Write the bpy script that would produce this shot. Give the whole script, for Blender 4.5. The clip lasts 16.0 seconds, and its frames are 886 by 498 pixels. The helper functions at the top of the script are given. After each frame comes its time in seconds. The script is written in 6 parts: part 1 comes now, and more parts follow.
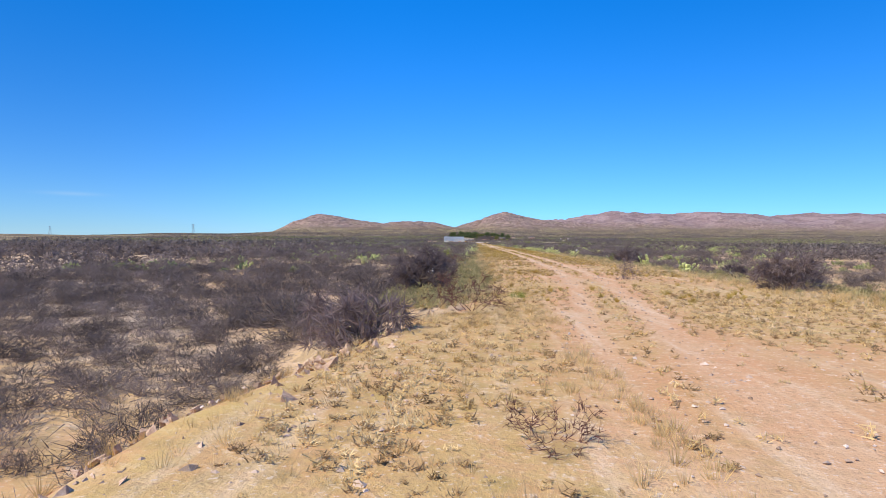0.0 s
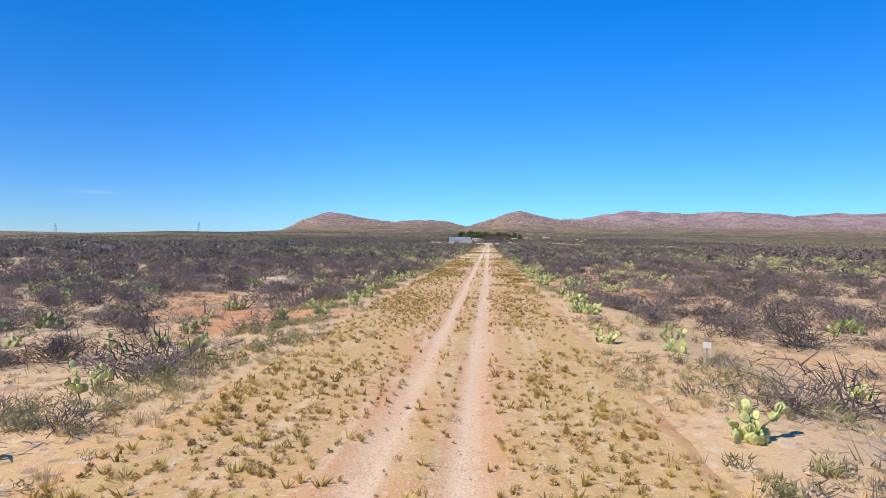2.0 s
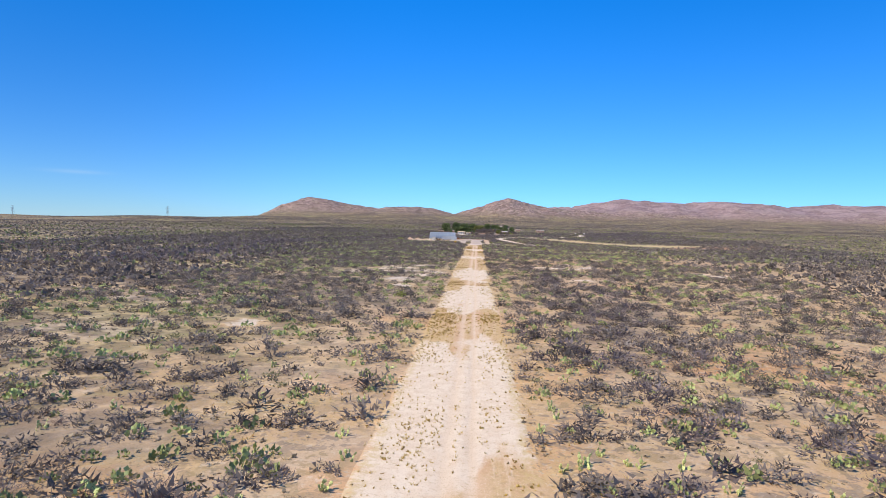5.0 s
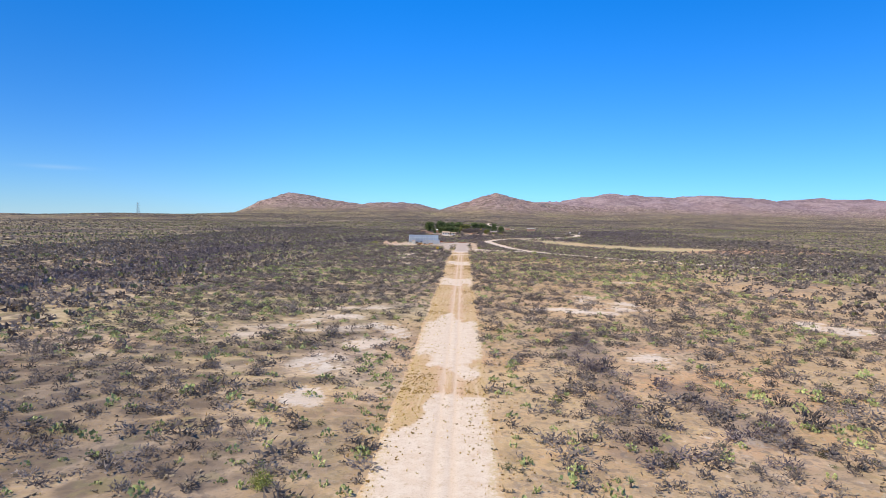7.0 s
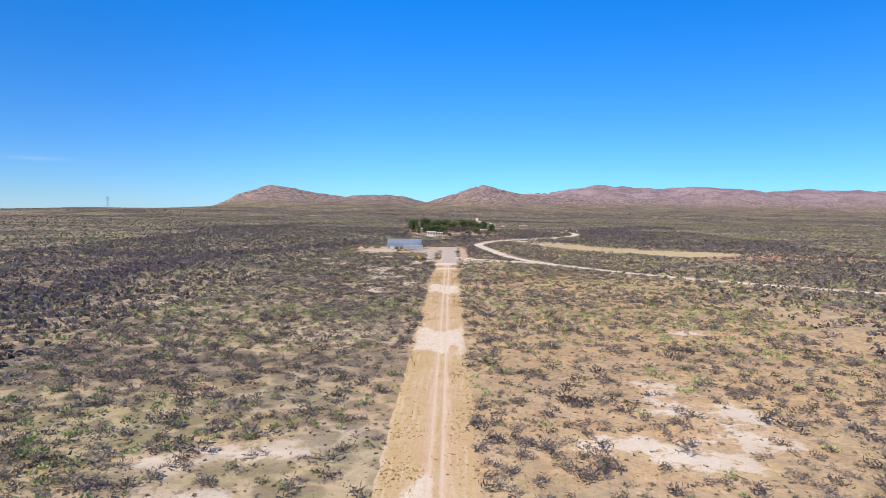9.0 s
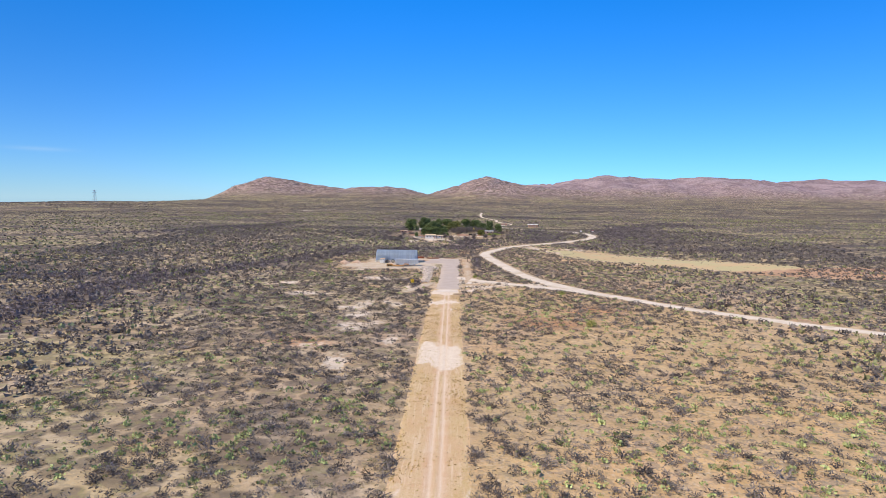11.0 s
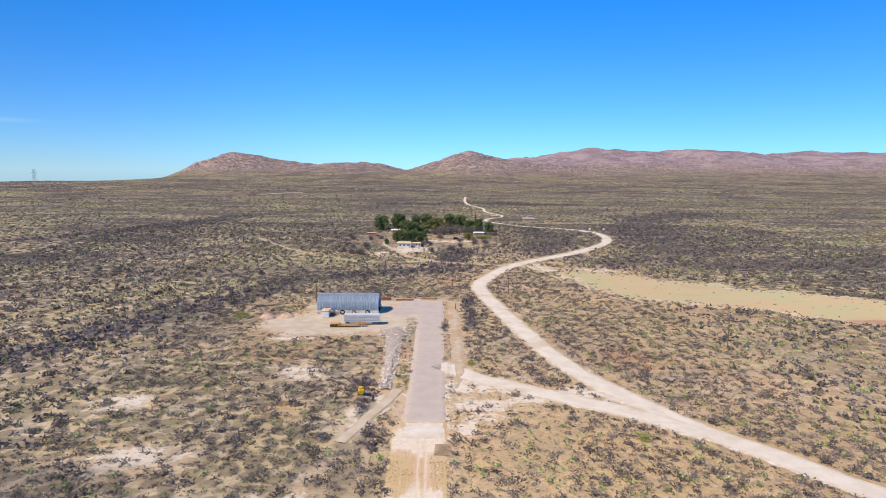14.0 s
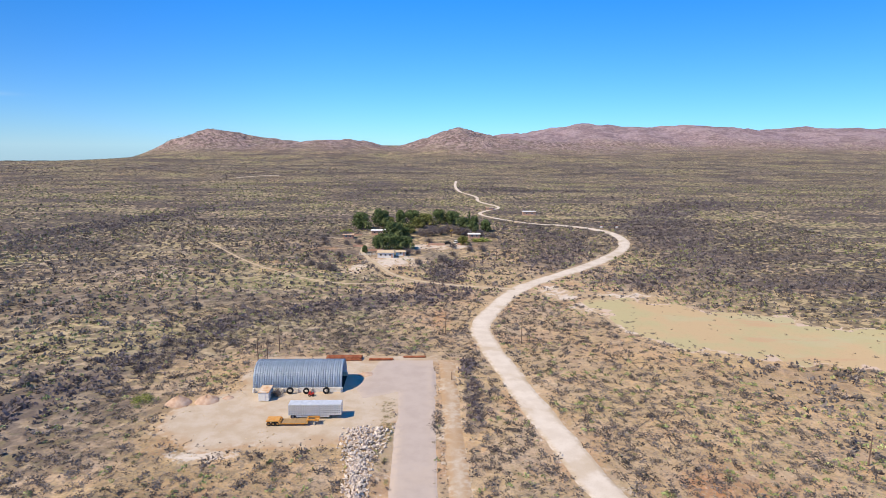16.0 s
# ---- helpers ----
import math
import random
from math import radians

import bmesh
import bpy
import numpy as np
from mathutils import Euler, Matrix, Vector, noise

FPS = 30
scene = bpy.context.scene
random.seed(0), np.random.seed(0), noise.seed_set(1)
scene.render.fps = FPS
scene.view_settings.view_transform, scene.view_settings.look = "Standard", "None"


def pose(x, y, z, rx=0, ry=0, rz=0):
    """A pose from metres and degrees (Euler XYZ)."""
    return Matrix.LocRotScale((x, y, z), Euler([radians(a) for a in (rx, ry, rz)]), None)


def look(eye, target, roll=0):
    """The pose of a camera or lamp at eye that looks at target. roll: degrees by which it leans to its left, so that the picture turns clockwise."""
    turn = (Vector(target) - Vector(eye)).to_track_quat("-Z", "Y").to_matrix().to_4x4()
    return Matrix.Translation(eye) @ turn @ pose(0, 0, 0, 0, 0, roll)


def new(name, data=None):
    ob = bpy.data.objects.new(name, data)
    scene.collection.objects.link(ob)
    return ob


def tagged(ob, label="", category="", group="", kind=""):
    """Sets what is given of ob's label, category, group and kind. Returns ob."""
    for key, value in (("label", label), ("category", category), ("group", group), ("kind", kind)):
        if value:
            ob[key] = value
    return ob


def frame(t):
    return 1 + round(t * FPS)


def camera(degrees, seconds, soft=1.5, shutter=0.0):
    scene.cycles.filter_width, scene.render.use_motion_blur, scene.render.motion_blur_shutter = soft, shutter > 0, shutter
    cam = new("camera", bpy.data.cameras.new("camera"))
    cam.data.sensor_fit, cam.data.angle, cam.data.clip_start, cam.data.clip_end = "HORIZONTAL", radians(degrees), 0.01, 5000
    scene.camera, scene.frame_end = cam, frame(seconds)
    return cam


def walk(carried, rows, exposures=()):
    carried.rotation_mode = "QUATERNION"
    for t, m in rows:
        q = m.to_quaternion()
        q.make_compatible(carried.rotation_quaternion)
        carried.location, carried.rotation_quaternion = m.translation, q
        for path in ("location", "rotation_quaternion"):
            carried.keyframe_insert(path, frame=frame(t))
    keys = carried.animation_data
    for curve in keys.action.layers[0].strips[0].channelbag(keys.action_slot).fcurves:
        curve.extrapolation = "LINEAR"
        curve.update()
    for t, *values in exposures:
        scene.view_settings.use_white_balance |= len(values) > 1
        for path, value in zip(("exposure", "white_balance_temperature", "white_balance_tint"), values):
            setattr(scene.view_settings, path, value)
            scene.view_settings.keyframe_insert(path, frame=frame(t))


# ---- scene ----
cam = camera(74.0, 16.0, soft=0.65, shutter=0.0)
walk(cam, [
    (0, pose(-5.16, 0.00, 1.65, 89.26, -0.28, 3.00)),
    (0.2, pose(-3.34, 3.82, 1.76, 89.10, -0.16, 2.97)),
    (0.4, pose(-1.29, 8.62, 1.73, 89.01, -0.25, 3.44)),
    (0.6, pose(0.38, 14.34, 1.61, 89.39, -0.78, 3.44)),
    (0.8, pose(1.40, 20.60, 1.51, 89.83, -0.84, 3.54)),
    (1, pose(1.99, 27.27, 1.62, 89.43, -0.74, 4.25)),
    (1.5, pose(1.81, 42.78, 2.30, 89.61, -0.50, 4.47)),
    (2, pose(1.78, 58.11, 3.41, 89.16, -0.57, 4.45)),
    (2.5, pose(1.90, 73.13, 4.88, 88.85, -0.63, 4.37)),
    (3, pose(1.94, 88.44, 6.42, 88.63, -0.55, 4.29)),
    (3.5, pose(1.82, 103.71, 8.16, 88.10, -0.50, 4.14)),
    (4, pose(1.71, 119.07, 9.59, 88.05, -0.65, 3.95)),
    (4.2, pose(1.52, 125.17, 10.03, 88.03, -0.87, 3.82)),
    (6.3, pose(1.97, 190.57, 15.95, 87.33, -1.08, 2.48)),
    (6.5, pose(2.03, 196.86, 16.29, 87.41, -1.01, 2.31)),
    (7, pose(2.13, 212.60, 17.84, 87.24, -1.04, 1.98)),
    (7.5, pose(2.21, 228.35, 19.52, 87.03, -1.03, 1.71)),
    (8, pose(2.29, 243.83, 21.41, 87.08, -0.97, 1.41)),
    (8.5, pose(2.26, 259.27, 23.16, 86.61, -0.91, 1.04)),
    (9.2, pose(1.98, 276.58, 25.37, 86.36, -0.83, 0.68)),
    (11.3, pose(2.74, 344.95, 34.90, 85.18, -0.72, 0.99)),
    (11.5, pose(2.64, 351.90, 36.00, 85.05, -0.67, 0.89)),
    (12, pose(2.64, 370.03, 38.74, 84.58, -0.62, 0.61)),
    (12.5, pose(2.63, 387.94, 41.48, 84.06, -0.52, 0.22)),
    (13, pose(2.68, 406.13, 44.32, 83.56, -0.48, -0.18)),
    (13.5, pose(2.67, 424.28, 47.32, 83.10, -0.44, -0.56)),
    (14, pose(2.71, 442.71, 50.05, 82.58, -0.43, -0.94)),
    (14.5, pose(2.82, 460.86, 52.88, 82.08, -0.38, -1.28)),
    (15, pose(3.14, 478.32, 55.82, 81.36, -0.34, -1.56)),
    (15.5, pose(3.14, 492.99, 57.80, 80.76, -0.42, -1.79)),
    (16, pose(3.05, 507.74, 59.96, 80.15, -0.40, -2.11)),
])

# ---- world and sun ----
SUN_EL, SUN_AZ = radians(50), math.atan2(-0.90, -0.44)  # the sun stands to the left and a little behind
world = bpy.data.worlds.new("sky")
scene.world = world
world.use_nodes = True
wn = world.node_tree
wbg = wn.nodes["Background"]
sky = wn.nodes.new("ShaderNodeTexSky")
sky.sky_type = "NISHITA"
sky.sun_disc = False
sky.sun_elevation = SUN_EL
sky.sun_rotation = SUN_AZ
sky.altitude = 1200
sky.air_density = 0.95
sky.dust_density = 0.0
sky.ozone_density = 1.5
tint = wn.nodes.new("ShaderNodeMix")  # the deep blue of dry desert air
tint.data_type = "RGBA"
tint.blend_type = "MULTIPLY"
tint.inputs["Factor"].default_value = 1.0
up = wn.nodes.new("ShaderNodeTexCoord")
up_z = wn.nodes.new("ShaderNodeSeparateXYZ")
wn.links.new(up.outputs["Generated"], up_z.inputs[0])
rise = wn.nodes.new("ShaderNodeMapRange")
rise.interpolation_type = "SMOOTHSTEP"
rise.inputs["From Min"].default_value = -0.05
rise.inputs["From Max"].default_value = 0.42
wn.links.new(up_z.outputs[2], rise.inputs["Value"])
hue = wn.nodes.new("ShaderNodeMix")  # paler towards the horizon
hue.data_type = "RGBA"
hue.inputs[6].default_value = (0.42, 0.80, 1.35, 1)
hue.inputs[7].default_value = (0.035, 0.87, 1.80, 1)
wn.links.new(rise.outputs["Result"], hue.inputs["Factor"])
side = wn.nodes.new("ShaderNodeMapRange")  # deepest blue away from the glow ahead
side.interpolation_type = "SMOOTHSTEP"
side.inputs["From Min"].default_value = -0.70
side.inputs["From Max"].default_value = -0.10
side.inputs["To Min"].default_value = 0.76
side.inputs["To Max"].default_value = 1.12
wn.links.new(up_z.outputs[0], side.inputs["Value"])
deep = wn.nodes.new("ShaderNodeVectorMath")
deep.operation = "SCALE"
dim = wn.nodes.new("ShaderNodeMapRange")
dim.interpolation_type = "SMOOTHSTEP"
dim.inputs["From Min"].default_value = 0.0
dim.inputs["From Max"].default_value = 0.65
dim.inputs["To Min"].default_value = 1.0
dim.inputs["To Max"].default_value = 0.84
wn.links.new(up_z.outputs[0], dim.inputs["Value"])
both = wn.nodes.new("ShaderNodeMath")
both.operation = "MULTIPLY"
wn.links.new(side.outputs["Result"], both.inputs[0])
wn.links.new(dim.outputs["Result"], both.inputs[1])
wn.links.new(hue.outputs[2], deep.inputs[0])
wn.links.new(both.outputs[0], deep.inputs["Scale"])
wn.links.new(deep.outputs[0], tint.inputs[7])
wn.links.new(sky.outputs[0], tint.inputs[6])


def sky_math(op, a, b=0.0):
    n = wn.nodes.new("ShaderNodeMath")
    n.operation = op
    for socket, v in zip(n.inputs, (a, b)):
        if isinstance(v, bpy.types.NodeSocket):
            wn.links.new(v, socket)
        else:
            socket.default_value = v
    return n.outputs[0]


# thin haze over the low plain and one wisp of cirrus in it
low_x = sky_math("MULTIPLY", up_z.outputs[0], -2.2)
haze = sky_math("MULTIPLY", sky_math("MINIMUM", sky_math("MAXIMUM", low_x, 0.02), 1.2), sky_math("POWER", 2.718, sky_math("MULTIPLY", sky_math("MAXIMUM", up_z.outputs[2], 0.0), -26.0)))
wx = sky_math("POWER", sky_math("ABSOLUTE", sky_math("DIVIDE", sky_math("ADD", up_z.outputs[0], 0.575), 0.028)), 2.0)
wz = sky_math("POWER", sky_math("ABSOLUTE", sky_math("DIVIDE", sky_math("SUBTRACT", up_z.outputs[2], 0.066), 0.0028)), 2.0)
wisp = sky_math("POWER", 2.718, sky_math("MULTIPLY", sky_math("ADD", wx, wz), -1.0))
veil = wn.nodes.new("ShaderNodeMix")
veil.data_type = "RGBA"
veil.clamp_factor = True
wn.links.new(sky_math("ADD", sky_math("MULTIPLY", haze, 0.30), sky_math("MULTIPLY", wisp, 0.16)), veil.inputs["Factor"])
wn.links.new(tint.outputs[2], veil.inputs[6])
veil.inputs[7].default_value = (5.2, 6.4, 7.4, 1)
wn.links.new(veil.outputs[2], wbg.inputs["Color"])
wbg.inputs["Strength"].default_value = 0.112
sun_data = bpy.data.lights.new("sun", "SUN")
sun_data.energy = 5.0
sun_data.angle = radians(0.53)
sun_data.color = (1.0, 0.89, 0.70)
sun_ob = new("sun", sun_data)
_d = Vector((math.sin(SUN_AZ) * math.cos(SUN_EL), math.cos(SUN_AZ) * math.cos(SUN_EL), math.sin(SUN_EL)))
sun_ob.matrix_world = look(_d * 300 + Vector((0, 300, 0)), (0, 300, 0))
scene.view_settings.exposure = 0.15

# ---- materials ----


def mat(name, colors, scale=8.0, rough=0.9, bump=0.3, fine=60.0, metal=0.0, tone=0.0, per_object=0.0, spec=0.2, thin=0.0):
    """A mottled surface: a ramp of colours over two scales of noise, with fine relief. tone: how much the 'tone' of the mesh shifts its value."""
    m = bpy.data.materials.new(name)
    m.use_nodes = True
    nt = m.node_tree
    b = nt.nodes["Principled BSDF"]
    geo = nt.nodes.new("ShaderNodeTexCoord")
    n1 = nt.nodes.new("ShaderNodeTexNoise")
    n1.inputs["Scale"].default_value = scale
    n1.inputs["Detail"].default_value = 5
    n2 = nt.nodes.new("ShaderNodeTexNoise")
    n2.inputs["Scale"].default_value = fine
    n2.inputs["Detail"].default_value = 3
    for n in (n1, n2):
        nt.links.new(geo.outputs["Object"], n.inputs["Vector"])
    mixv = nt.nodes.new("ShaderNodeMath")
    mixv.operation = "MULTIPLY_ADD"
    nt.links.new(n2.outputs["Fac"], mixv.inputs[0])
    mixv.inputs[1].default_value = 0.35
    add = nt.nodes.new("ShaderNodeMath")
    add.operation = "MULTIPLY_ADD"
    nt.links.new(n1.outputs["Fac"], add.inputs[0])
    add.inputs[1].default_value = 1.5
    add.inputs[2].default_value = -0.42
    nt.links.new(add.outputs[0], mixv.inputs[2])
    ramp = nt.nodes.new("ShaderNodeValToRGB")
    el = ramp.color_ramp.elements
    while len(el) < len(colors):
        el.new(0.5)
    for i, c in enumerate(colors):
        el[i].position = 0.2 + 0.6 * i / max(1, len(colors) - 1)
        el[i].color = (*c, 1)
    nt.links.new(mixv.outputs[0], ramp.inputs["Fac"])
    out = ramp.outputs["Color"]
    if tone or per_object:
        hs = nt.nodes.new("ShaderNodeHueSaturation")
        nt.links.new(out, hs.inputs["Color"])
        vm = nt.nodes.new("ShaderNodeMath")
        vm.operation = "MULTIPLY_ADD"
        if tone:
            at = nt.nodes.new("ShaderNodeAttribute")
            at.attribute_name = "tone"
            nt.links.new(at.outputs["Fac"], vm.inputs[0])
            vm.inputs[1].default_value = 2 * tone
            vm.inputs[2].default_value = 1 - tone
        else:
            oi = nt.nodes.new("ShaderNodeObjectInfo")
            nt.links.new(oi.outputs["Random"], vm.inputs[0])
            vm.inputs[1].default_value = 2 * per_object
            vm.inputs[2].default_value = 1 - per_object
        nt.links.new(vm.outputs[0], hs.inputs["Value"])
        out = hs.outputs["Color"]
    nt.links.new(out, b.inputs["Base Color"])
    b.inputs["Roughness"].default_value = rough
    b.inputs["Metallic"].default_value = metal
    b.inputs["Specular IOR Level"].default_value = spec
    if bump:
        bp = nt.nodes.new("ShaderNodeBump")
        bp.inputs["Strength"].default_value = bump
        bp.inputs["Distance"].default_value = 0.03
        nt.links.new(n2.outputs["Fac"], bp.inputs["Height"])
        nt.links.new(bp.outputs[0], b.inputs["Normal"])
    if thin:  # twigs and blades that light passes round and through
        tr = nt.nodes.new("ShaderNodeBsdfTranslucent")
        nt.links.new(out, tr.inputs["Color"])
        mx = nt.nodes.new("ShaderNodeMixShader")
        mx.inputs[0].default_value = thin
        nt.links.new(b.outputs[0], mx.inputs[1])
        nt.links.new(tr.outputs[0], mx.inputs[2])
        nt.links.new(mx.outputs[0], nt.nodes["Material Output"].inputs["Surface"])
    return m


class Graph:
    """Helpers for building the soil materials."""

    def __init__(self, name):
        self.m = bpy.data.materials.new(name)
        self.m.use_nodes = True
        self.nt = self.m.node_tree
        self.b = self.nt.nodes["Principled BSDF"]
        self.b.inputs["Roughness"].default_value = 0.95
        self.b.inputs["Specular IOR Level"].default_value = 0.1
        self.pos = self.nt.nodes.new("ShaderNodeTexCoord").outputs["Object"]

    def put(self, socket, v):
        if isinstance(v, bpy.types.NodeSocket):
            self.nt.links.new(v, socket)
        else:
            socket.default_value = v

    def noise(self, scale, detail=4.0, rough=0.55, stretch=None):
        n = self.nt.nodes.new("ShaderNodeTexNoise")
        n.inputs["Scale"].default_value = scale
        n.inputs["Detail"].default_value = detail
        n.inputs["Roughness"].default_value = rough
        v = self.pos
        if stretch:
            mp = self.nt.nodes.new("ShaderNodeMapping")
            mp.inputs["Scale"].default_value = stretch
            self.nt.links.new(v, mp.inputs["Vector"])
            v = mp.outputs[0]
        self.nt.links.new(v, n.inputs["Vector"])
        return n.outputs["Fac"]

    def dots(self, scale):
        n = self.nt.nodes.new("ShaderNodeTexVoronoi")
        n.inputs["Scale"].default_value = scale
        self.nt.links.new(self.pos, n.inputs["Vector"])
        return n.outputs["Distance"]

    def attr(self, name):
        n = self.nt.nodes.new("ShaderNodeAttribute")
        n.attribute_name = name
        return n.outputs["Fac"]

    def step(self, v, lo, hi):
        n = self.nt.nodes.new("ShaderNodeMapRange")
        n.interpolation_type = "SMOOTHSTEP"
        self.put(n.inputs["Value"], v)
        n.inputs["From Min"].default_value = lo
        n.inputs["From Max"].default_value = hi
        return n.outputs["Result"]

    def math(self, op, a, b=0.0):
        n = self.nt.nodes.new("ShaderNodeMath")
        n.operation = op
        self.put(n.inputs[0], a)
        self.put(n.inputs[1], b)
        return n.outputs[0]

    def mix(self, f, a, b):
        n = self.nt.nodes.new("ShaderNodeMix")
        n.data_type = "RGBA"
        self.put(n.inputs["Factor"], f)
        for key, v in ((6, a), (7, b)):
            self.put(n.inputs[key], (*v, 1) if isinstance(v, tuple) else v)
        return n.outputs[2]

    def done(self, colour, height=None, strength=0.4, distance=0.05):
        self.put(self.b.inputs["Base Color"], colour)
        if height is not None:
            bp = self.nt.nodes.new("ShaderNodeBump")
            bp.inputs["Strength"].default_value = strength
            bp.inputs["Distance"].default_value = distance
            self.nt.links.new(height, bp.inputs["Height"])
            self.nt.links.new(bp.outputs[0], self.b.inputs["Normal"])
        return self.m


def soil_colour(g):
    """Sandy ground with dry grass, litter, tufts and pebbles; greyer where the washes are."""
    big, mid = g.noise(0.018), g.noise(0.11, 6)
    grit = g.noise(9.0, 4, 0.75)
    c = g.mix(g.step(mid, 0.38, 0.62), (0.55, 0.395, 0.255), (0.57, 0.37, 0.21))
    c = g.mix(g.math("MULTIPLY", g.step(g.noise(0.07, 5), 0.50, 0.62), 0.7), c, (0.60, 0.335, 0.16))
    c = g.mix(g.math("MULTIPLY", g.attr("gold"), g.step(g.noise(0.09, 6, 0.65), 0.30, 0.55)), c, (0.62, 0.385, 0.175))
    c = g.mix(g.step(big, 0.50, 0.66), c, (0.57, 0.39, 0.205))
    c = g.mix(g.math("MULTIPLY", g.math("MULTIPLY", g.attr("grey"), 0.7), g.step(g.noise(0.06, 6, 0.7), 0.62, 0.40)), c, (0.55, 0.45, 0.35))
    c = g.mix(g.math("MULTIPLY", g.attr("red"), g.step(g.noise(0.35, 6, 0.7), 0.28, 0.52)), c, (0.50, 0.225, 0.095))
    # dry grass cover in ragged drifts
    gr = g.step(g.noise(0.05, 6, 0.65), 0.42, 0.58)
    c = g.mix(g.math("MULTIPLY", g.math("MULTIPLY", gr, g.step(g.noise(1.6, 6, 0.75), 0.36, 0.58)), 0.75), c, (0.57, 0.39, 0.18))
    pale = g.step(g.math("ADD", g.math("MULTIPLY", g.attr("pale"), 0.72), g.math("ADD", g.math("MULTIPLY", g.math("SUBTRACT", g.noise(0.22, 8, 0.72), 0.5), 2.6), g.math("MULTIPLY", g.math("SUBTRACT", g.noise(1.1, 5, 0.7), 0.5), 0.9))), 0.50, 0.66)
    pale = g.math("MULTIPLY", pale, g.step(g.attr("pale"), 0.02, 0.25))
    c = g.mix(g.math("MULTIPLY", pale, 0.9), c, g.mix(g.step(mid, 0.3, 0.7), (0.72, 0.63, 0.52), (0.68, 0.55, 0.42)))
    # litter, dead weeds and the crusts between them
    open_soil = g.math("SUBTRACT", 1.0, g.math("MULTIPLY", pale, 0.75))
    litter = g.math("MULTIPLY", g.step(g.noise(3.4, 2, 0.5), 0.56, 0.62), g.step(g.noise(0.3, 4, 0.6), 0.36, 0.54))
    c = g.mix(g.math("MULTIPLY", g.math("MULTIPLY", litter, open_soil), 0.62), c, g.mix(g.step(g.noise(0.5, 3), 0.45, 0.60), (0.21, 0.165, 0.13), (0.30, 0.24, 0.125)))
    c = g.mix(g.math("MULTIPLY", g.step(g.noise(1.7, 3, 0.6), 0.57, 0.64), 0.5), c, (0.68, 0.55, 0.41))
    weeds = g.math("MULTIPLY", g.math("MAXIMUM", g.step(g.noise(1.25, 2, 0.5), 0.55, 0.60), g.math("MULTIPLY", g.step(g.noise(0.55, 3, 0.55), 0.56, 0.60), 0.8)), g.attr("weedy"))
    c = g.mix(g.math("MULTIPLY", g.math("MULTIPLY", weeds, open_soil), 0.75), c, g.mix(g.step(g.noise(0.21, 4), 0.47, 0.57), (0.22, 0.175, 0.14), (0.33, 0.24, 0.125)))
    # small pebbles
    c = g.mix(g.math("MULTIPLY", g.step(grit, 0.56, 0.66), 0.55), c, (0.68, 0.56, 0.45))
    c = g.mix(g.math("MULTIPLY", g.step(grit, 0.44, 0.34), 0.45), c, (0.27, 0.185, 0.115))
    return c, grit


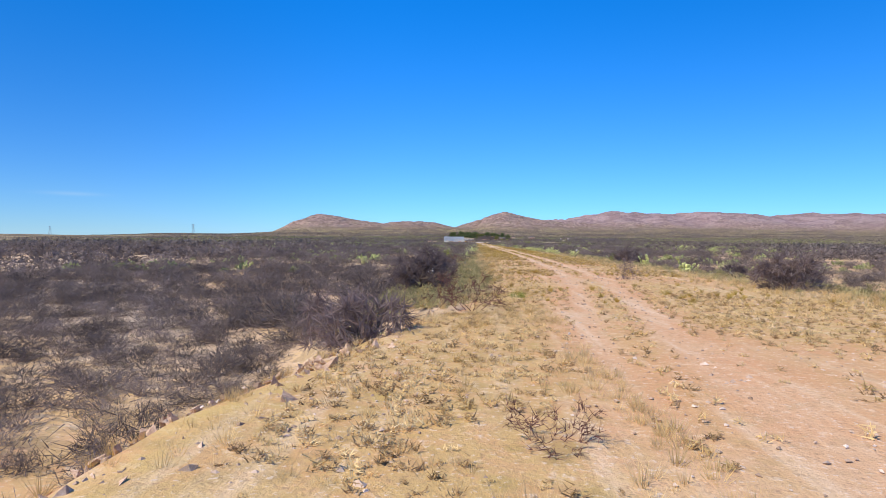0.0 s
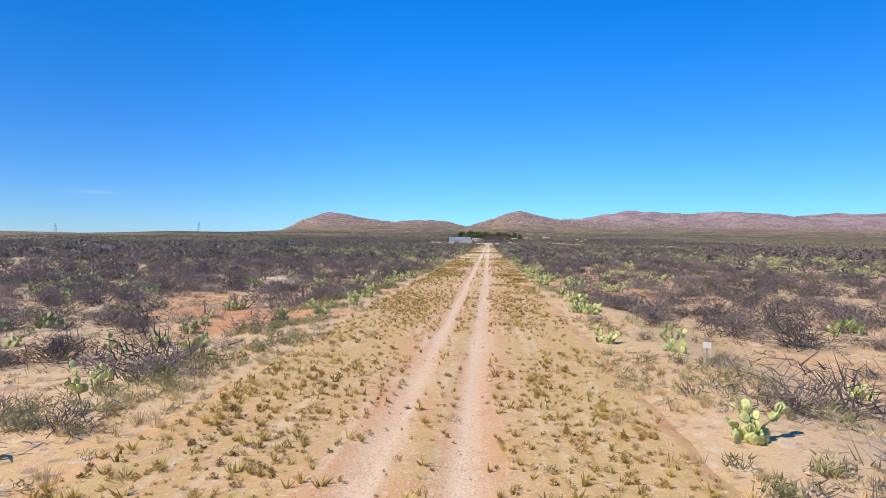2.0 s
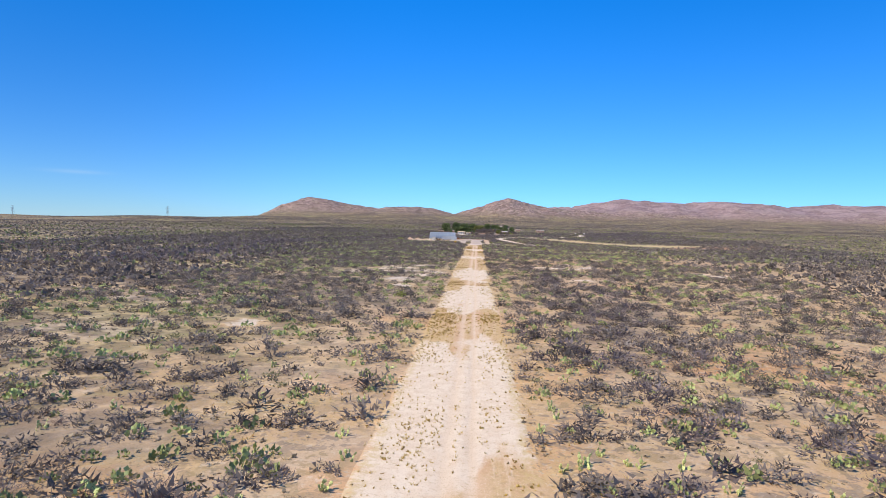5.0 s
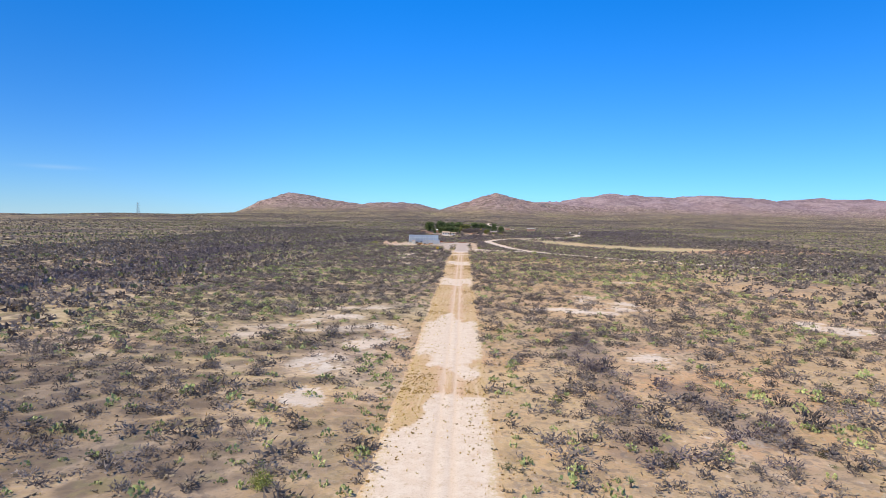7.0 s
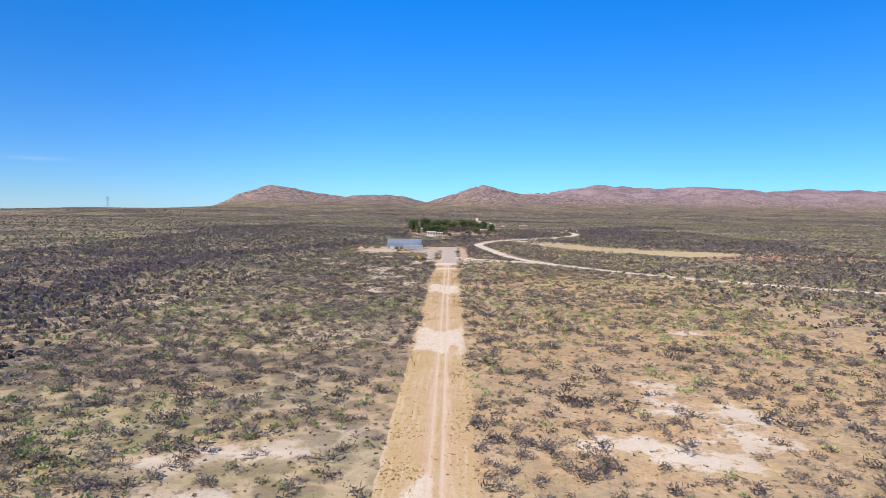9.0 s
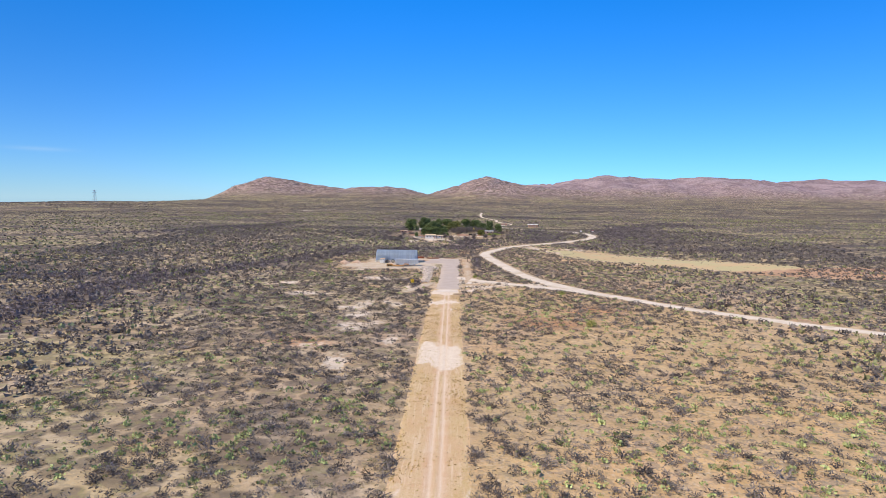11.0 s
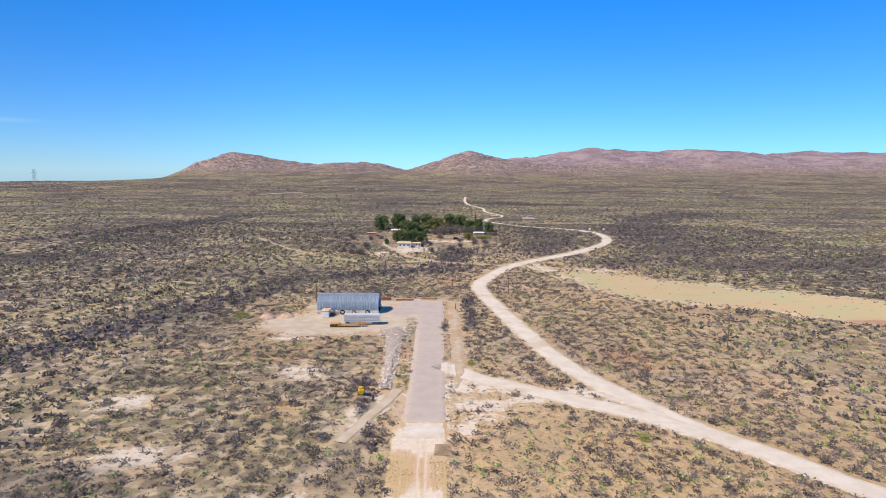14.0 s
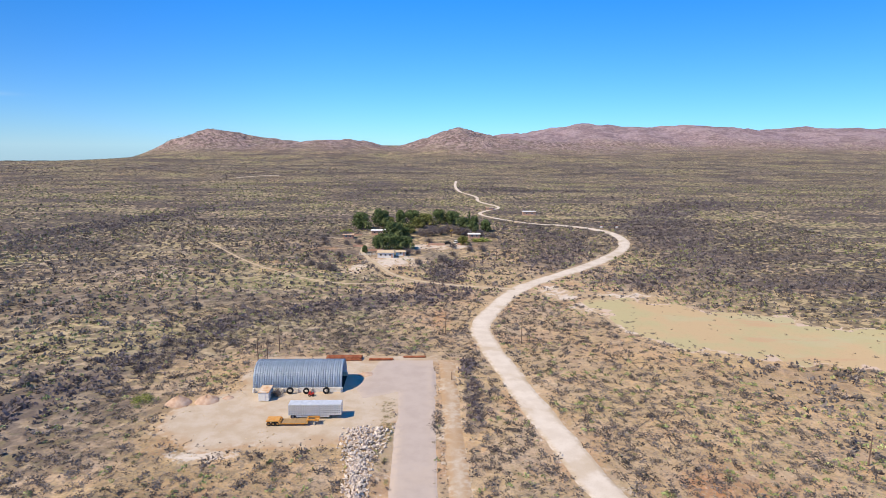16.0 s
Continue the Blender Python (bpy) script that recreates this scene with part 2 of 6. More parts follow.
def soil_material():
    g = Graph("desert_soil")
    fine = g.noise(2.2, 5, 0.65)
    c, grit = soil_colour(g)
    c = g.mix(g.math("MULTIPLY", g.attr("cover"), g.step(g.noise(0.03, 6, 0.65), 0.20, 0.60)), c, g.mix(g.step(g.noise(0.012, 6, 0.65), 0.44, 0.58), (0.37, 0.28, 0.175), (0.39, 0.31, 0.165)))
    # far off the scrub is too fine to tell plant from plant
    scrub = g.math("MULTIPLY", g.step(g.dots(0.33), 0.70, 0.45), g.step(g.noise(0.05, 6, 0.65), 0.20, 0.40))
    green = g.step(g.noise(0.35, 2), 0.52, 0.60)
    sc = g.mix(green, (0.06, 0.047, 0.044), (0.125, 0.125, 0.048))
    c = g.mix(g.math("MULTIPLY", g.math("MULTIPLY", scrub, g.attr("cover")), 0.9), c, sc)
    c = g.mix(g.math("MULTIPLY", g.step(g.math("ADD", g.attr("wash"), g.math("MULTIPLY", g.math("SUBTRACT", g.noise(0.13, 7, 0.75), 0.5), 1.4)), 0.45, 0.8), 0.5), c, (0.13, 0.105, 0.10))
    belt = g.noise(0.016, 7, 0.7, (0.6, 1.6, 1.0))
    c = g.mix(g.math("MULTIPLY", g.math("MULTIPLY", g.step(belt, 0.47, 0.58), g.attr("cover")), 0.75), c, (0.088, 0.068, 0.061))
    c = g.mix(g.math("MULTIPLY", g.math("MULTIPLY", g.step(belt, 0.46, 0.36), g.attr("cover")), 0.45), c, (0.30, 0.275, 0.115))
    # the rock of the hills, with haze painted into the far range
    rk = g.mix(g.step(g.noise(0.08, 6, 0.78), 0.44, 0.56), (0.20, 0.132, 0.118), (0.47, 0.335, 0.295))
    rk = g.mix(g.math("MULTIPLY", g.step(g.noise(0.015, 6, 0.65), 0.48, 0.64), 0.5), rk, (0.36, 0.285, 0.20))
    rk = g.mix(g.math("MULTIPLY", g.step(g.noise(0.16, 4, 0.8), 0.57, 0.63), 0.9), rk, (0.075, 0.065, 0.045))
    rk = g.mix(g.math("MULTIPLY", g.step(g.dots(0.12), 0.46, 0.22), 0.8), rk, (0.09, 0.072, 0.055))
    rk = g.mix(g.math("MULTIPLY", g.step(g.noise(0.17, 4, 0.8), 0.57, 0.64), 0.85), rk, (0.58, 0.44, 0.38))
    # mauve of distance haze, mixed into the rock colour of the far range
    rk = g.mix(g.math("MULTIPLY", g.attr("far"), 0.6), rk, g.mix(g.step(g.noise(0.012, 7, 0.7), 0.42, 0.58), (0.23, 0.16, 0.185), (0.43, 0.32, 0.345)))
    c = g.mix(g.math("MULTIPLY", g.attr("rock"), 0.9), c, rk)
    crag = g.math("MULTIPLY", g.math("MULTIPLY", g.attr("rock"), g.noise(0.055, 7, 0.65)), 420.0)
    h = g.math("ADD", g.math("ADD", g.math("MULTIPLY", fine, 0.6), grit), crag)
    return g.done(c, h, 0.6, 0.06)


def strip_material():
    g = Graph("airstrip_dirt")
    mid, fine, grit = g.noise(0.22, 5), g.noise(2.6, 5, 0.65), g.noise(16.0, 3, 0.7)
    wild_c, _ = soil_colour(g)
    c = g.mix(g.step(mid, 0.35, 0.65), (0.55, 0.34, 0.195), (0.59, 0.41, 0.26))
    c = g.mix(g.math("MULTIPLY", g.attr("ruddy"), g.step(g.noise(0.35, 5, 0.6), 0.25, 0.6)), c, (0.55, 0.30, 0.155))
    c = g.mix(g.math("MULTIPLY", g.math("MULTIPLY", g.attr("grass"), g.step(g.noise(2.2, 6, 0.75), 0.40, 0.56)), 0.75), c, (0.51, 0.365, 0.15))
    tuft = g.math("MULTIPLY", g.step(g.dots(2.4), 0.42, 0.24), g.math("MULTIPLY", g.attr("grass"), g.step(g.noise(0.6, 4), 0.34, 0.5)))
    c = g.mix(g.math("MULTIPLY", tuft, 0.8), c, g.mix(g.step(g.noise(0.8, 3), 0.45, 0.6), (0.30, 0.205, 0.085), (0.42, 0.32, 0.09)))
    gold = g.math("MULTIPLY", g.attr("grass"), g.step(g.noise(0.3, 6, 0.7), 0.30, 0.55))
    c = g.mix(g.math("MULTIPLY", gold, 0.6), c, (0.49, 0.34, 0.15))
    white = g.step(g.math("ADD", g.attr("white"), g.math("MULTIPLY", g.math("SUBTRACT", g.noise(0.4, 7, 0.75, (1.0, 0.45, 1.0)), 0.5), 2.0)), 0.30, 0.95)
    c = g.mix(g.math("MULTIPLY", white, 0.9), c, g.mix(g.step(g.noise(0.9, 5), 0.40, 0.62), (0.72, 0.61, 0.475), (0.66, 0.535, 0.40)))
    c = g.mix(g.math("MULTIPLY", g.attr("rut"), 0.85), c, (0.66, 0.51, 0.36))
    streak = g.step(g.noise(1.0, 5, 0.6, (2.2, 0.12, 1.0)), 0.50, 0.68)
    c = g.mix(g.math("MULTIPLY", streak, 0.4), c, (0.70, 0.56, 0.41))
    c = g.mix(g.math("MULTIPLY", g.step(grit, 0.58, 0.67), 0.6), c, (0.68, 0.57, 0.47))
    c = g.mix(g.math("MULTIPLY", g.step(grit, 0.43, 0.33), 0.55), c, (0.34, 0.22, 0.13))
    c = g.mix(g.math("MULTIPLY", g.step(fine, 0.54, 0.70), 0.4), c, (0.39, 0.265, 0.14))
    mott = g.noise(6.5, 4, 0.7)
    c = g.mix(g.math("MULTIPLY", g.step(mott, 0.55, 0.66), 0.4), c, (0.42, 0.285, 0.14))
    c = g.mix(g.math("MULTIPLY", g.step(mott, 0.43, 0.34), 0.4), c, (0.72, 0.57, 0.42))
    edge = g.math("ADD", g.attr("verge"), g.math("MULTIPLY", g.math("SUBTRACT", g.noise(0.55, 6, 0.7), 0.5), 1.5))
    yellow = g.math("MULTIPLY", g.step(edge, 0.15, 0.55), g.step(g.noise(1.9, 6, 0.75), 0.40, 0.58))
    c = g.mix(g.math("MULTIPLY", yellow, 0.6), c, (0.50, 0.365, 0.15))
    c = g.mix(g.step(edge, 0.52, 0.78), c, wild_c)
    h = g.math("ADD", g.math("MULTIPLY", fine, 0.8), grit)
    return g.done(c, h, 0.55, 0.05)


def road_material(name, a, b, edge):
    g = Graph(name)
    c = g.mix(g.step(g.noise(0.25, 6), 0.35, 0.65), a, b)
    c = g.mix(g.math("MULTIPLY", g.step(g.noise(2.5, 5, 0.7), 0.55, 0.70), 0.4), c, edge)
    c = g.mix(g.math("MULTIPLY", g.attr("edge"), g.step(g.noise(0.7, 5, 0.6), 0.35, 0.60)), c, edge)
    grit = g.noise(12.0, 3, 0.7)
    c = g.mix(g.math("MULTIPLY", g.step(grit, 0.45, 0.33), 0.35), c, edge)
    c = g.mix(g.math("MULTIPLY", g.step(g.noise(0.07, 5), 0.54, 0.66), 0.55), c, edge)
    return g.done(c, grit, 0.4, 0.03)


SOIL, STRIP = soil_material(), strip_material()
GRAVEL = road_material("road_gravel", (0.60, 0.50, 0.385), (0.67, 0.57, 0.45), (0.45, 0.335, 0.21))
ASPHALT = road_material("old_asphalt", (0.43, 0.345, 0.28), (0.47, 0.38, 0.312), (0.50, 0.395, 0.305))
YARD = road_material("yard_dirt", (0.47, 0.365, 0.25), (0.53, 0.43, 0.32), (0.42, 0.27, 0.145))


def pond_material():
    g = Graph("dry_pond_grass")
    c = g.mix(g.step(g.noise(0.035, 5, 0.6), 0.42, 0.58), (0.46, 0.385, 0.20), (0.52, 0.37, 0.20))
    c = g.mix(g.math("MULTIPLY", g.step(g.noise(0.028, 5, 0.6, (0.7, 1.6, 1.0)), 0.54, 0.64), 0.6), c, (0.46, 0.405, 0.23))
    c = g.mix(g.math("MULTIPLY", g.step(g.noise(0.05, 6, 0.65, (0.6, 1.8, 1.0)), 0.56, 0.66), 0.7), c, (0.52, 0.32, 0.18))
    edge = g.step(g.math("ADD", g.attr("edge"), g.math("MULTIPLY", g.math("SUBTRACT", g.noise(0.2, 6, 0.7), 0.5), 1.2)), 0.35, 0.75)
    c = g.mix(edge, c, (0.57, 0.425, 0.31))
    grit = g.noise(2.0, 6, 0.75)
    c = g.mix(g.math("MULTIPLY", g.step(grit, 0.54, 0.66), 0.5), c, (0.36, 0.27, 0.13))
    return g.done(c, grit, 0.4, 0.05)


POND = pond_material()
BROWN_FIELD = road_material("bare_brown_earth", (0.38, 0.225, 0.13), (0.44, 0.27, 0.165), (0.48, 0.32, 0.19))
TRACK = road_material("track_dirt", (0.46, 0.355, 0.23), (0.52, 0.40, 0.26), (0.36, 0.28, 0.17))
CONCRETE = road_material("pale_concrete", (0.62, 0.53, 0.43), (0.70, 0.61, 0.51), (0.55, 0.42, 0.30))

# ---- the lie of the land ----
NEAR_RIDGE = ((-1600, 0), (-1170, 0), (-890, 2), (-800, 24), (-747, 48), (-668, 90), (-615, 107), (-541, 95), (-492, 82), (-385, 68), (-287, 75), (-210, 78),
              (-151, 71), (-83, 57), (4, 81), (62, 103), (122, 113), (198, 94), (275, 86), (420, 72), (700, 55), (1200, 45))
FAR_RIDGE = ((100, 80), (472, 116), (559, 132), (719, 153), (922, 159), (1053, 136), (1154, 160), (1429, 149), (1545, 136), (1747, 145), (1861, 160),
             (2034, 151), (2230, 143), (2800, 150), (3600, 120))


def hash2(ix, iy, seed):
    h = (ix.astype(np.int64) * 374761393 + iy.astype(np.int64) * 668265263 + seed * 144665) & 0x7FFFFFFF
    h = ((h ^ (h >> 13)) * 1274126177) & 0x7FFFFFFF
    return ((h ^ (h >> 16)) & 0xFFFF) / 65535.0


def vnoise(x, y, seed=0):
    ix, iy = np.floor(x), np.floor(y)
    fx, fy = x - ix, y - iy
    fx, fy = fx * fx * (3 - 2 * fx), fy * fy * (3 - 2 * fy)
    a, b = hash2(ix, iy, seed), hash2(ix + 1, iy, seed)
    c, d = hash2(ix, iy + 1, seed), hash2(ix + 1, iy + 1, seed)
    return (a * (1 - fx) + b * fx) * (1 - fy) + (c * (1 - fx) + d * fx) * fy


def fbm(x, y, size, octaves=4, seed=0):
    """Noise from 0 to 1, with features of that size in metres."""
    x, y = np.asarray(x, float) / size, np.asarray(y, float) / size
    total, amp, norm = 0.0, 1.0, 0.0
    for o in range(octaves):
        total = total + amp * vnoise(x * 2**o + 17.3 * o, y * 2**o - 9.1 * o, seed + o)
        norm += amp
        amp *= 0.5
    return total / norm


def smooth(v, lo, hi):
    s = np.clip((np.asarray(v, float) - lo) / (hi - lo), 0, 1)
    return s * s * (3 - 2 * s)


def strip_half(y):
    """Half the width of the strip's bare ground."""
    return np.interp(y, (-15, 5, 10, 14, 18, 40, 120, 300, 560), (6.6, 6.5, 6.0, 4.9, 4.4, 4.2, 4.1, 4.2, 4.8))


def strip_mid(y):
    return np.interp(y, (-15, 5, 10, 14, 18, 40, 60, 560), (-1.4, -1.3, -0.8, 0.0, 0.2, 0.3, 0.5, 0.3))


def off_strip(x, y):
    """Metres outside the strip's edge, negative on it."""
    d = np.abs(x - strip_mid(y)) - strip_half(y)
    return np.where(y > 668, np.hypot(np.maximum(d, 0), y - 668), d)


ROAD = ((160, 462), (130, 484), (96, 509), (78, 525), (66, 540), (53, 557), (44, 575), (38, 590), (32, 620), (27, 652), (23.5, 675), (22, 693), (28, 712), (42, 743),
        (62, 765), (85, 789), (107, 817), (122, 841), (130, 870), (129, 893), (119, 911), (100, 924))
ROAD_FAR = ((100, 924), (92, 923), (78, 934), (66, 948), (53, 970), (50, 986), (58, 1003), (72, 1018), (72, 1036), (60, 1062), (58, 1082), (61, 1110), (56, 1130), (45, 1164), (44, 1230), (50, 1297))
BRANCH = ((4.5, 592), (8, 588), (14, 581), (25, 574), (38, 565), (48, 559), (56, 550))
HOUSE_ROAD = ((42, 743), (23, 747), (4, 755), (-9, 767), (-16, 786), (-25, 809), (-30, 826), (-28, 850))
WEST_TRACK = ((4, 757), (-20, 751), (-40, 755), (-61, 774), (-82, 795), (-119, 850))
YARD_POLY = ((-53, 624), (-55, 636), (-43, 646), (-40, 668), (8, 668), (8, 640), (-3, 626), (-8, 622), (-14, 618.5), (-24, 617.5), (-43, 617))
LANE_POLY = ((8.0, 572), (11.8, 588), (12.4, 664), (8.3, 664), (7.9, 600))
POND_POLY = ((64, 727), (66, 708), (75, 682), (86, 672), (103, 668), (132, 662), (152, 646), (172, 636), (196, 652), (184, 676), (162, 694), (142, 702), (139, 711), (115, 716), (99, 724), (84, 732))


def to_line(x, y, line):
    """Distance from points to a broken line."""
    best = np.full(np.shape(x), 1e9)
    for (ax, ay), (bx, by) in zip(line, line[1:]):
        dx, dy = bx - ax, by - ay
        s = np.clip(((x - ax) * dx + (y - ay) * dy) / (dx * dx + dy * dy), 0, 1)
        best = np.minimum(best, np.hypot(x - ax - s * dx, y - ay - s * dy))
    return best


def inside(x, y, poly):
    odd = np.zeros(np.shape(x), bool)
    for (ax, ay), (bx, by) in zip(poly, poly[1:] + poly[:1]):
        if ay != by:
            odd ^= ((ay > y) != (by > y)) & (x < (bx - ax) * (y - ay) / (by - ay) + ax)
    return odd


def to_poly(x, y, poly):
    """Signed distance to a polygon, negative inside."""
    d = to_line(x, y, poly + poly[:1])
    return np.where(inside(x, y, poly), -d, d)


def bare(x, y):
    """Distance to the nearest bare surface: strip, roads, yard and pond."""
    d = off_strip(x, y)
    for line, half in ((ROAD, 3.4), (ROAD_FAR, 2.2), (BRANCH, 3.2), (HOUSE_ROAD, 1.3), (WEST_TRACK, 0.8), (((-5.2, 574), (-7.6, 566), (-11, 557), (-14.5, 547)), 1.5)):
        d = np.minimum(d, to_line(x, y, line) - half)
    d = np.minimum(d, to_poly(x, y, LANE_POLY))
    return np.minimum(d, np.minimum(to_poly(x, y, YARD_POLY), to_poly(x, y, POND_POLY)))


def plain(x, y):
    """The land with neither bumps nor made surfaces."""
    left = smooth(-x, 250, 700)
    rise = 0.016 * np.maximum(0, y - 600) - left * 0.045 * np.maximum(0, y - 1880)
    low = -np.interp(y, (-60, 15, 50, 120, 200), (2.2, 1.9, 1.3, 0.6, 0.0)) * smooth(off_strip(x, y) - 2.6 * smooth(y, 10, 18), 0.0, 2.2 + 2.8 * smooth(y, 10, 20))
    wash = -3.0 * np.exp(-(((x - 140) / 55) ** 2) - ((y - 660) / 150) ** 2)
    near = np.interp(x, [p[0] for p in NEAR_RIDGE], [p[1] for p in NEAR_RIDGE])
    far = np.interp(x, [p[0] for p in FAR_RIDGE], [p[1] for p in FAR_RIDGE])
    gully = fbm(x, y * 0.5, 170, 5, 31)
    nd = np.where(y < 2300, 2300 - y, (y - 2300) * 0.9)
    apron = 0.28 * smooth(x, -700, -420)
    n = (1 - apron) * np.exp(-((nd / 270) ** 2)) + apron * np.exp(-((nd / 560) ** 2))
    f = np.exp(-((np.maximum(0, 3330 - y) / 640) ** 2) - (np.maximum(0, y - 3330) / 700) ** 2) * smooth(x, -300, 420)
    slope = 1 + 0.85 * (gully - 0.5) * (1 - n) * 2
    hill = np.maximum(np.maximum(0, near - rise) * n * slope, np.maximum(0, far - rise) * f * (1 + 0.85 * (gully - 0.5) * (1 - f) * 2))
    hill = hill + ((fbm(x, y, 130, 3, 45) - 0.5) * 18 + (0.5 - np.abs(fbm(x, y, 70, 3, 47) - 0.5) * 2) * 20 - 7 + (fbm(x, y, 25, 2, 49) - 0.5) * 7) * smooth(hill, 10, 50)
    hill = hill + (0.5 - np.abs(fbm(x, y, 150, 3, 53) - 0.5) * 2) * 26 * smooth(y, 2750, 3100) * smooth(hill, 20, 70)
    return rise + low + wash + hill, hill


def land(x, y):
    x, y = np.asarray(x, float), np.asarray(y, float)
    z, hill = plain(x, y)
    d = bare(x, y)
    out = smooth(d, 0.5, 10)
    z = z + (fbm(x, y, 9, 3, 3) - 0.5) * 0.5 * smooth(d, 0.3, 4) * (1 - smooth(y, 900, 1200))
    z = z + (fbm(x, y, 75, 3, 5) - 0.5) * 2.2 * smooth(d, 6, 40) * smooth(y, 60, 220)
    z = z + (fbm(x, y, 420, 3, 7) - 0.5) * 13 * smooth(y, 950, 1500)
    return z


def height(x, y):
    return float(land(np.array([x]), np.array([y]))[0])


PALE = ((-26, 327, 6, 3), (-21, 330, 6, 3), (-15, 331, 4, 3), (-19, 319, 5, 4), (-24, 313, 5, 4), (-28, 307, 6, 3), (-31, 300, 4, 3), (-16, 308, 5, 3), (-11, 310, 4, 4), (-8, 305, 3, 5), (-12, 296, 4, 6), (-22, 305, 6, 3), (-16, 284, 4, 7), (-14, 270, 3, 7),
        (33, 356, 4, 5), (31, 347, 6, 4), (38, 345, 6, 5), (36, 336, 6, 5), (30, 328, 6, 3), (21, 334, 7, 3), (26, 331, 6, 4), (53, 398, 5, 4), (28, 291, 4, 5), (68, 318, 8, 8), (25, 262, 4, 4), (46, 161, 5, 5), (53, 179, 6, 5),
        (-25, 523, 5, 7), (-18, 526, 4, 6), (-24, 503, 5, 8), (-23, 488, 5, 6), (-18, 494, 3, 5), (-15, 522, 3, 5), (-29, 515, 5, 5), (-22, 454, 5, 6), (-29, 467, 6, 3), (-12, 473, 3, 5), (-26, 220, 3, 4), (-18, 116, 5, 3), (-13, 164, 3, 2),
        (13, 562, 7, 9), (26, 568, 10, 4), (14, 576, 8, 7), (38, 572, 7, 4), (10, 553, 4, 7), (-11, 562, 4, 9), (58, 738, 7, 14), (64, 716, 5, 10), (74, 695, 5, 10), (86, 680, 6, 6), (88, 736, 14, 5), (-49, 541, 9, 6), (-64, 565, 9, 6), (-40, 615, 6, 3), (-30, 585, 7, 6), (-10, 800, 16, 14), (15, 838, 22, 9), (-28, 782, 5, 12))


def pale_at(x, y):
    v = np.zeros(np.shape(x))
    wob = fbm(x, y, 5, 4, 61) - 0.5
    for cx, cy, rx, ry in PALE:
        r = np.hypot((x - cx) / rx, (y - cy) / ry)
        v = np.maximum(v, smooth(1.5 - r - 1.1 * wob, 0.0, 1.1))
    return v


RED = ((-75, 800, 15, 7), (-52, 832, 12, 9), (25, 842, 20, 6), (-31, 800, 6, 14), (-14, 846, 14, 6), (-62, 780, 10, 5), (10, 700, 3, 12), (-48, 620, 6, 5), (-14, 91, 5, 5), (-10, 86, 4, 5), (-17, 98, 4, 4), (13, 106, 4, 4), (16, 128, 5, 4), (-9, 103, 3, 3), (-12, 136, 4, 4), (20, 150, 6, 6), (-14, 170, 5, 5), (26, 205, 7, 6), (-30, 560, 7, 7), (-40, 600, 9, 8), (30, 500, 12, 12), (45, 520, 12, 9), (60, 600, 12, 9), (-34, 470, 9, 7))


def redness(x, y):
    """Patches of bare orange earth."""
    v = np.zeros(np.shape(x))
    for cx, cy, rx, ry in RED:
        v = np.maximum(v, smooth(1.25 - np.hypot((x - cx) / rx, (y - cy) / ry) - 1.2 * (fbm(x, y, 5, 3, 171) - 0.5), 0.0, 0.7))
    return v


# belts of thick mesquite along the washes: their lines and half widths
WASHES = ((((-110, 320), (-103, 400), (-118, 480), (-126, 540), (-120, 590)), 15), (((-190, 575), (-133, 585), (-108, 602), (-84, 645), (-60, 700), (-10, 728), (14, 733)), 11),
          (((96, 762), (130, 778), (160, 756), (205, 742)), 16), (((150, 800), (166, 870), (172, 930), (205, 1000), (282, 1072)), 32), (((18, 150), (15, 200), (22, 240)), 10),
          (((17, 258), (20, 305)), 4), (((28, 262), (26, 277)), 4), (((15, 625), (16, 664)), 2.5), (((-260, 840), (-232, 869), (-203, 929), (-187, 1013)), 20), (((-60, 1178), (60, 1190), (180, 1187)), 18),
          (((-40, 95), (-34, 130), (-44, 170)), 9), (((-9, 545), (-14, 580)), 2.5), (((6, 740), (20, 790), (10, 815)), 9), (((70, 800), (90, 850), (80, 900)), 18))


def washes(x, y):
    v = np.zeros(np.shape(x))
    for line, half in WASHES:
        v = np.maximum(v, np.exp(-((to_line(x, y, line) / (half * (0.6 + 0.8 * fbm(x, y, 25, 2, 181)))) ** 2)))
    return v


def greyness(x, y):
    """Greyer, stonier ground on the side of the washes."""
    return smooth(-x + 30 * (fbm(x, y, 60, 3, 151) - 0.5), -2, 22) * (1 - smooth(y, 900, 1200)) * (1 - 0.8 * (x < 0) * golden(x, y))


def golden(x, y):
    """The open field of dry golden grass beside the strip."""
    near = smooth(x + 14 * (fbm(x, y, 20, 3, 191) - 0.5), 2, 12) * smooth(y, 300, 390) * (1 - smooth(y, 548, 572)) * (1 - smooth(x, 65, 110))
    far = smooth(x, 40, 60) * smooth(y, 600, 640) * (1 - smooth(y, 665, 700)) * (1 - smooth(x, 120, 170))
    yard = smooth(-x, 4, 12) * (1 - smooth(-x + 30 * (fbm(x, y, 20, 3, 193) - 0.5), 50, 80)) * smooth(y, 585, 608) * (1 - smooth(y, 655, 690))
    return np.maximum(np.maximum(near, far), yard)


def growth(x, y):
    """How thick the scrub stands, 0 to 1: washes are dense, ridges open."""
    g = 0.5 * fbm(x, y, 60, 3, 11) + 0.5 * fbm(x, y, 12, 3, 13)
    left = smooth(-x, -4, 14)
    v = 0.15 + smooth(g, 0.30, 0.58) * 0.8 + 0.22 * left + 1.1 * washes(x, y)
    v = v * (1 - 0.4 * (x < -4) * golden(x, y))
    return np.clip(v * (1 - 0.6 * pale_at(x, y)), 0, 1)


# ---- meshes ----


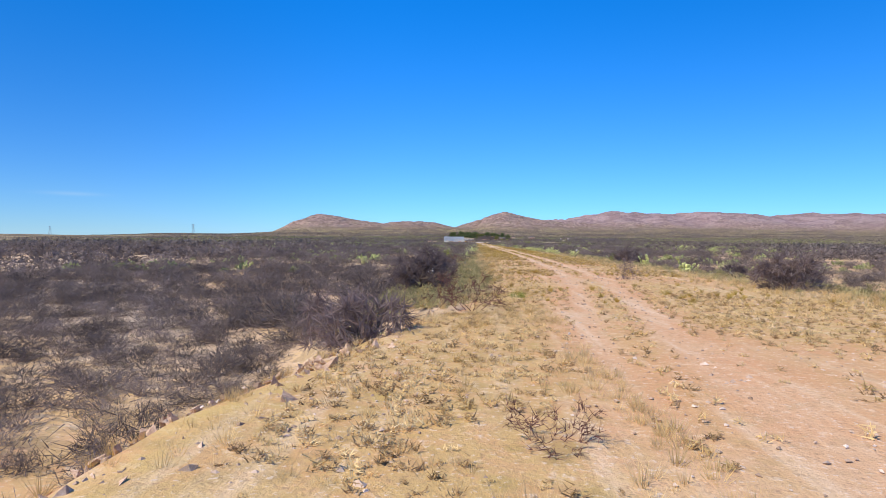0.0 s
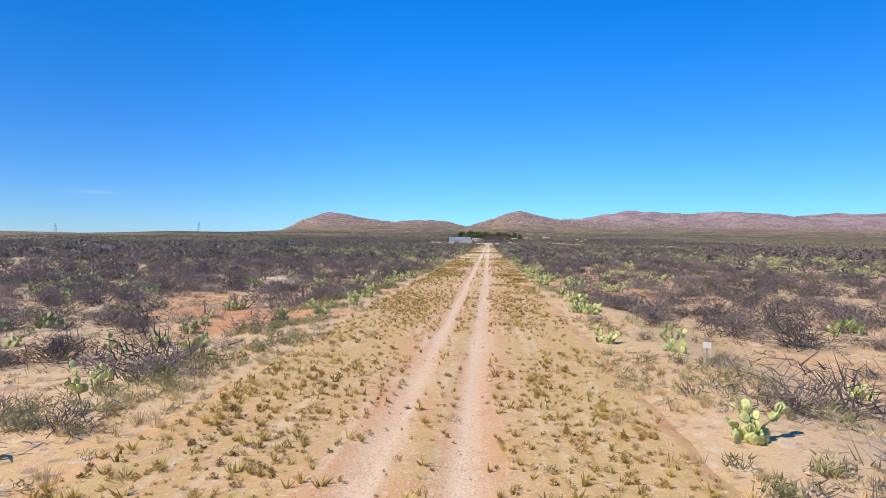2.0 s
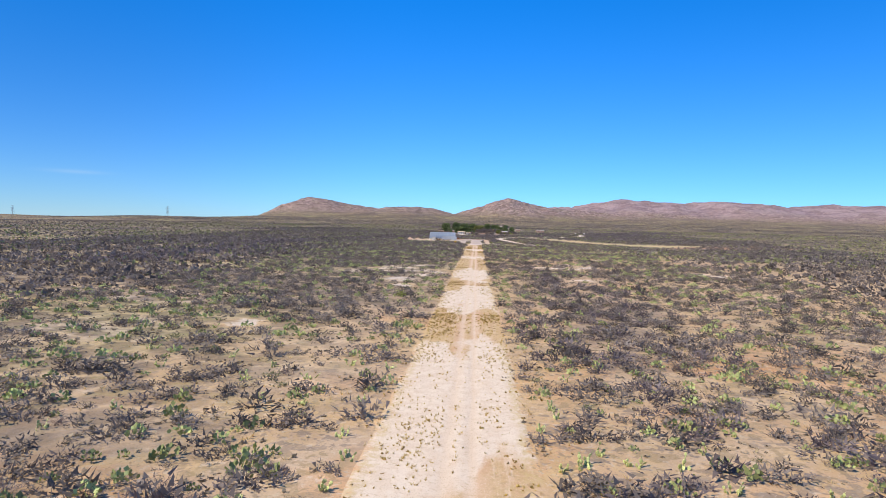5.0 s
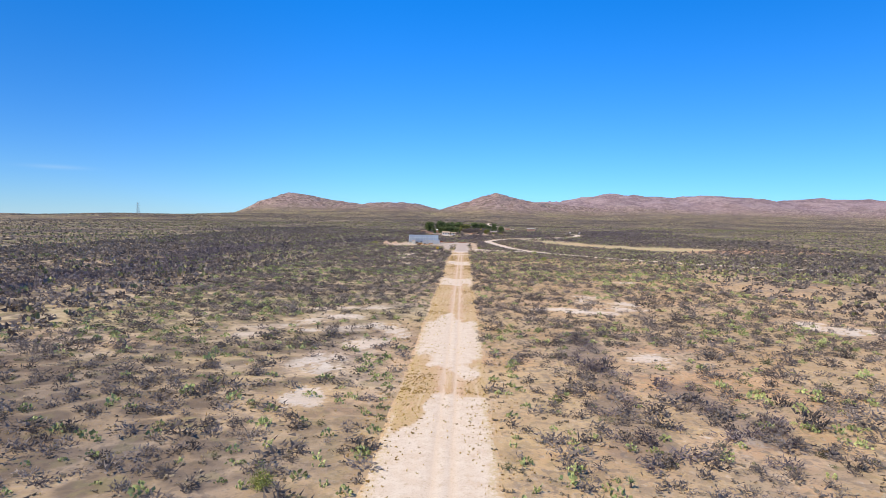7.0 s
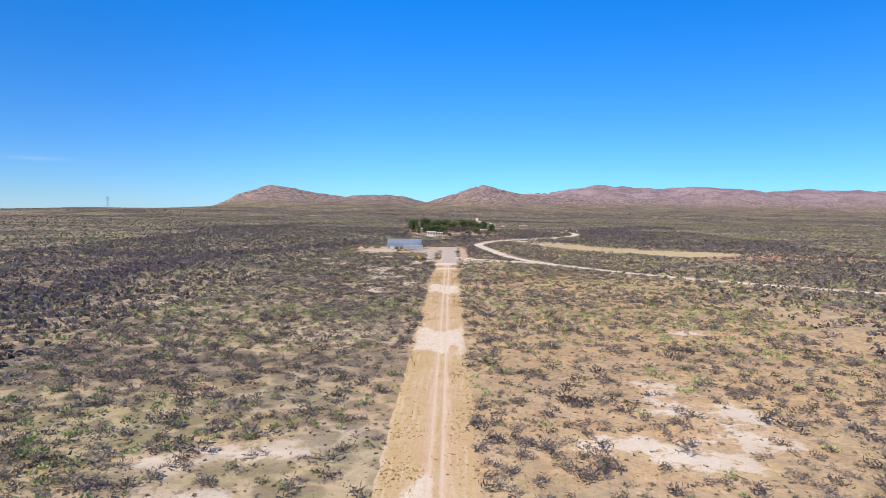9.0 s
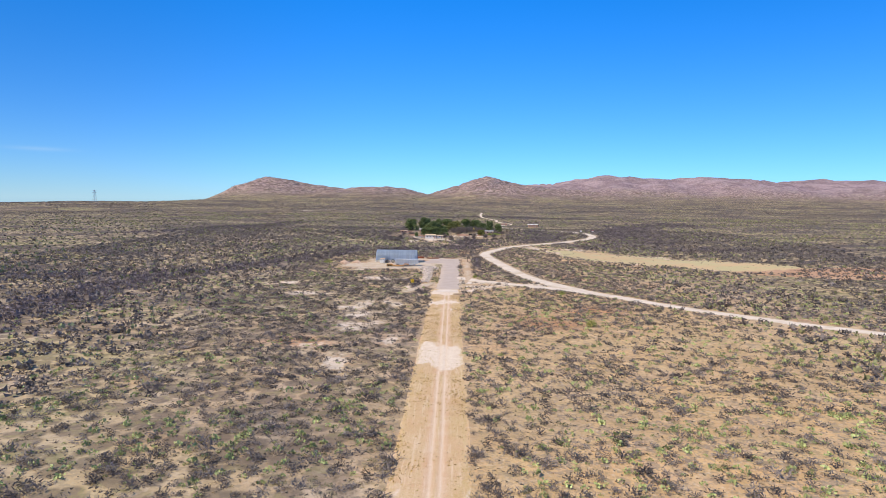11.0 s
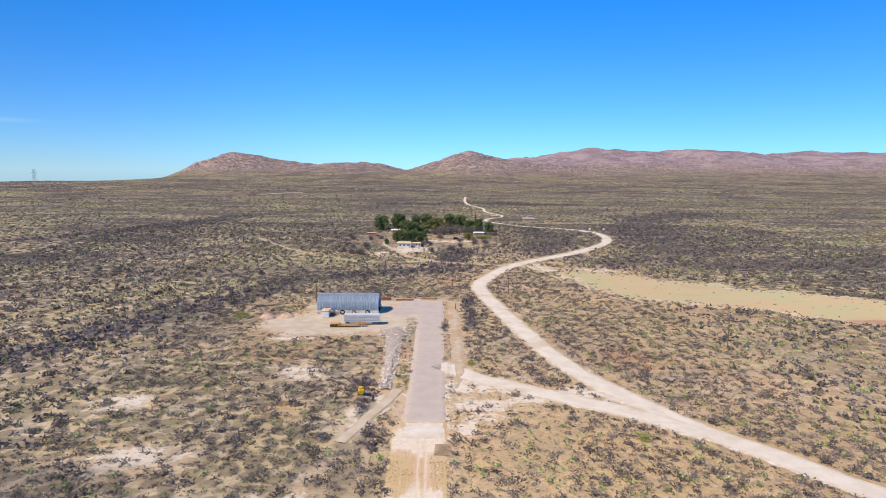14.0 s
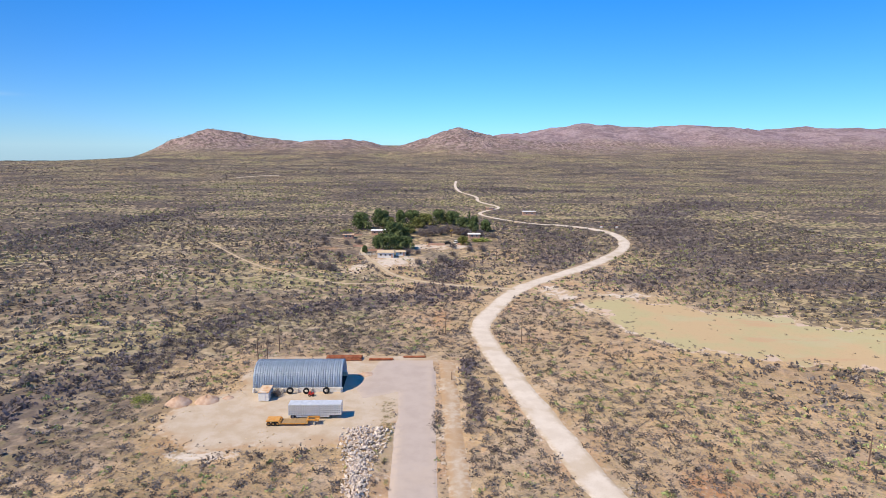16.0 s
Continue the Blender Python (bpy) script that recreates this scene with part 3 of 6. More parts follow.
def mesh_from(name, verts, faces, material, smooth_faces=False, **attrs):
    """A mesh from arrays: verts n x 3, faces n x k (all of one size), and values per vertex."""
    me = bpy.data.meshes.new(name)
    verts, faces = np.asarray(verts, np.float32), np.asarray(faces, np.int32)
    k = faces.shape[1]
    me.vertices.add(len(verts))
    me.vertices.foreach_set("co", verts.ravel())
    me.loops.add(faces.size)
    me.loops.foreach_set("vertex_index", faces.ravel())
    me.polygons.add(len(faces))
    me.polygons.foreach_set("loop_start", np.arange(0, faces.size, k, dtype=np.int32))
    me.polygons.foreach_set("loop_total", np.full(len(faces), k, np.int32))
    me.update(calc_edges=True)
    me.polygons.foreach_set("use_smooth", np.full(len(faces), smooth_faces, bool))
    for key, values in attrs.items():
        me.attributes.new(key, "FLOAT", "POINT").data.foreach_set("value", np.asarray(values, np.float32).ravel())
    me.materials.append(material)
    me.validate()
    return me


def grid_faces(nx, ny):
    i = np.arange(nx - 1)[None, :] + nx * np.arange(ny - 1)[:, None]
    i = i.ravel()
    return np.stack([i, i + 1, i + 1 + nx, i + nx], 1)


def lines(*stretches):
    """Grid lines: (from, to, step) stretches end to end."""
    out = []
    for a, b, s in stretches:
        out += list(np.arange(a, b - 1e-6, s))
    return np.array(out + [stretches[-1][1]])


def graded(limit, first, grow):
    v, s = [0.0], first
    while v[-1] < limit:
        v.append(v[-1] + s)
        s *= grow
    return np.array(v)


half = graded(3700, 0.9, 1.05)
GX = np.concatenate([-half[:0:-1], half])
GY = lines((-260, -40, 10), (-40, 130, 1.2), (130, 330, 2.2), (330, 720, 3.0), (720, 1000, 4), (1000, 1500, 10), (1500, 3700, 18), (3700, 4700, 100))
gx, gy = np.meshgrid(GX, GY)
gz = land(gx, gy)
# let the made surfaces lie in shallow beds
bed = bare(gx, gy)
gz = gz - 0.14 * smooth(-bed, -0.2, 0.5)
rockiness = smooth(plain(gx, gy)[1], 10, 45)
cover = np.maximum((0.18 + 0.42 * greyness(gx, gy)) * smooth(gy, 110, 230), np.maximum(smooth(gy, 650, 1000), smooth(np.abs(gx), 50, 210))) * (1 - 0.8 * pale_at(gx, gy))
# 'far' weights the painted haze tint, rising from y 2600 to 2950
ground = new("ground", mesh_from("ground", np.stack([gx, gy, gz], -1).reshape(-1, 3), grid_faces(len(GX), len(GY)), SOIL, True,
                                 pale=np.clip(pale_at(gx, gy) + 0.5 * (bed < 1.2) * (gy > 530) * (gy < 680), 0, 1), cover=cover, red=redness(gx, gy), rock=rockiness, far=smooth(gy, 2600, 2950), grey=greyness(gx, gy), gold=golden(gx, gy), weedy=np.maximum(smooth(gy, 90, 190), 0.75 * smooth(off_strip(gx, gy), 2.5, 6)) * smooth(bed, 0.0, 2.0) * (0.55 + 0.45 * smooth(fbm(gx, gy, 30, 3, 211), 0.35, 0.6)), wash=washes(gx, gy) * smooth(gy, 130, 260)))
tagged(ground, "sandy desert ground with dry litter and pale bare patches", "ground", kind="structure")

# the airstrip
WHITE = ((174, 211), (236, 268), (284, 320), (374, 397), (450, 467), (520, 530), (544, 556))


def strip_mesh():
    ys = lines((-14, 120, 0.5), (120, 300, 1.0), (300, 556, 1.6))
    us = np.linspace(-1, 1, 41)
    u, y = np.meshgrid(us, ys)
    edge = 1 + 0.10 * (fbm(np.sign(u) * 50, y, 3.0, 3, 71) - 0.5) * 2
    x = strip_mid(y) + u * (strip_half(y) + 1.9) * edge
    mid = np.interp(y, (-14, 0, 10, 22, 33, 53, 86, 144, 600), (-4.0, -3.5, -2.5, -0.7, 0.2, 0.65, 0.85, 0.95, 1.0))
    rut = np.maximum(np.exp(-(((x - mid + 0.68) / 0.22) ** 2)), np.exp(-(((x - mid - 0.68) / 0.22) ** 2))) * (0.35 + 0.65 * smooth(y, 20, 60))
    white = (0.10 * smooth(y, 110, 200) + 0.28 * smooth(y, 330, 430)) * (0.4 + 0.6 * rut)
    for a, b in WHITE:
        w = 26 * (fbm(3 * x, y, 9, 4, 73) - 0.5)
        white = np.maximum(white, smooth(y + w, a - 3, a + 3) * (1 - smooth(y + w, b - 3, b + 3)))
    grass = np.clip(1.15 * smooth(np.abs(x - mid), 1.0, 2.2) + 0.9 * np.exp(-(((x - mid) / 0.3) ** 2)), 0, 1) * (1 - 0.85 * white) * (1 - rut)
    grass = np.maximum(grass * (0.25 + 0.3 * smooth(y, 100, 180) + (0.75 - 0.3 * smooth(y, 100, 180)) * smooth(fbm(x, y, 7, 3, 77), 0.35, 0.6)), smooth(-x, 3.2, 4.6) * (1 - smooth(y, 14, 22)) * smooth(fbm(x, y, 3, 3, 75), 0.3, 0.5))
    verge = np.clip((np.abs(x - strip_mid(y)) - strip_half(y) + 0.9) / 1.9, 0, 1.6)
    z = land(x, y) + 0.05 - 0.06 * rut - 0.36 * smooth(np.abs(u), 0.72, 1.0) + 0.05 * (fbm(x, y, 1.6, 3, 79) - 0.5)
    return mesh_from("airstrip", np.stack([x, y, z], -1).reshape(-1, 3), grid_faces(len(us), len(ys)), STRIP, True, rut=rut, white=white, grass=grass, verge=verge, pale=0 * y, grey=greyness(x, y), gold=golden(x, y), weedy=0 * y, red=0.75 * (1 - smooth(y, 60, 130)), ruddy=1 - smooth(y, 70, 150))


airstrip = tagged(new("airstrip", strip_mesh()), "straight dirt airstrip with wheel ruts, yellow grass and pale patches", "airstrip", kind="structure")


def ribbon(line, half_width, material, lift=0.05, step=2.0):
    """A road that lies on the land along a rounded line."""
    p = np.array(line, float)
    for _ in range(3):
        q = np.empty((2 * len(p), 2))
        q[0], q[-1] = p[0], p[-1]
        q[1:-1:2], q[2:-1:2] = 0.75 * p[:-1] + 0.25 * p[1:], 0.25 * p[:-1] + 0.75 * p[1:]
        p = q
    s = np.r_[0, np.cumsum(np.hypot(*np.diff(p, axis=0).T))]
    at = np.linspace(0, s[-1], max(2, int(s[-1] / step)))
    c = np.stack([np.interp(at, s, p[:, 0]), np.interp(at, s, p[:, 1])], 1)
    d = np.gradient(c, axis=0)
    d /= np.linalg.norm(d, axis=1)[:, None] + 1e-9
    side = np.stack([d[:, 1], -d[:, 0]], 1)
    us = np.linspace(-1, 1, 11)
    wob = 1 + 0.28 * (fbm(at[:, None] + 40 * (us[None] > 0), np.sign(us)[None] * 30 + 0 * at[:, None], 7, 3, 83) - 0.5) * 2
    xy = c[:, None] + side[:, None] * (us[None, :] * half_width * wob)[..., None]
    z = land(xy[..., 0], xy[..., 1]) + lift - 0.16 * smooth(np.abs(us), 0.8, 1.0)[None]
    v = np.dstack([xy, z]).reshape(-1, 3)
    return mesh_from("road", v, grid_faces(len(us), len(at)), material, True, edge=np.tile(smooth(np.abs(us), 0.55, 1.0), len(at)))


road = tagged(new("road", ribbon(ROAD, 3.5, GRAVEL)), "pale winding graded gravel road", "dirt road", kind="structure")
road_far = tagged(new("road", ribbon(ROAD_FAR, 1.7, GRAVEL, 0.25)), "narrow pale dirt road over a rise", "dirt road", kind="structure")
branch = tagged(new("road", ribbon(BRANCH, 3.4, GRAVEL, 0.075)), "pale dirt road joining the paved strip", "dirt road", kind="structure")
house_road = tagged(new("road", ribbon(HOUSE_ROAD, 1.2, TRACK, 0.09)), "dirt drive to the ranch house", "dirt road", kind="structure")
west_track = tagged(new("road", ribbon(WEST_TRACK, 0.6, TRACK, 0.1)), "faint dirt track through scrub", "dirt track", kind="structure")


def sheet(name, poly, material, lift, step=1.0, ragged=1.2, seed=91):
    """A flat surface laid on the land inside a ragged outline."""
    px, py = [p[0] for p in poly], [p[1] for p in poly]
    xs, ys = np.arange(min(px) - 2, max(px) + 2, step), np.arange(min(py) - 2, max(py) + 2, step)
    x, y = np.meshgrid(xs, ys)
    d = to_poly(x, y, poly) + ragged * (fbm(x, y, 6, 3, seed) - 0.5) * 2
    z = land(x, y) + lift - 0.25 * smooth(d, -0.8, 0.6)
    f = grid_faces(len(xs), len(ys))
    f = f[(d.ravel()[f] < 0.6).any(1)]
    return new(name, mesh_from(name, np.stack([x, y, z], -1).reshape(-1, 3), f, material, True, edge=smooth(d, -3, 0).ravel()))


yard = tagged(sheet("yard", YARD_POLY, YARD, 0.03, 1.0, 3.2), "bare trampled dirt yard beside the barn", "yard", kind="structure")
pond = tagged(sheet("dry_pond", POND_POLY, POND, 0.02, 2.0, 9.0), "dry stock pond floor with yellow grass", "dry pond", kind="structure")
brown_field = tagged(sheet("brown_field", ((150, 648), (160, 630), (186, 612), (250, 606), (250, 648), (205, 656), (178, 652)), BROWN_FIELD, 0.05, 2.0, 5.0), "bare brown earth beside the dry pond", "bare field", kind="structure")
ASPHALT_POLY = ((-3.0, 556), (5.7, 556), (6.3, 600), (6.9, 665), (-8.4, 665), (-13.5, 646), (-11, 640), (-2.8, 643.5), (-2.2, 612), (-2.5, 590))
pavement = tagged(sheet("pavement", ASPHALT_POLY, ASPHALT, 0.075, 0.5, 0.25), "worn grey asphalt runway end with cracks and apron", "asphalt", kind="structure")
slab = tagged(sheet("concrete_apron", ((-3.9, 548), (5.6, 548), (5.7, 556.5), (-3.1, 556.5)), CONCRETE, 0.06, 0.5, 0.4), "pale worn concrete at the runway threshold", "concrete", kind="structure")
taxi = tagged(sheet("dirt_shoulder", ((8.0, 572), (11.8, 588), (12.4, 664), (8.3, 664), (7.9, 600)), YARD, 0.10, 0.7, 0.5), "pale dirt lane beside the asphalt", "dirt lane", kind="structure")

damp = tagged(sheet("dirt_patch", ((2.6, 541.5), (6.6, 541), (6.4, 546.5), (3.0, 546.8)), road_material("brown_dirt", (0.20, 0.125, 0.075), (0.28, 0.18, 0.11), (0.40, 0.29, 0.18)), 0.075, 0.4, 0.5), "brown loose dirt patch on the strip", "dirt", kind="structure")
spur = tagged(new("road", ribbon(((-5.2, 574), (-7.6, 566), (-11, 557), (-14.5, 547)), 1.35, YARD, 0.09)), "pale dirt spur beside the rubble heap", "dirt track", kind="structure")

# ---- plants ----
rng = np.random.default_rng(5)
TWIG_NEAR = mat("brown_grey_twigs", [(0.13, 0.102, 0.092), (0.195, 0.157, 0.14), (0.285, 0.23, 0.205)], 0.4, 0.95, 0, 20, tone=0.35, thin=0.3)
TWIG = mat("grey_twigs", [(0.14, 0.113, 0.098), (0.205, 0.169, 0.144), (0.295, 0.247, 0.204)], 0.3, 0.95, 0, 20, tone=0.4, thin=0.3)
WEED = mat("grey_tan_weeds", [(0.20, 0.165, 0.12), (0.29, 0.24, 0.17), (0.40, 0.325, 0.215)], 0.3, 0.95, 0, 20, tone=0.35, thin=0.3)
SAGE = mat("olive_shrub_leaf", [(0.115, 0.12, 0.06), (0.18, 0.18, 0.09), (0.26, 0.25, 0.13)], 0.6, 0.9, 0, 20, tone=0.35, thin=0.3)
BARK = mat("mesquite_bark", [(0.09, 0.066, 0.052), (0.15, 0.112, 0.09), (0.22, 0.17, 0.14)], 6, 0.95, 0.4, 40)
BARE_TWIG = mat("bare_twigs", [(0.15, 0.108, 0.10), (0.21, 0.158, 0.148), (0.29, 0.225, 0.21)], 3, 0.95, 0, 30, per_object=0.3, thin=0.3)
RED_TWIG = mat("reddish_twigs", [(0.13, 0.06, 0.045), (0.20, 0.105, 0.085)], 3, 0.95, 0, 30)
DEAD_WOOD = mat("bleached_dead_wood", [(0.20, 0.17, 0.15), (0.36, 0.32, 0.29)], 6, 0.9, 0.3, 50)
PAD = mat("cactus_pad", [(0.29, 0.33, 0.115), (0.45, 0.475, 0.175), (0.62, 0.60, 0.27)], 3.0, 0.55, 0.25, 45, per_object=0.3, spec=0.35)
PAD_FAR = mat("cactus_pads_far", [(0.23, 0.27, 0.105), (0.36, 0.395, 0.15), (0.52, 0.52, 0.22)], 1.2, 0.6, 0, 12, tone=0.35)
GRASS = mat("dry_grass", [(0.52, 0.36, 0.15), (0.66, 0.49, 0.24), (0.75, 0.60, 0.35)], 0.7, 0.9, 0, 9, tone=0.25, thin=0.3)
BROWN_TUFT = mat("brown_dead_tuft", [(0.27, 0.175, 0.09), (0.38, 0.26, 0.135), (0.50, 0.36, 0.19)], 0.7, 0.9, 0, 9, tone=0.3, thin=0.3)
TUFT = mat("golden_tuft", [(0.40, 0.27, 0.06), (0.54, 0.385, 0.10), (0.62, 0.48, 0.17)], 0.7, 0.9, 0, 9, tone=0.25, thin=0.3)
FAR_GREEN = mat("distant_olive_growth", [(0.20, 0.20, 0.09), (0.29, 0.285, 0.13), (0.40, 0.37, 0.17)], 0.3, 0.9, 0, 9, tone=0.35)
MESQ = mat("purple_grey_thicket", [(0.135, 0.104, 0.10), (0.195, 0.155, 0.147), (0.275, 0.222, 0.21)], 0.3, 0.95, 0, 20, tone=0.35, thin=0.3)
FORB = mat("grey_green_forb", [(0.24, 0.215, 0.10), (0.34, 0.305, 0.145), (0.46, 0.40, 0.20)], 0.5, 0.9, 0, 9, tone=0.3, thin=0.3)
GREEN = mat("green_bush_leaf", [(0.16, 0.18, 0.04), (0.26, 0.28, 0.06), (0.37, 0.37, 0.10)], 1.5, 0.8, 0, 15, tone=0.3)
PINE = mat("dark_tree_leaf", [(0.065, 0.088, 0.03), (0.115, 0.145, 0.05), (0.18, 0.20, 0.078)], 0.6, 0.85, 0, 8, tone=0.35)
YUCCA = mat("yucca_leaf", [(0.20, 0.25, 0.10), (0.34, 0.38, 0.18)], 3, 0.6, 0, 20)
STONE = mat("pink_stone", [(0.40, 0.25, 0.17), (0.55, 0.38, 0.27), (0.68, 0.52, 0.40)], 2.0, 0.9, 0.5, 25, per_object=0.25)
PEBBLE = mat("pebbles", [(0.28, 0.19, 0.13), (0.46, 0.34, 0.26), (0.62, 0.53, 0.46)], 1.5, 0.9, 0, 9, tone=0.3)


def unit(v):
    return v / (np.linalg.norm(v, axis=-1, keepdims=True) + 1e-9)


def blades(base, tip, width, r):
    """Thin triangles from bases to tips."""
    d = unit(tip - base)
    side = unit(np.cross(d, unit(r.normal(size=d.shape)))) * np.asarray(width).reshape(-1, 1) * 0.5
    return np.stack([base - side, base + side, tip], 1)  # n, 3, 3


def twiggy(n_stem, n_twig, r, flat=0.75, w=0.05):
    """A leafless dome of twigs, one metre in radius."""
    a, e = r.uniform(0, 2 * np.pi, n_stem), np.arcsin(r.uniform(0.05, 1.0, n_stem))
    rad = r.uniform(0.7, 1.1, n_stem)
    tip = np.stack([np.cos(a) * np.cos(e) * rad, np.sin(a) * np.cos(e) * rad, np.sin(e) * rad * flat], 1)
    base = tip * r.uniform(0.0, 0.25, (n_stem, 1))
    one = blades(base, tip, w * r.uniform(0.8, 1.6, n_stem), r)
    a, e = r.uniform(0, 2 * np.pi, n_twig), np.arcsin(r.uniform(0.05, 1.0, n_twig))
    rad = r.uniform(0.35, 0.95, n_twig)
    b = np.stack([np.cos(a) * np.cos(e) * rad, np.sin(a) * np.cos(e) * rad, np.sin(e) * rad * flat], 1)
    d = unit(b + r.normal(size=b.shape) * 0.45) * r.uniform(0.25, 0.5, (n_twig, 1))
    return np.concatenate([one, blades(b, b + d, w * r.uniform(0.8, 1.6, n_twig), r)])


def lobed(n, r, w, ln, flat=0.8, lobes=5):
    """A rounded, uneven dome of short twigs in several lobes, about one metre in radius."""
    a, far = r.uniform(0, 2 * np.pi, lobes), r.uniform(0.1, 0.58, lobes)
    mid = np.stack([np.cos(a) * far, np.sin(a) * far, r.uniform(0.15, 0.5, lobes)], 1)
    k = r.integers(0, lobes, n)
    c = mid[k] + unit(r.normal(size=(n, 3))) * (r.uniform(0.34, 0.56, lobes)[k] * r.uniform(0.25, 1.0, n) ** 0.5)[:, None]
    c[:, 2] = np.maximum(np.abs(c[:, 2]) * flat, 0.04)
    d = unit(unit(c) * 0.8 + r.normal(size=(n, 3)) * 0.5 + [0, 0, 0.1]) * ln * r.uniform(0.6, 1.3, (n, 1))
    return blades(c - 0.6 * d, c + 0.4 * d, w * r.uniform(0.7, 1.5, n), r)


def tufted(n, r, spread=0.7, w=0.09):
    a = r.uniform(0, 2 * np.pi, n)
    s = r.uniform(0.1, spread, n)
    tip = np.stack([np.cos(a) * s, np.sin(a) * s, r.uniform(0.6, 1.1, n)], 1)
    return blades(tip * np.array([0.25, 0.25, 0.0]), tip, w * r.uniform(0.7, 1.4, n), r)


def pads_far(n, r, size=0.13):
    """A compact mound of upright flat pads, two triangles each."""
    out = []
    for _ in range(n):
        a, d = r.uniform(0, 2 * np.pi), 0.62 * np.sqrt(r.uniform(0, 1))
        c = np.array([np.cos(a) * d, np.sin(a) * d * 0.8, size + r.uniform(0.0, 1.0) ** 0.7 * 0.62 * (1 - (d / 0.75) ** 2)])
        up = unit(np.array([np.cos(a) * d * 0.7 + r.normal() * 0.3, np.sin(a) * d * 0.7 + r.normal() * 0.3, 1.0]))
        side = unit(np.cross(up, unit(r.normal(size=3))))
        s = size * r.uniform(0.8, 1.25)
        p = [c + up * s * 1.2, c + side * s, c - up * s * 1.2, c - side * s]
        out += [[p[0], p[1], p[2]], [p[0], p[2], p[3]]]
    return np.array(out)


def leafy(n, r, flat=0.8, size=0.22):
    """A crown of many small leaves in uneven clumps."""
    m = max(5, n // 14)
    cl = unit(r.normal(size=(m, 3))) * r.uniform(0.35, 0.8, (m, 1))
    cl[:, 2] = np.abs(cl[:, 2]) * flat + 0.12
    c = cl[r.integers(0, m, n)] + r.normal(size=(n, 3)) * 0.17
    c[:, 2] = np.maximum(c[:, 2], 0.02)
    d = unit(r.normal(size=(n, 3))) * size * r.uniform(0.6, 1.3, (n, 1))
    return blades(c - d * 0.5, c + d * 0.5, size * 0.8, r)


def spread_out(name, protos, pts, size, tall, material, label, category, r, sink=0.03):
    """ONE object with a copy of some prototype at every point."""
    pts = np.asarray(pts, float)
    n = len(pts)
    if n == 0:
        return None
    z = land(pts[:, 0], pts[:, 1]) - sink
    pick = r.integers(0, len(protos), n)
    turn = r.uniform(0, 2 * np.pi, n)
    tone = r.uniform(0, 1, n)
    allv, allt = [], []
    for k, proto in enumerate(protos):
        i = np.where(pick == k)[0]
        v = proto.reshape(-1, 3)
        c, s = np.cos(turn[i])[:, None], np.sin(turn[i])[:, None]
        x = (v[None, :, 0] * c - v[None, :, 1] * s) * size[i, None]
        y = (v[None, :, 0] * s + v[None, :, 1] * c) * size[i, None]
        w = v[None, :, 2] * tall[i, None]
        allv.append(np.stack([x + pts[i, 0, None], y + pts[i, 1, None], w + z[i, None]], -1).reshape(-1, 3))
        allt.append(np.repeat(tone[i], len(v)))
    v, t = np.concatenate(allv), np.concatenate(allt)
    ob = new(name, mesh_from(name, v, np.arange(len(v)).reshape(-1, 3), material, tone=t))
    return tagged(ob, label, category, kind="stuff")


KEEP_OUT = []  # circles where something else stands: x, y, radius


def clear(x, y):
    ok = np.ones(len(x), bool)
    for cx, cy, cr in KEEP_OUT:
        ok &= np.hypot(x - cx, y - cy) > cr
    return ok


def scatter(n, x0, x1, y0, y1, keep, r, wedge=True):
    """Points in a field, kept with the chance that keep(x, y) gives; those that no walk along the strip could see are left out."""
    x, y = r.uniform(x0, x1, n), r.uniform(y0, y1, n)
    ok = r.uniform(0, 1, n) < keep(x, y)
    if wedge:
        ok &= np.abs(x) < 0.80 * (y + 12) + 6
    x, y = x[ok], y[ok]
    ok = clear(x, y)
    return np.stack([x[ok], y[ok]], 1)


def wild(x, y):
    return growth(x, y) * (bare(x, y) > 1.0)


def houses_clear(x, y):
    return np.hypot((x + 2) / 52, (y - 850) / 48) > 1


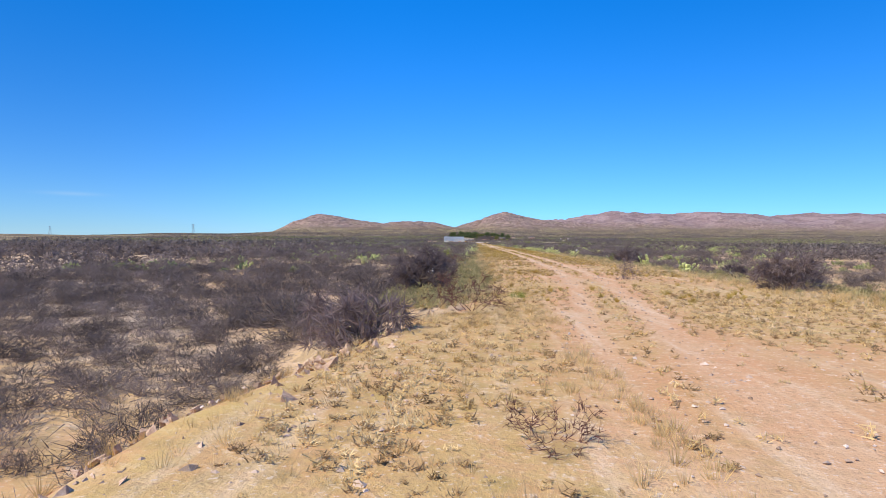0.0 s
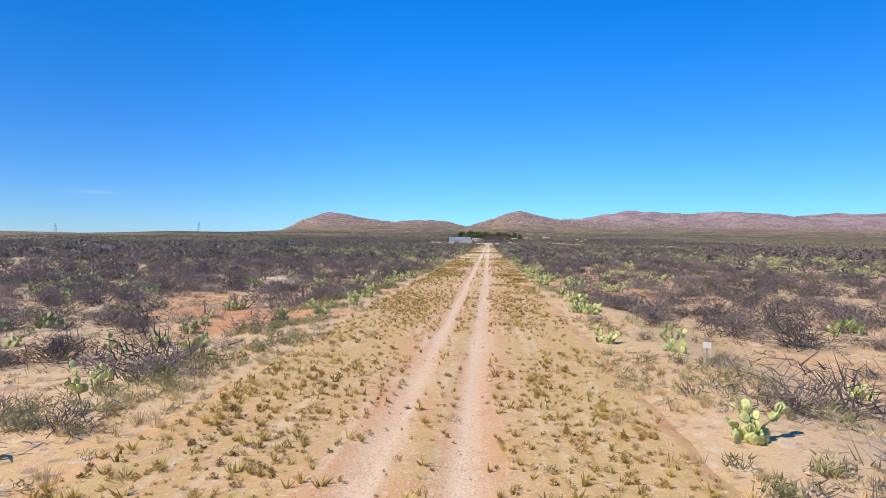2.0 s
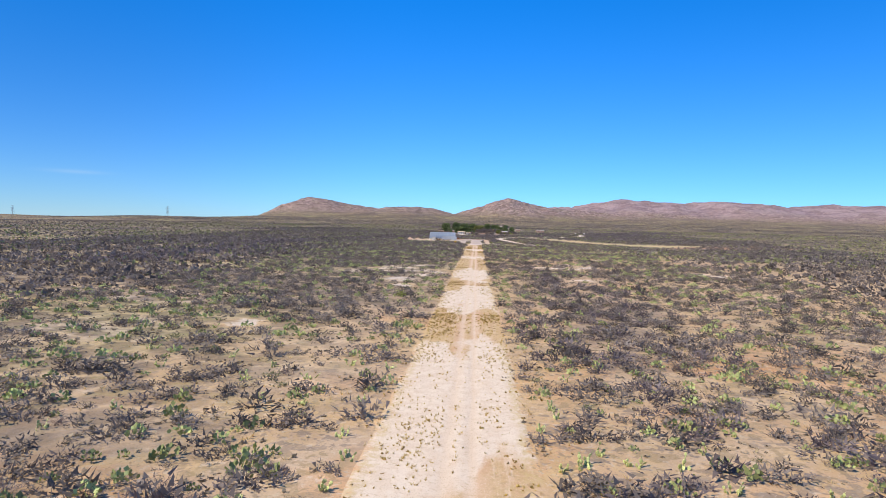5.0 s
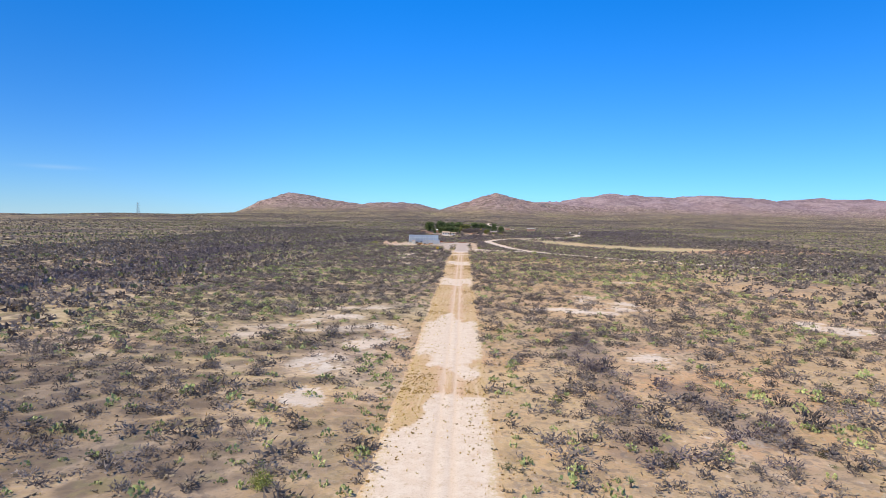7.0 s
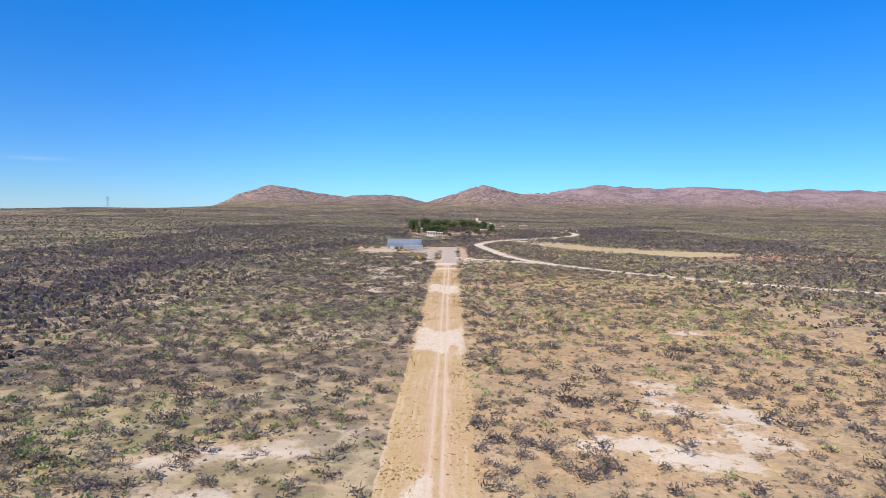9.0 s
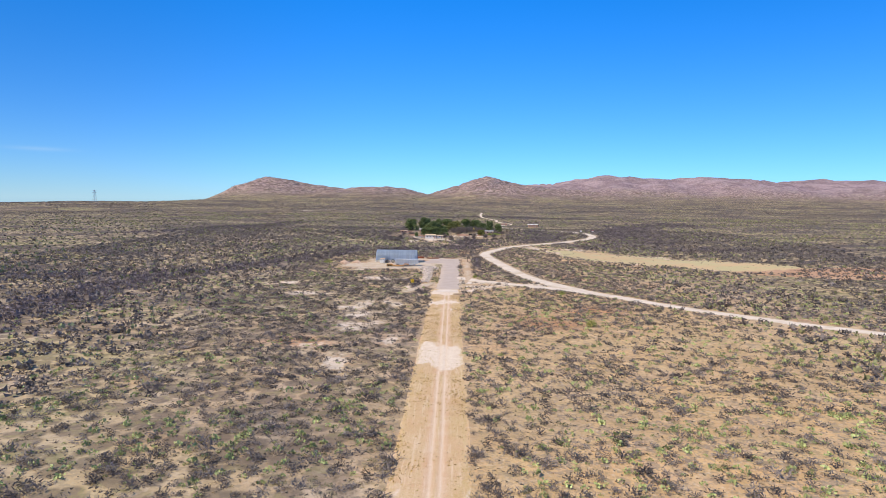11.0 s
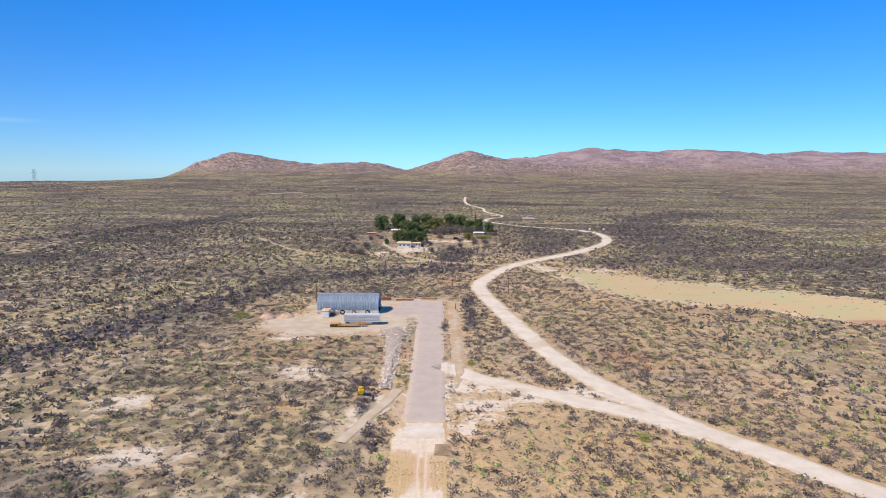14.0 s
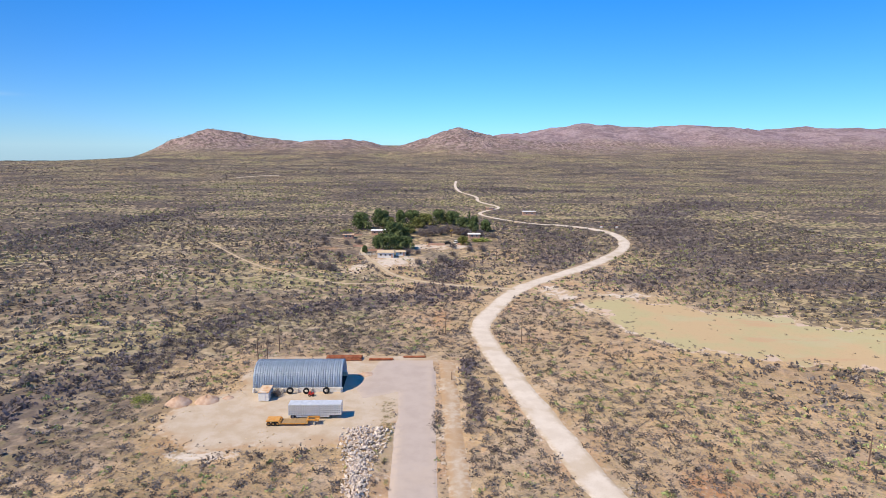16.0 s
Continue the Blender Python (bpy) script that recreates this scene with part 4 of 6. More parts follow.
def branchy(r, stems=4, levels=3, spread=0.9, lean=0.5, length=0.62, rad=0.05, twigs=3):
    """Limbs as three-sided tapered tubes and twigs as thin blades, for a plant about one metre in radius."""
    limbs, fine = [], []

    def grow(p, d, ln, rd, level):
        segs = 3 if level == 0 else 2
        for _ in range(segs):
            d = unit(d + r.normal(size=3) * 0.28 + np.array([0, 0, 0.04]))
            q = p + d * ln / segs
            limbs.append((p, q, rd, rd * 0.78))
            p, rd = q, rd * 0.78
            if level >= levels - 1:
                for _ in range(twigs):
                    t = unit(d + r.normal(size=3) * 0.75) * r.uniform(0.12, 0.34)
                    fine.append((p, p + t))
        if level < levels:
            for _ in range(r.integers(2, 4)):
                grow(p, unit(d + r.normal(size=3) * 0.6), ln * r.uniform(0.55, 0.8), rd * 0.75, level + 1)

    for k in range(stems):
        a = 2 * np.pi * (k + r.uniform(-0.3, 0.3)) / stems
        up = r.uniform(lean * 0.5, lean * 1.5)
        grow(np.array([0.05 * np.cos(a), 0.05 * np.sin(a), -0.05]), unit(np.array([np.cos(a) * spread, np.sin(a) * spread, up])), length * r.uniform(0.8, 1.2), rad, 0)
    tv, tf = [], []
    for p, q, ra, rb in limbs:
        d = unit(q - p)
        s1 = unit(np.cross(d, [0.3, 0.5, 0.81]))
        s2 = np.cross(d, s1)
        n = len(tv)
        for c, rr in ((p, ra), (q, rb)):
            for k in range(3):
                tv.append(c + (s1 * math.cos(2.094 * k) + s2 * math.sin(2.094 * k)) * rr)
        for k in range(3):
            tf.append((n + k, n + (k + 1) % 3, n + 3 + (k + 1) % 3, n + 3 + k))
    b, t = np.array([f[0] for f in fine]), np.array([f[1] for f in fine])
    return np.array(tv), np.array(tf), blades(b, t, 0.016 * np.ones(len(b)), r)


def bush_meshes(seed, material=None, haze=150, **shape):
    r = np.random.default_rng(seed)
    v, f, tw = branchy(r, **shape)
    if material is None:
        tw = np.concatenate([tw, lobed(haze, r, 0.015, 0.38, 0.85, 6)])
    return mesh_from("stems", v, f, BARK if material is None else material), mesh_from("twigs", tw.reshape(-1, 3), np.arange(len(tw) * 3).reshape(-1, 3), BARE_TWIG if material is None else material)


def place_bush(name, meshes, x, y, size, tall, turn, label, category, group="", sink=0.0):
    root = new(name)
    root.matrix_world = Matrix.LocRotScale((x, y, height(x, y) - sink), Euler((0, 0, turn)), (size, size, tall))
    for part_name, me in zip(("trunk", "crown"), meshes):
        ob = new(part_name, me)
        ob.parent = root
        if part_name == "crown":
            tagged(ob, kind="stuff")
    return tagged(root, label, category, group)


MESQUITE = [bush_meshes(100 + k, stems=4 + k % 3, levels=3, length=0.42, twigs=3) for k in range(7)]
BIG_MESQUITE = [bush_meshes(140 + k, haze=900, stems=5, levels=4, length=0.40, twigs=4, rad=0.05, spread=0.75, lean=0.8) for k in range(3)]
SMALL_BUSH = [bush_meshes(160 + k, RED_TWIG if k == 0 else None, stems=8, levels=2, length=0.55, rad=0.014, lean=0.9, twigs=4) for k in range(4)]
DEAD = bush_meshes(180, DEAD_WOOD, stems=4, levels=3, length=0.5, rad=0.06, lean=0.35, twigs=1)

LB = "dark leafless mesquite bush with arching limbs"
for x, y, s, h, k in ((-7.05, 10.4, 1.15, 1.25, 0), (-7.1, 21.2, 1.5, 1.6, 1), (-7.1, 29.4, 1.3, 1.4, 2), (-7.3, 24.4, 1.3, 1.4, 0), (5.9, 21.2, 1.5, 1.45, 2), (7.0, 47.2, 1.5, 1.5, 1),
                      (9.8, 42.0, 1.1, 1.0, 0), (-8.2, 38.5, 1.4, 1.3, 1), (8.1, 26.0, 1.5, 1.2, 0), (9.0, 33.0, 1.3, 1.1, 2), (-6.9, 33.5, 1.0, 0.9, 2)):
    KEEP_OUT.append((x, y, 1.1))
    place_bush("mesquite", BIG_MESQUITE[k], x, y, s, h, x * 7 + y, LB + " at the strip's edge", "bush", "mesquite bushes", 0.05)
for x, y, s, h, k, lab in ((-5.2, 13.8, 1.0, 0.95, 0, "low reddish twiggy bush beside dry grass"), (-4.55, 4.7, 0.42, 0.38, 0, "small sparse dry bush on the gravel"), (1.4, 25.7, 0.7, 0.85, 2, "thin pale dry weed on bare dirt"),
                           (7.4, 38.5, 0.9, 0.9, 3, "thin leafless bush among cacti"), (-6.8, 43.0, 0.9, 0.8, 0, "low reddish twiggy bush beside dry grass")):
    KEEP_OUT.append((x, y, 0.8))
    place_bush("dry_bush", SMALL_BUSH[k], x, y, s, h, x + y, lab, "bush", "small dry bushes", 0.04)
KEEP_OUT.append((-6.6, 35.8, 1.2))
place_bush("fallen_tree", DEAD, -7.2, 35.8, 1.6, 1.1, 0.4, "bleached dead tree lying in the scrub", "dead tree")

# random mesquites close to the strip's first stretch
near = scatter(1500, -40, 40, 26, 240, lambda x, y: wild(x, y) * np.exp(-np.abs(x) / 26) * (off_strip(x, y) > 2.2), rng)
taken = []
for x, y in near:
    if len(taken) >= 84:
        break
    if all((x - a) ** 2 + (y - b) ** 2 > 4.0 for a, b in taken):
        taken.append((x, y))
for i, (x, y) in enumerate(taken):
    s = float(rng.uniform(0.7, 1.35))
    if i % 3 == 2:
        place_bush("dry_bush", SMALL_BUSH[1 + i % 3], x, y, s * 0.8, s * 0.65, float(rng.uniform(0, 6.3)), "low grey leafless desert bush", "bush", "small dry bushes", 0.04)
    else:
        place_bush("mesquite", MESQUITE[i % 7], x, y, s, s * float(rng.uniform(0.7, 1.0)), float(rng.uniform(0, 6.3)), LB, "bush", "mesquite bushes", 0.05)

# prickly pears: every pad a piece of its own


def pad_mesh():
    n, v, f = 9, [], []
    for side in (1, -1):
        v.append((0, 0.018 * side, 0.5))
        for k in range(n):
            a = 2 * math.pi * k / n
            v.append((0.27 * math.cos(a), 0.045 * side, 0.5 + 0.33 * math.sin(a)))
    rim = len(v)
    for k in range(n):
        a = 2 * math.pi * k / n
        w = 0.40 * (1 - 0.22 * max(0, -math.sin(a)))
        v.append((w * math.cos(a), 0, 0.5 + 0.5 * math.sin(a)))
    for k in range(n):
        j = (k + 1) % n
        f += [(0, 1 + j, 1 + k), (n + 1, n + 2 + k, n + 2 + j), (1 + k, 1 + j, rim + j), (1 + k, rim + j, rim + k), (n + 2 + j, n + 2 + k, rim + k), (n + 2 + j, rim + k, rim + j)]
    return mesh_from("pad", v, f, PAD, True)


PAD_MESH = pad_mesh()


def prickly_pear(x, y, size, count, r):
    root = new("prickly_pear")
    root.location = (x, y, height(x, y) - 0.03)
    tops = []
    for k in range(count):
        grown = [t for t in tops if t[2] < 3]
        if k < 0.42 * count or not grown:
            a, d = r.uniform(0, 6.28), size * math.sqrt(r.uniform(0, 1)) * 0.5
            at, up, level = Vector((math.cos(a) * d, math.sin(a) * d, 0)), Vector((math.cos(a) * 0.35, math.sin(a) * 0.35, 1)), 0
        else:
            at, up, level = grown[r.integers(0, len(grown))]
            level += 1
        up = (up + Vector(r.normal(size=3) * 0.22)).normalized()
        s = r.uniform(0.20, 0.30) * (1 - 0.06 * level)
        face = Matrix.Rotation(r.uniform(0, 6.28), 4, "Z")
        tilt = Vector((0, 0, 1)).rotation_difference(up).to_matrix().to_4x4()
        ob = new("pad", PAD_MESH)
        ob.parent = root
        ob.matrix_local = Matrix.Translation(at) @ tilt @ face @ Matrix.Scale(s, 4)
        tops.append((at + up * s * 0.93, up, level))
    KEEP_OUT.append((x, y, size + 0.9))
    return tagged(root, "clump of green prickly pear cactus with flat pads", "cactus", "prickly pears")


SPOTS = ((-13.7, 92.9, 1.0), (-9.5, 99.9, 0.7), (-5.9, 97.0, 0.6), (-5.4, 92.6, 0.7), (-5.6, 89.8, 0.45), (-5.9, 84.8, 0.6), (6.5, 91.8, 0.9), (6.6, 86.2, 1.1), (6.0, 102.8, 0.9), (6.5, 96.9, 0.5),
         (-7.4, 83.7, 0.6), (-17.4, 65.8, 0.7), (-6.4, 62.3, 0.9), (-12.0, 84.2, 0.8), (6.3, 68.6, 0.6), (6.0, 86.8, 0.7), (7.5, 43.8, 0.6), (9.4, 43.6, 0.8), (6.9, 34.3, 0.6), (8.7, 38.3, 0.9), (-10.2, 124.0, 0.9),
         (-10.4, 127.1, 0.5), (-6.5, 121.2, 0.9), (-8.9, 130.9, 0.8), (-7.1, 137.2, 0.7), (7.8, 127.5, 1.0), (6.2, 124.2, 0.7), (14.2, 123.8, 1.2), (-7.1, 156.3, 0.8), (8.4, 48.5, 0.5), (10.8, 40.5, 0.7))
DENSE_SPOTS = ((-11.8, 104.4, 1.0), (-5.9, 103.5, 1.0), (-6.0, 108.5, 0.9), (-5.1, 110.4, 0.8), (-9.6, 105.7, 0.8), (-13.5, 110.8, 0.9), (-10.3, 113.6, 1.2), (-21.5, 119.3, 0.8), (-19.0, 119.0, 0.8), (-16.6, 121.0, 0.5), (-9.7, 118.2, 1.0), (-11.0, 126.0, 0.9),
               (-8.3, 119.5, 0.8), (7.8, 128.6, 1.1), (6.0, 125.0, 0.6), (6.1, 119.8, 0.7), (15.0, 124.6, 1.2), (5.8, 112.3, 1.0), (6.8, 111.0, 0.9), (7.0, 109.0, 0.9), (9.9, 113.0, 1.2), (11.5, 111.3, 1.1), (18.8, 120.5, 1.2), (14.7, 113.2, 0.9),
               (12.0, 107.0, 1.3), (5.9, 104.3, 1.2), (8.4, 104.0, 1.1), (18.0, 130.0, 0.8))
SPOTS = [q for q in SPOTS if not 101 < q[1] < 132]
for x, y, s in SPOTS:
    prickly_pear(x, y, s, int(20 + 34 * s), rng)
for x, y, s in DENSE_SPOTS:
    prickly_pear(x, y, s, int(28 + 46 * s), rng)
more = scatter(1800, -40, 40, 55, 260, lambda x, y: (off_strip(x, y) > 1.0) * (np.abs(y - 117) > 16) * np.exp(-np.abs(x) / 11) * smooth(fbm(x, y, 16, 3, 111), 0.40, 0.6), rng)
kept = [(float(x), float(y)) for x, y in more[:120]]
for x, y in kept:
    prickly_pear(x, y, float(rng.uniform(0.4, 0.95)), int(rng.integers(12, 22)), rng)


def yucca(x, y, s):
    n = 46
    a, e = rng.uniform(0, 6.28, n), rng.uniform(-0.2, 1.4, n)
    tip = np.stack([np.cos(a) * np.cos(e), np.sin(a) * np.cos(e), np.sin(e)], 1) * 0.55 + [0, 0, 0.5]
    crown = blades(np.tile([[0, 0, 0.5]], (n, 1)) + tip * 0.05, tip, np.full(n, 0.06), rng)
    root = new("yucca")
    root.matrix_world = Matrix.LocRotScale((x, y, height(x, y) - 0.04), Euler((0, 0, 0)), (s, s, s))
    ob = new("leaf_crown", mesh_from("leaf_crown", crown.reshape(-1, 3), np.arange(3 * n).reshape(-1, 3), YUCCA))
    ob.parent = root
    bm = bmesh.new()
    bmesh.ops.create_cone(bm, cap_ends=True, segments=8, radius1=0.1, radius2=0.08, depth=0.55, matrix=Matrix.Translation((0, 0, 0.26)))
    me = bpy.data.meshes.new("stem")
    bm.to_mesh(me)
    bm.free()
    me.materials.append(BARK)
    st = new("stem", me)
    st.parent = root
    KEEP_OUT.append((x, y, 0.5))
    return tagged(root, "small green yucca with spiky leaves on a stem", "yucca", "yuccas")


for x, y, s in ((-7.1, 124.6, 1.0), (-10.2, 122.2, 1.1), (-12.5, 142.0, 0.9), (11.5, 156.0, 0.8), (-9.0, 128.5, 0.6), (-21.0, 306.0, 1.3), (13.8, 252.0, 0.9)):
    yucca(x, y, s)


def green_bush(x, y, s, h, n=1500):
    lv = leafy(n, np.random.default_rng(int(abs(x * 13 + y))), 0.95, 0.075)
    root = new("green_bush")
    root.matrix_world = Matrix.LocRotScale((x, y, height(x, y) - 0.04), Euler((0, 0, 0)), (s, s, h))
    ob = new("foliage", mesh_from("foliage", lv.reshape(-1, 3), np.arange(3 * n).reshape(-1, 3), GREEN, tone=np.repeat(rng.uniform(0, 1, n), 3)))
    ob.parent = root
    st = new("trunk", MESQUITE[0][0])
    st.parent = root
    KEEP_OUT.append((x, y, s))
    return tagged(root, "leafy green desert bush among dry shrubs", "bush", "green bushes")


for x, y, s, h in ((-7.9, 57.3, 1.1, 1.25), (-8.9, 57.6, 1.0, 1.2), (-8.9, 55.8, 0.8, 0.6), (7.3, 53.4, 0.4, 0.75), (-3.9, 16.9, 0.35, 0.3), (-10.5, 69.0, 0.7, 0.7), (41, 493.5, 1.9, 2.0), (43, 548, 1.6, 1.6), (-11.0, 250.5, 1.1, 1.1), (12.8, 592, 1.5, 1.4), (-62, 640, 3.0, 2.0)):
    green_bush(x, y, s, h)

# ---- things ----
RIBBED = mat("blue_grey_roof_metal", [(0.42, 0.49, 0.57), (0.52, 0.58, 0.64), (0.61, 0.66, 0.70)], 0.5, 0.42, 0.15, 6, metal=0.15, per_object=0.07, spec=0.5)
WHITEWASH = mat("whitewashed_concrete", [(0.55, 0.48, 0.37), (0.70, 0.63, 0.52), (0.76, 0.70, 0.60)], 0.9, 0.85, 0.3, 9)
ALUM = mat("dull_aluminium", [(0.60, 0.585, 0.54), (0.70, 0.685, 0.64), (0.77, 0.75, 0.70)], 1.2, 0.45, 0.1, 12, metal=0.3, spec=0.5)
# near-black colour that carries the shade inside the barn
INTERIOR_SHADE = mat("interior_shade", [(0.02, 0.02, 0.02), (0.035, 0.033, 0.03)], 2, 0.95, 0, 10)
RUBBER = mat("black_rubber", [(0.012, 0.012, 0.012), (0.03, 0.029, 0.028)], 4, 0.85, 0.2, 30)
ORANGE = mat("faded_orange_paint", [(0.50, 0.20, 0.03), (0.62, 0.28, 0.05), (0.55, 0.33, 0.12)], 1.6, 0.6, 0.2, 14, spec=0.4)
YELLOW = mat("machine_yellow_paint", [(0.60, 0.36, 0.02), (0.70, 0.45, 0.03)], 2, 0.5, 0.1, 14, spec=0.4)
RUST = mat("rusty_pipe", [(0.16, 0.045, 0.02), (0.26, 0.085, 0.04), (0.34, 0.14, 0.07)], 2, 0.85, 0.3, 18, per_object=0.25)
REDPAINT = mat("red_paint", [(0.42, 0.03, 0.02), (0.55, 0.06, 0.04)], 3, 0.5, 0.1, 20, spec=0.4)
WOOD = mat("weathered_pole_wood", [(0.12, 0.075, 0.05), (0.20, 0.13, 0.09), (0.27, 0.19, 0.14)], 3, 0.9, 0.4, 30)
PLANK = mat("worn_deck_planks", [(0.28, 0.17, 0.08), (0.40, 0.26, 0.12)], 2, 0.9, 0.3, 20)
TANROOF = mat("tan_roof", [(0.55, 0.40, 0.24), (0.64, 0.49, 0.31)], 0.9, 0.8, 0.2, 10)
RUSTROOF = mat("rust_stained_roof", [(0.45, 0.20, 0.08), (0.62, 0.42, 0.25), (0.66, 0.60, 0.50)], 0.8, 0.8, 0.2, 10)
WHITEPAINT = mat("white_paint", [(0.70, 0.65, 0.56), (0.80, 0.75, 0.66)], 1.2, 0.7, 0.1, 12)
ADOBE = mat("adobe_wall", [(0.50, 0.28, 0.18), (0.58, 0.36, 0.25)], 0.8, 0.9, 0.3, 9)
GLASS = mat("dark_window_glass", [(0.02, 0.025, 0.03), (0.04, 0.045, 0.05)], 2, 0.15, 0, 9, spec=0.6)
STEEL = mat("galvanised_steel", [(0.30, 0.31, 0.33), (0.42, 0.43, 0.45)], 1.0, 0.5, 0, 9, metal=0.5)
CHUNK = mat("broken_concrete", [(0.54, 0.43, 0.33), (0.66, 0.54, 0.43), (0.76, 0.65, 0.54)], 1.5, 0.9, 0.4, 12, per_object=0.22)
BARE_TREE = mat("grey_bare_tree", [(0.17, 0.135, 0.12), (0.25, 0.205, 0.18)], 2, 0.95, 0, 20, thin=0.3)


def part(name, bm, material, parent, label="", at=None):
    """A bmesh as one mesh object under a thing."""
    me = bpy.data.meshes.new(name)
    bm.to_mesh(me)
    bm.free()
    me.materials.append(material)
    ob = new(name, me)
    ob.parent = parent
    if at is not None:
        ob.matrix_local = at
    return tagged(ob, label)


def share(name, ob, at):
    """The same mesh again, elsewhere under the same thing."""
    o = new(name, ob.data)
    o.parent = ob.parent
    o.matrix_local = at
    return o


def box(sx, sy, sz, x=0, y=0, z=0, bevel=0.0, bm=None, rot=None):
    """A box that stands on z; more boxes may be joined into bm."""
    own = bmesh.new()
    m = Matrix.Translation((x, y, z + sz / 2))
    if rot is not None:
        m = m @ rot
    bmesh.ops.create_cube(own, size=1, matrix=m @ Matrix.Diagonal((sx, sy, sz, 1)))
    if bevel:
        bmesh.ops.bevel(own, geom=own.edges[:], offset=bevel, segments=2, affect="EDGES")
    if bm is None:
        return own
    me = bpy.data.meshes.new("join")
    own.to_mesh(me)
    own.free()
    bm.from_mesh(me)
    bpy.data.meshes.remove(me)
    return bm


def rod(p, q, r, r2=None, seg=8, bm=None):
    p, q = Vector(p), Vector(q)
    own = bmesh.new() if bm is None else bm
    m = Matrix.Translation((p + q) / 2) @ (q - p).to_track_quat("Z", "Y").to_matrix().to_4x4()
    bmesh.ops.create_cone(own, cap_ends=True, segments=seg, radius1=r, radius2=r if r2 is None else r2, depth=(q - p).length, matrix=m)
    return own


def lathe(profile, seg=20, axis="Y"):
    """A solid of revolution from (radius, along) pairs."""
    bm = bmesh.new()
    rings = []
    for r, a in profile:
        ring = []
        for k in range(seg):
            t = 2 * math.pi * k / seg
            c, s = r * math.cos(t), r * math.sin(t)
            ring.append(bm.verts.new((c, a, s) if axis == "Y" else (c, s, a)))
        rings.append(ring)
    for a, b in zip(rings, rings[1:] + rings[:1]):
        for k in range(seg):
            bm.faces.new((a[k], a[(k + 1) % seg], b[(k + 1) % seg], b[k]))
    bmesh.ops.recalc_face_normals(bm, faces=bm.faces[:])
    return bm


def tyre_shape(r, w):
    return lathe([(r * 0.58, -w / 2), (r * 0.9, -w / 2), (r, -w * 0.32), (r, w * 0.32), (r * 0.9, w / 2), (r * 0.58, w / 2)])


def root(name, x, y, label, category, group="", turn=0.0, dz=0.0):
    ob = new(name)
    ob.matrix_world = Matrix.LocRotScale((x, y, height(x, y) + 0.04 + dz), Euler((0, 0, turn)), None)
    return tagged(ob, label, category, group)


# the arched metal barn
BX0, BX1, BY, BW, BH, BASE = -37.8, -16.2, 649.4, 4.9, 5.2, 1.0
barn = root("quonset_barn", 0, BY, "arched blue-grey ribbed metal barn on a whitewashed base", "barn")


def rib_panel(width, n=22):
    """One arched rib: a raised crown between two valleys, with thickness."""
    bm = bmesh.new()
    prof = [(0.0, 0.0), (0.12, 0.0), (0.24, 0.15), (0.76, 0.15), (0.88, 0.0), (1.0, 0.0)]
    rows = []
    for k in range(n + 1):
        t = math.pi * k / n
        row = []
        for u, up in prof:
            row.append(bm.verts.new((u * width, -math.cos(t) * (BW + up), math.sin(t) * (BH - BASE * 0 + up) * 0.985)))
        rows.append(row)
    for a, b in zip(rows, rows[1:]):
        for k in range(len(prof) - 1):
            bm.faces.new((a[k], a[k + 1], b[k + 1], b[k]))
    bmesh.ops.solidify(bm, geom=bm.faces[:], thickness=0.03)
    bmesh.ops.recalc_face_normals(bm, faces=bm.faces[:])
    return bm


PANELS = 38
pw = (BX1 - BX0) / PANELS
first = part("roof_panel", rib_panel(pw), RIBBED, barn, at=Matrix.Translation((BX0, 0, BASE)))
for k in range(1, PANELS):
    share("roof_panel", first, Matrix.Translation((BX0 + k * pw, 0, BASE)))
for side in (-1, 1):
    bm = box(BX1 - BX0 + 0.3, 0.35, BASE + 0.3, (BX0 + BX1) / 2, side * (BW + 0.12), -0.25, 0.03)
    part("base_wall", bm, WHITEWASH, barn)
for k in range(7):
    part("buttress", box(0.35, 0.5, BASE + 0.2, BX0 + 0.3 + k * (BX1 - BX0 - 0.6) / 6, -BW - 0.45, -0.2, 0.03), WHITEWASH, barn)
bm = bmesh.new()  # closed end wall
ring = [bm.verts.new((BX0 + 0.25, -math.cos(math.pi * k / 20) * (BW - 0.05), BASE + math.sin(math.pi * k / 20) * (BH - 0.15))) for k in range(21)]
ring += [bm.verts.new((BX0 + 0.25, BW - 0.05, -0.2)), bm.verts.new((BX0 + 0.25, -BW + 0.05, -0.2))]
bm.faces.new(ring)
bmesh.ops.solidify(bm, geom=bm.faces[:], thickness=0.15)
part("end_wall", bm, RIBBED, barn)
# the floor's near-black paints in the barn's inner shade
part("floor_slab", box(BX1 - BX0, 2 * BW - 0.3, 0.12, (BX0 + BX1) / 2, 0, -0.05), INTERIOR_SHADE, barn, "barn floor coloured near-black for the shade inside")
for k in range(3):
    part("stored_crate", box(1.6, 1.4, 1.5, -20 - 5 * k, 1.5 - k, 0.07, 0.03), PLANK, barn)


def small_tyre(x, y, r, w, label, turn=0.0, z=None):
    t = root("tractor_tyre", x, y, label, "tyre", "big tyres", turn)
    part("tyre", tyre_shape(r, w), RUBBER, t, at=Matrix.Translation((0, 0, r)))
    return t


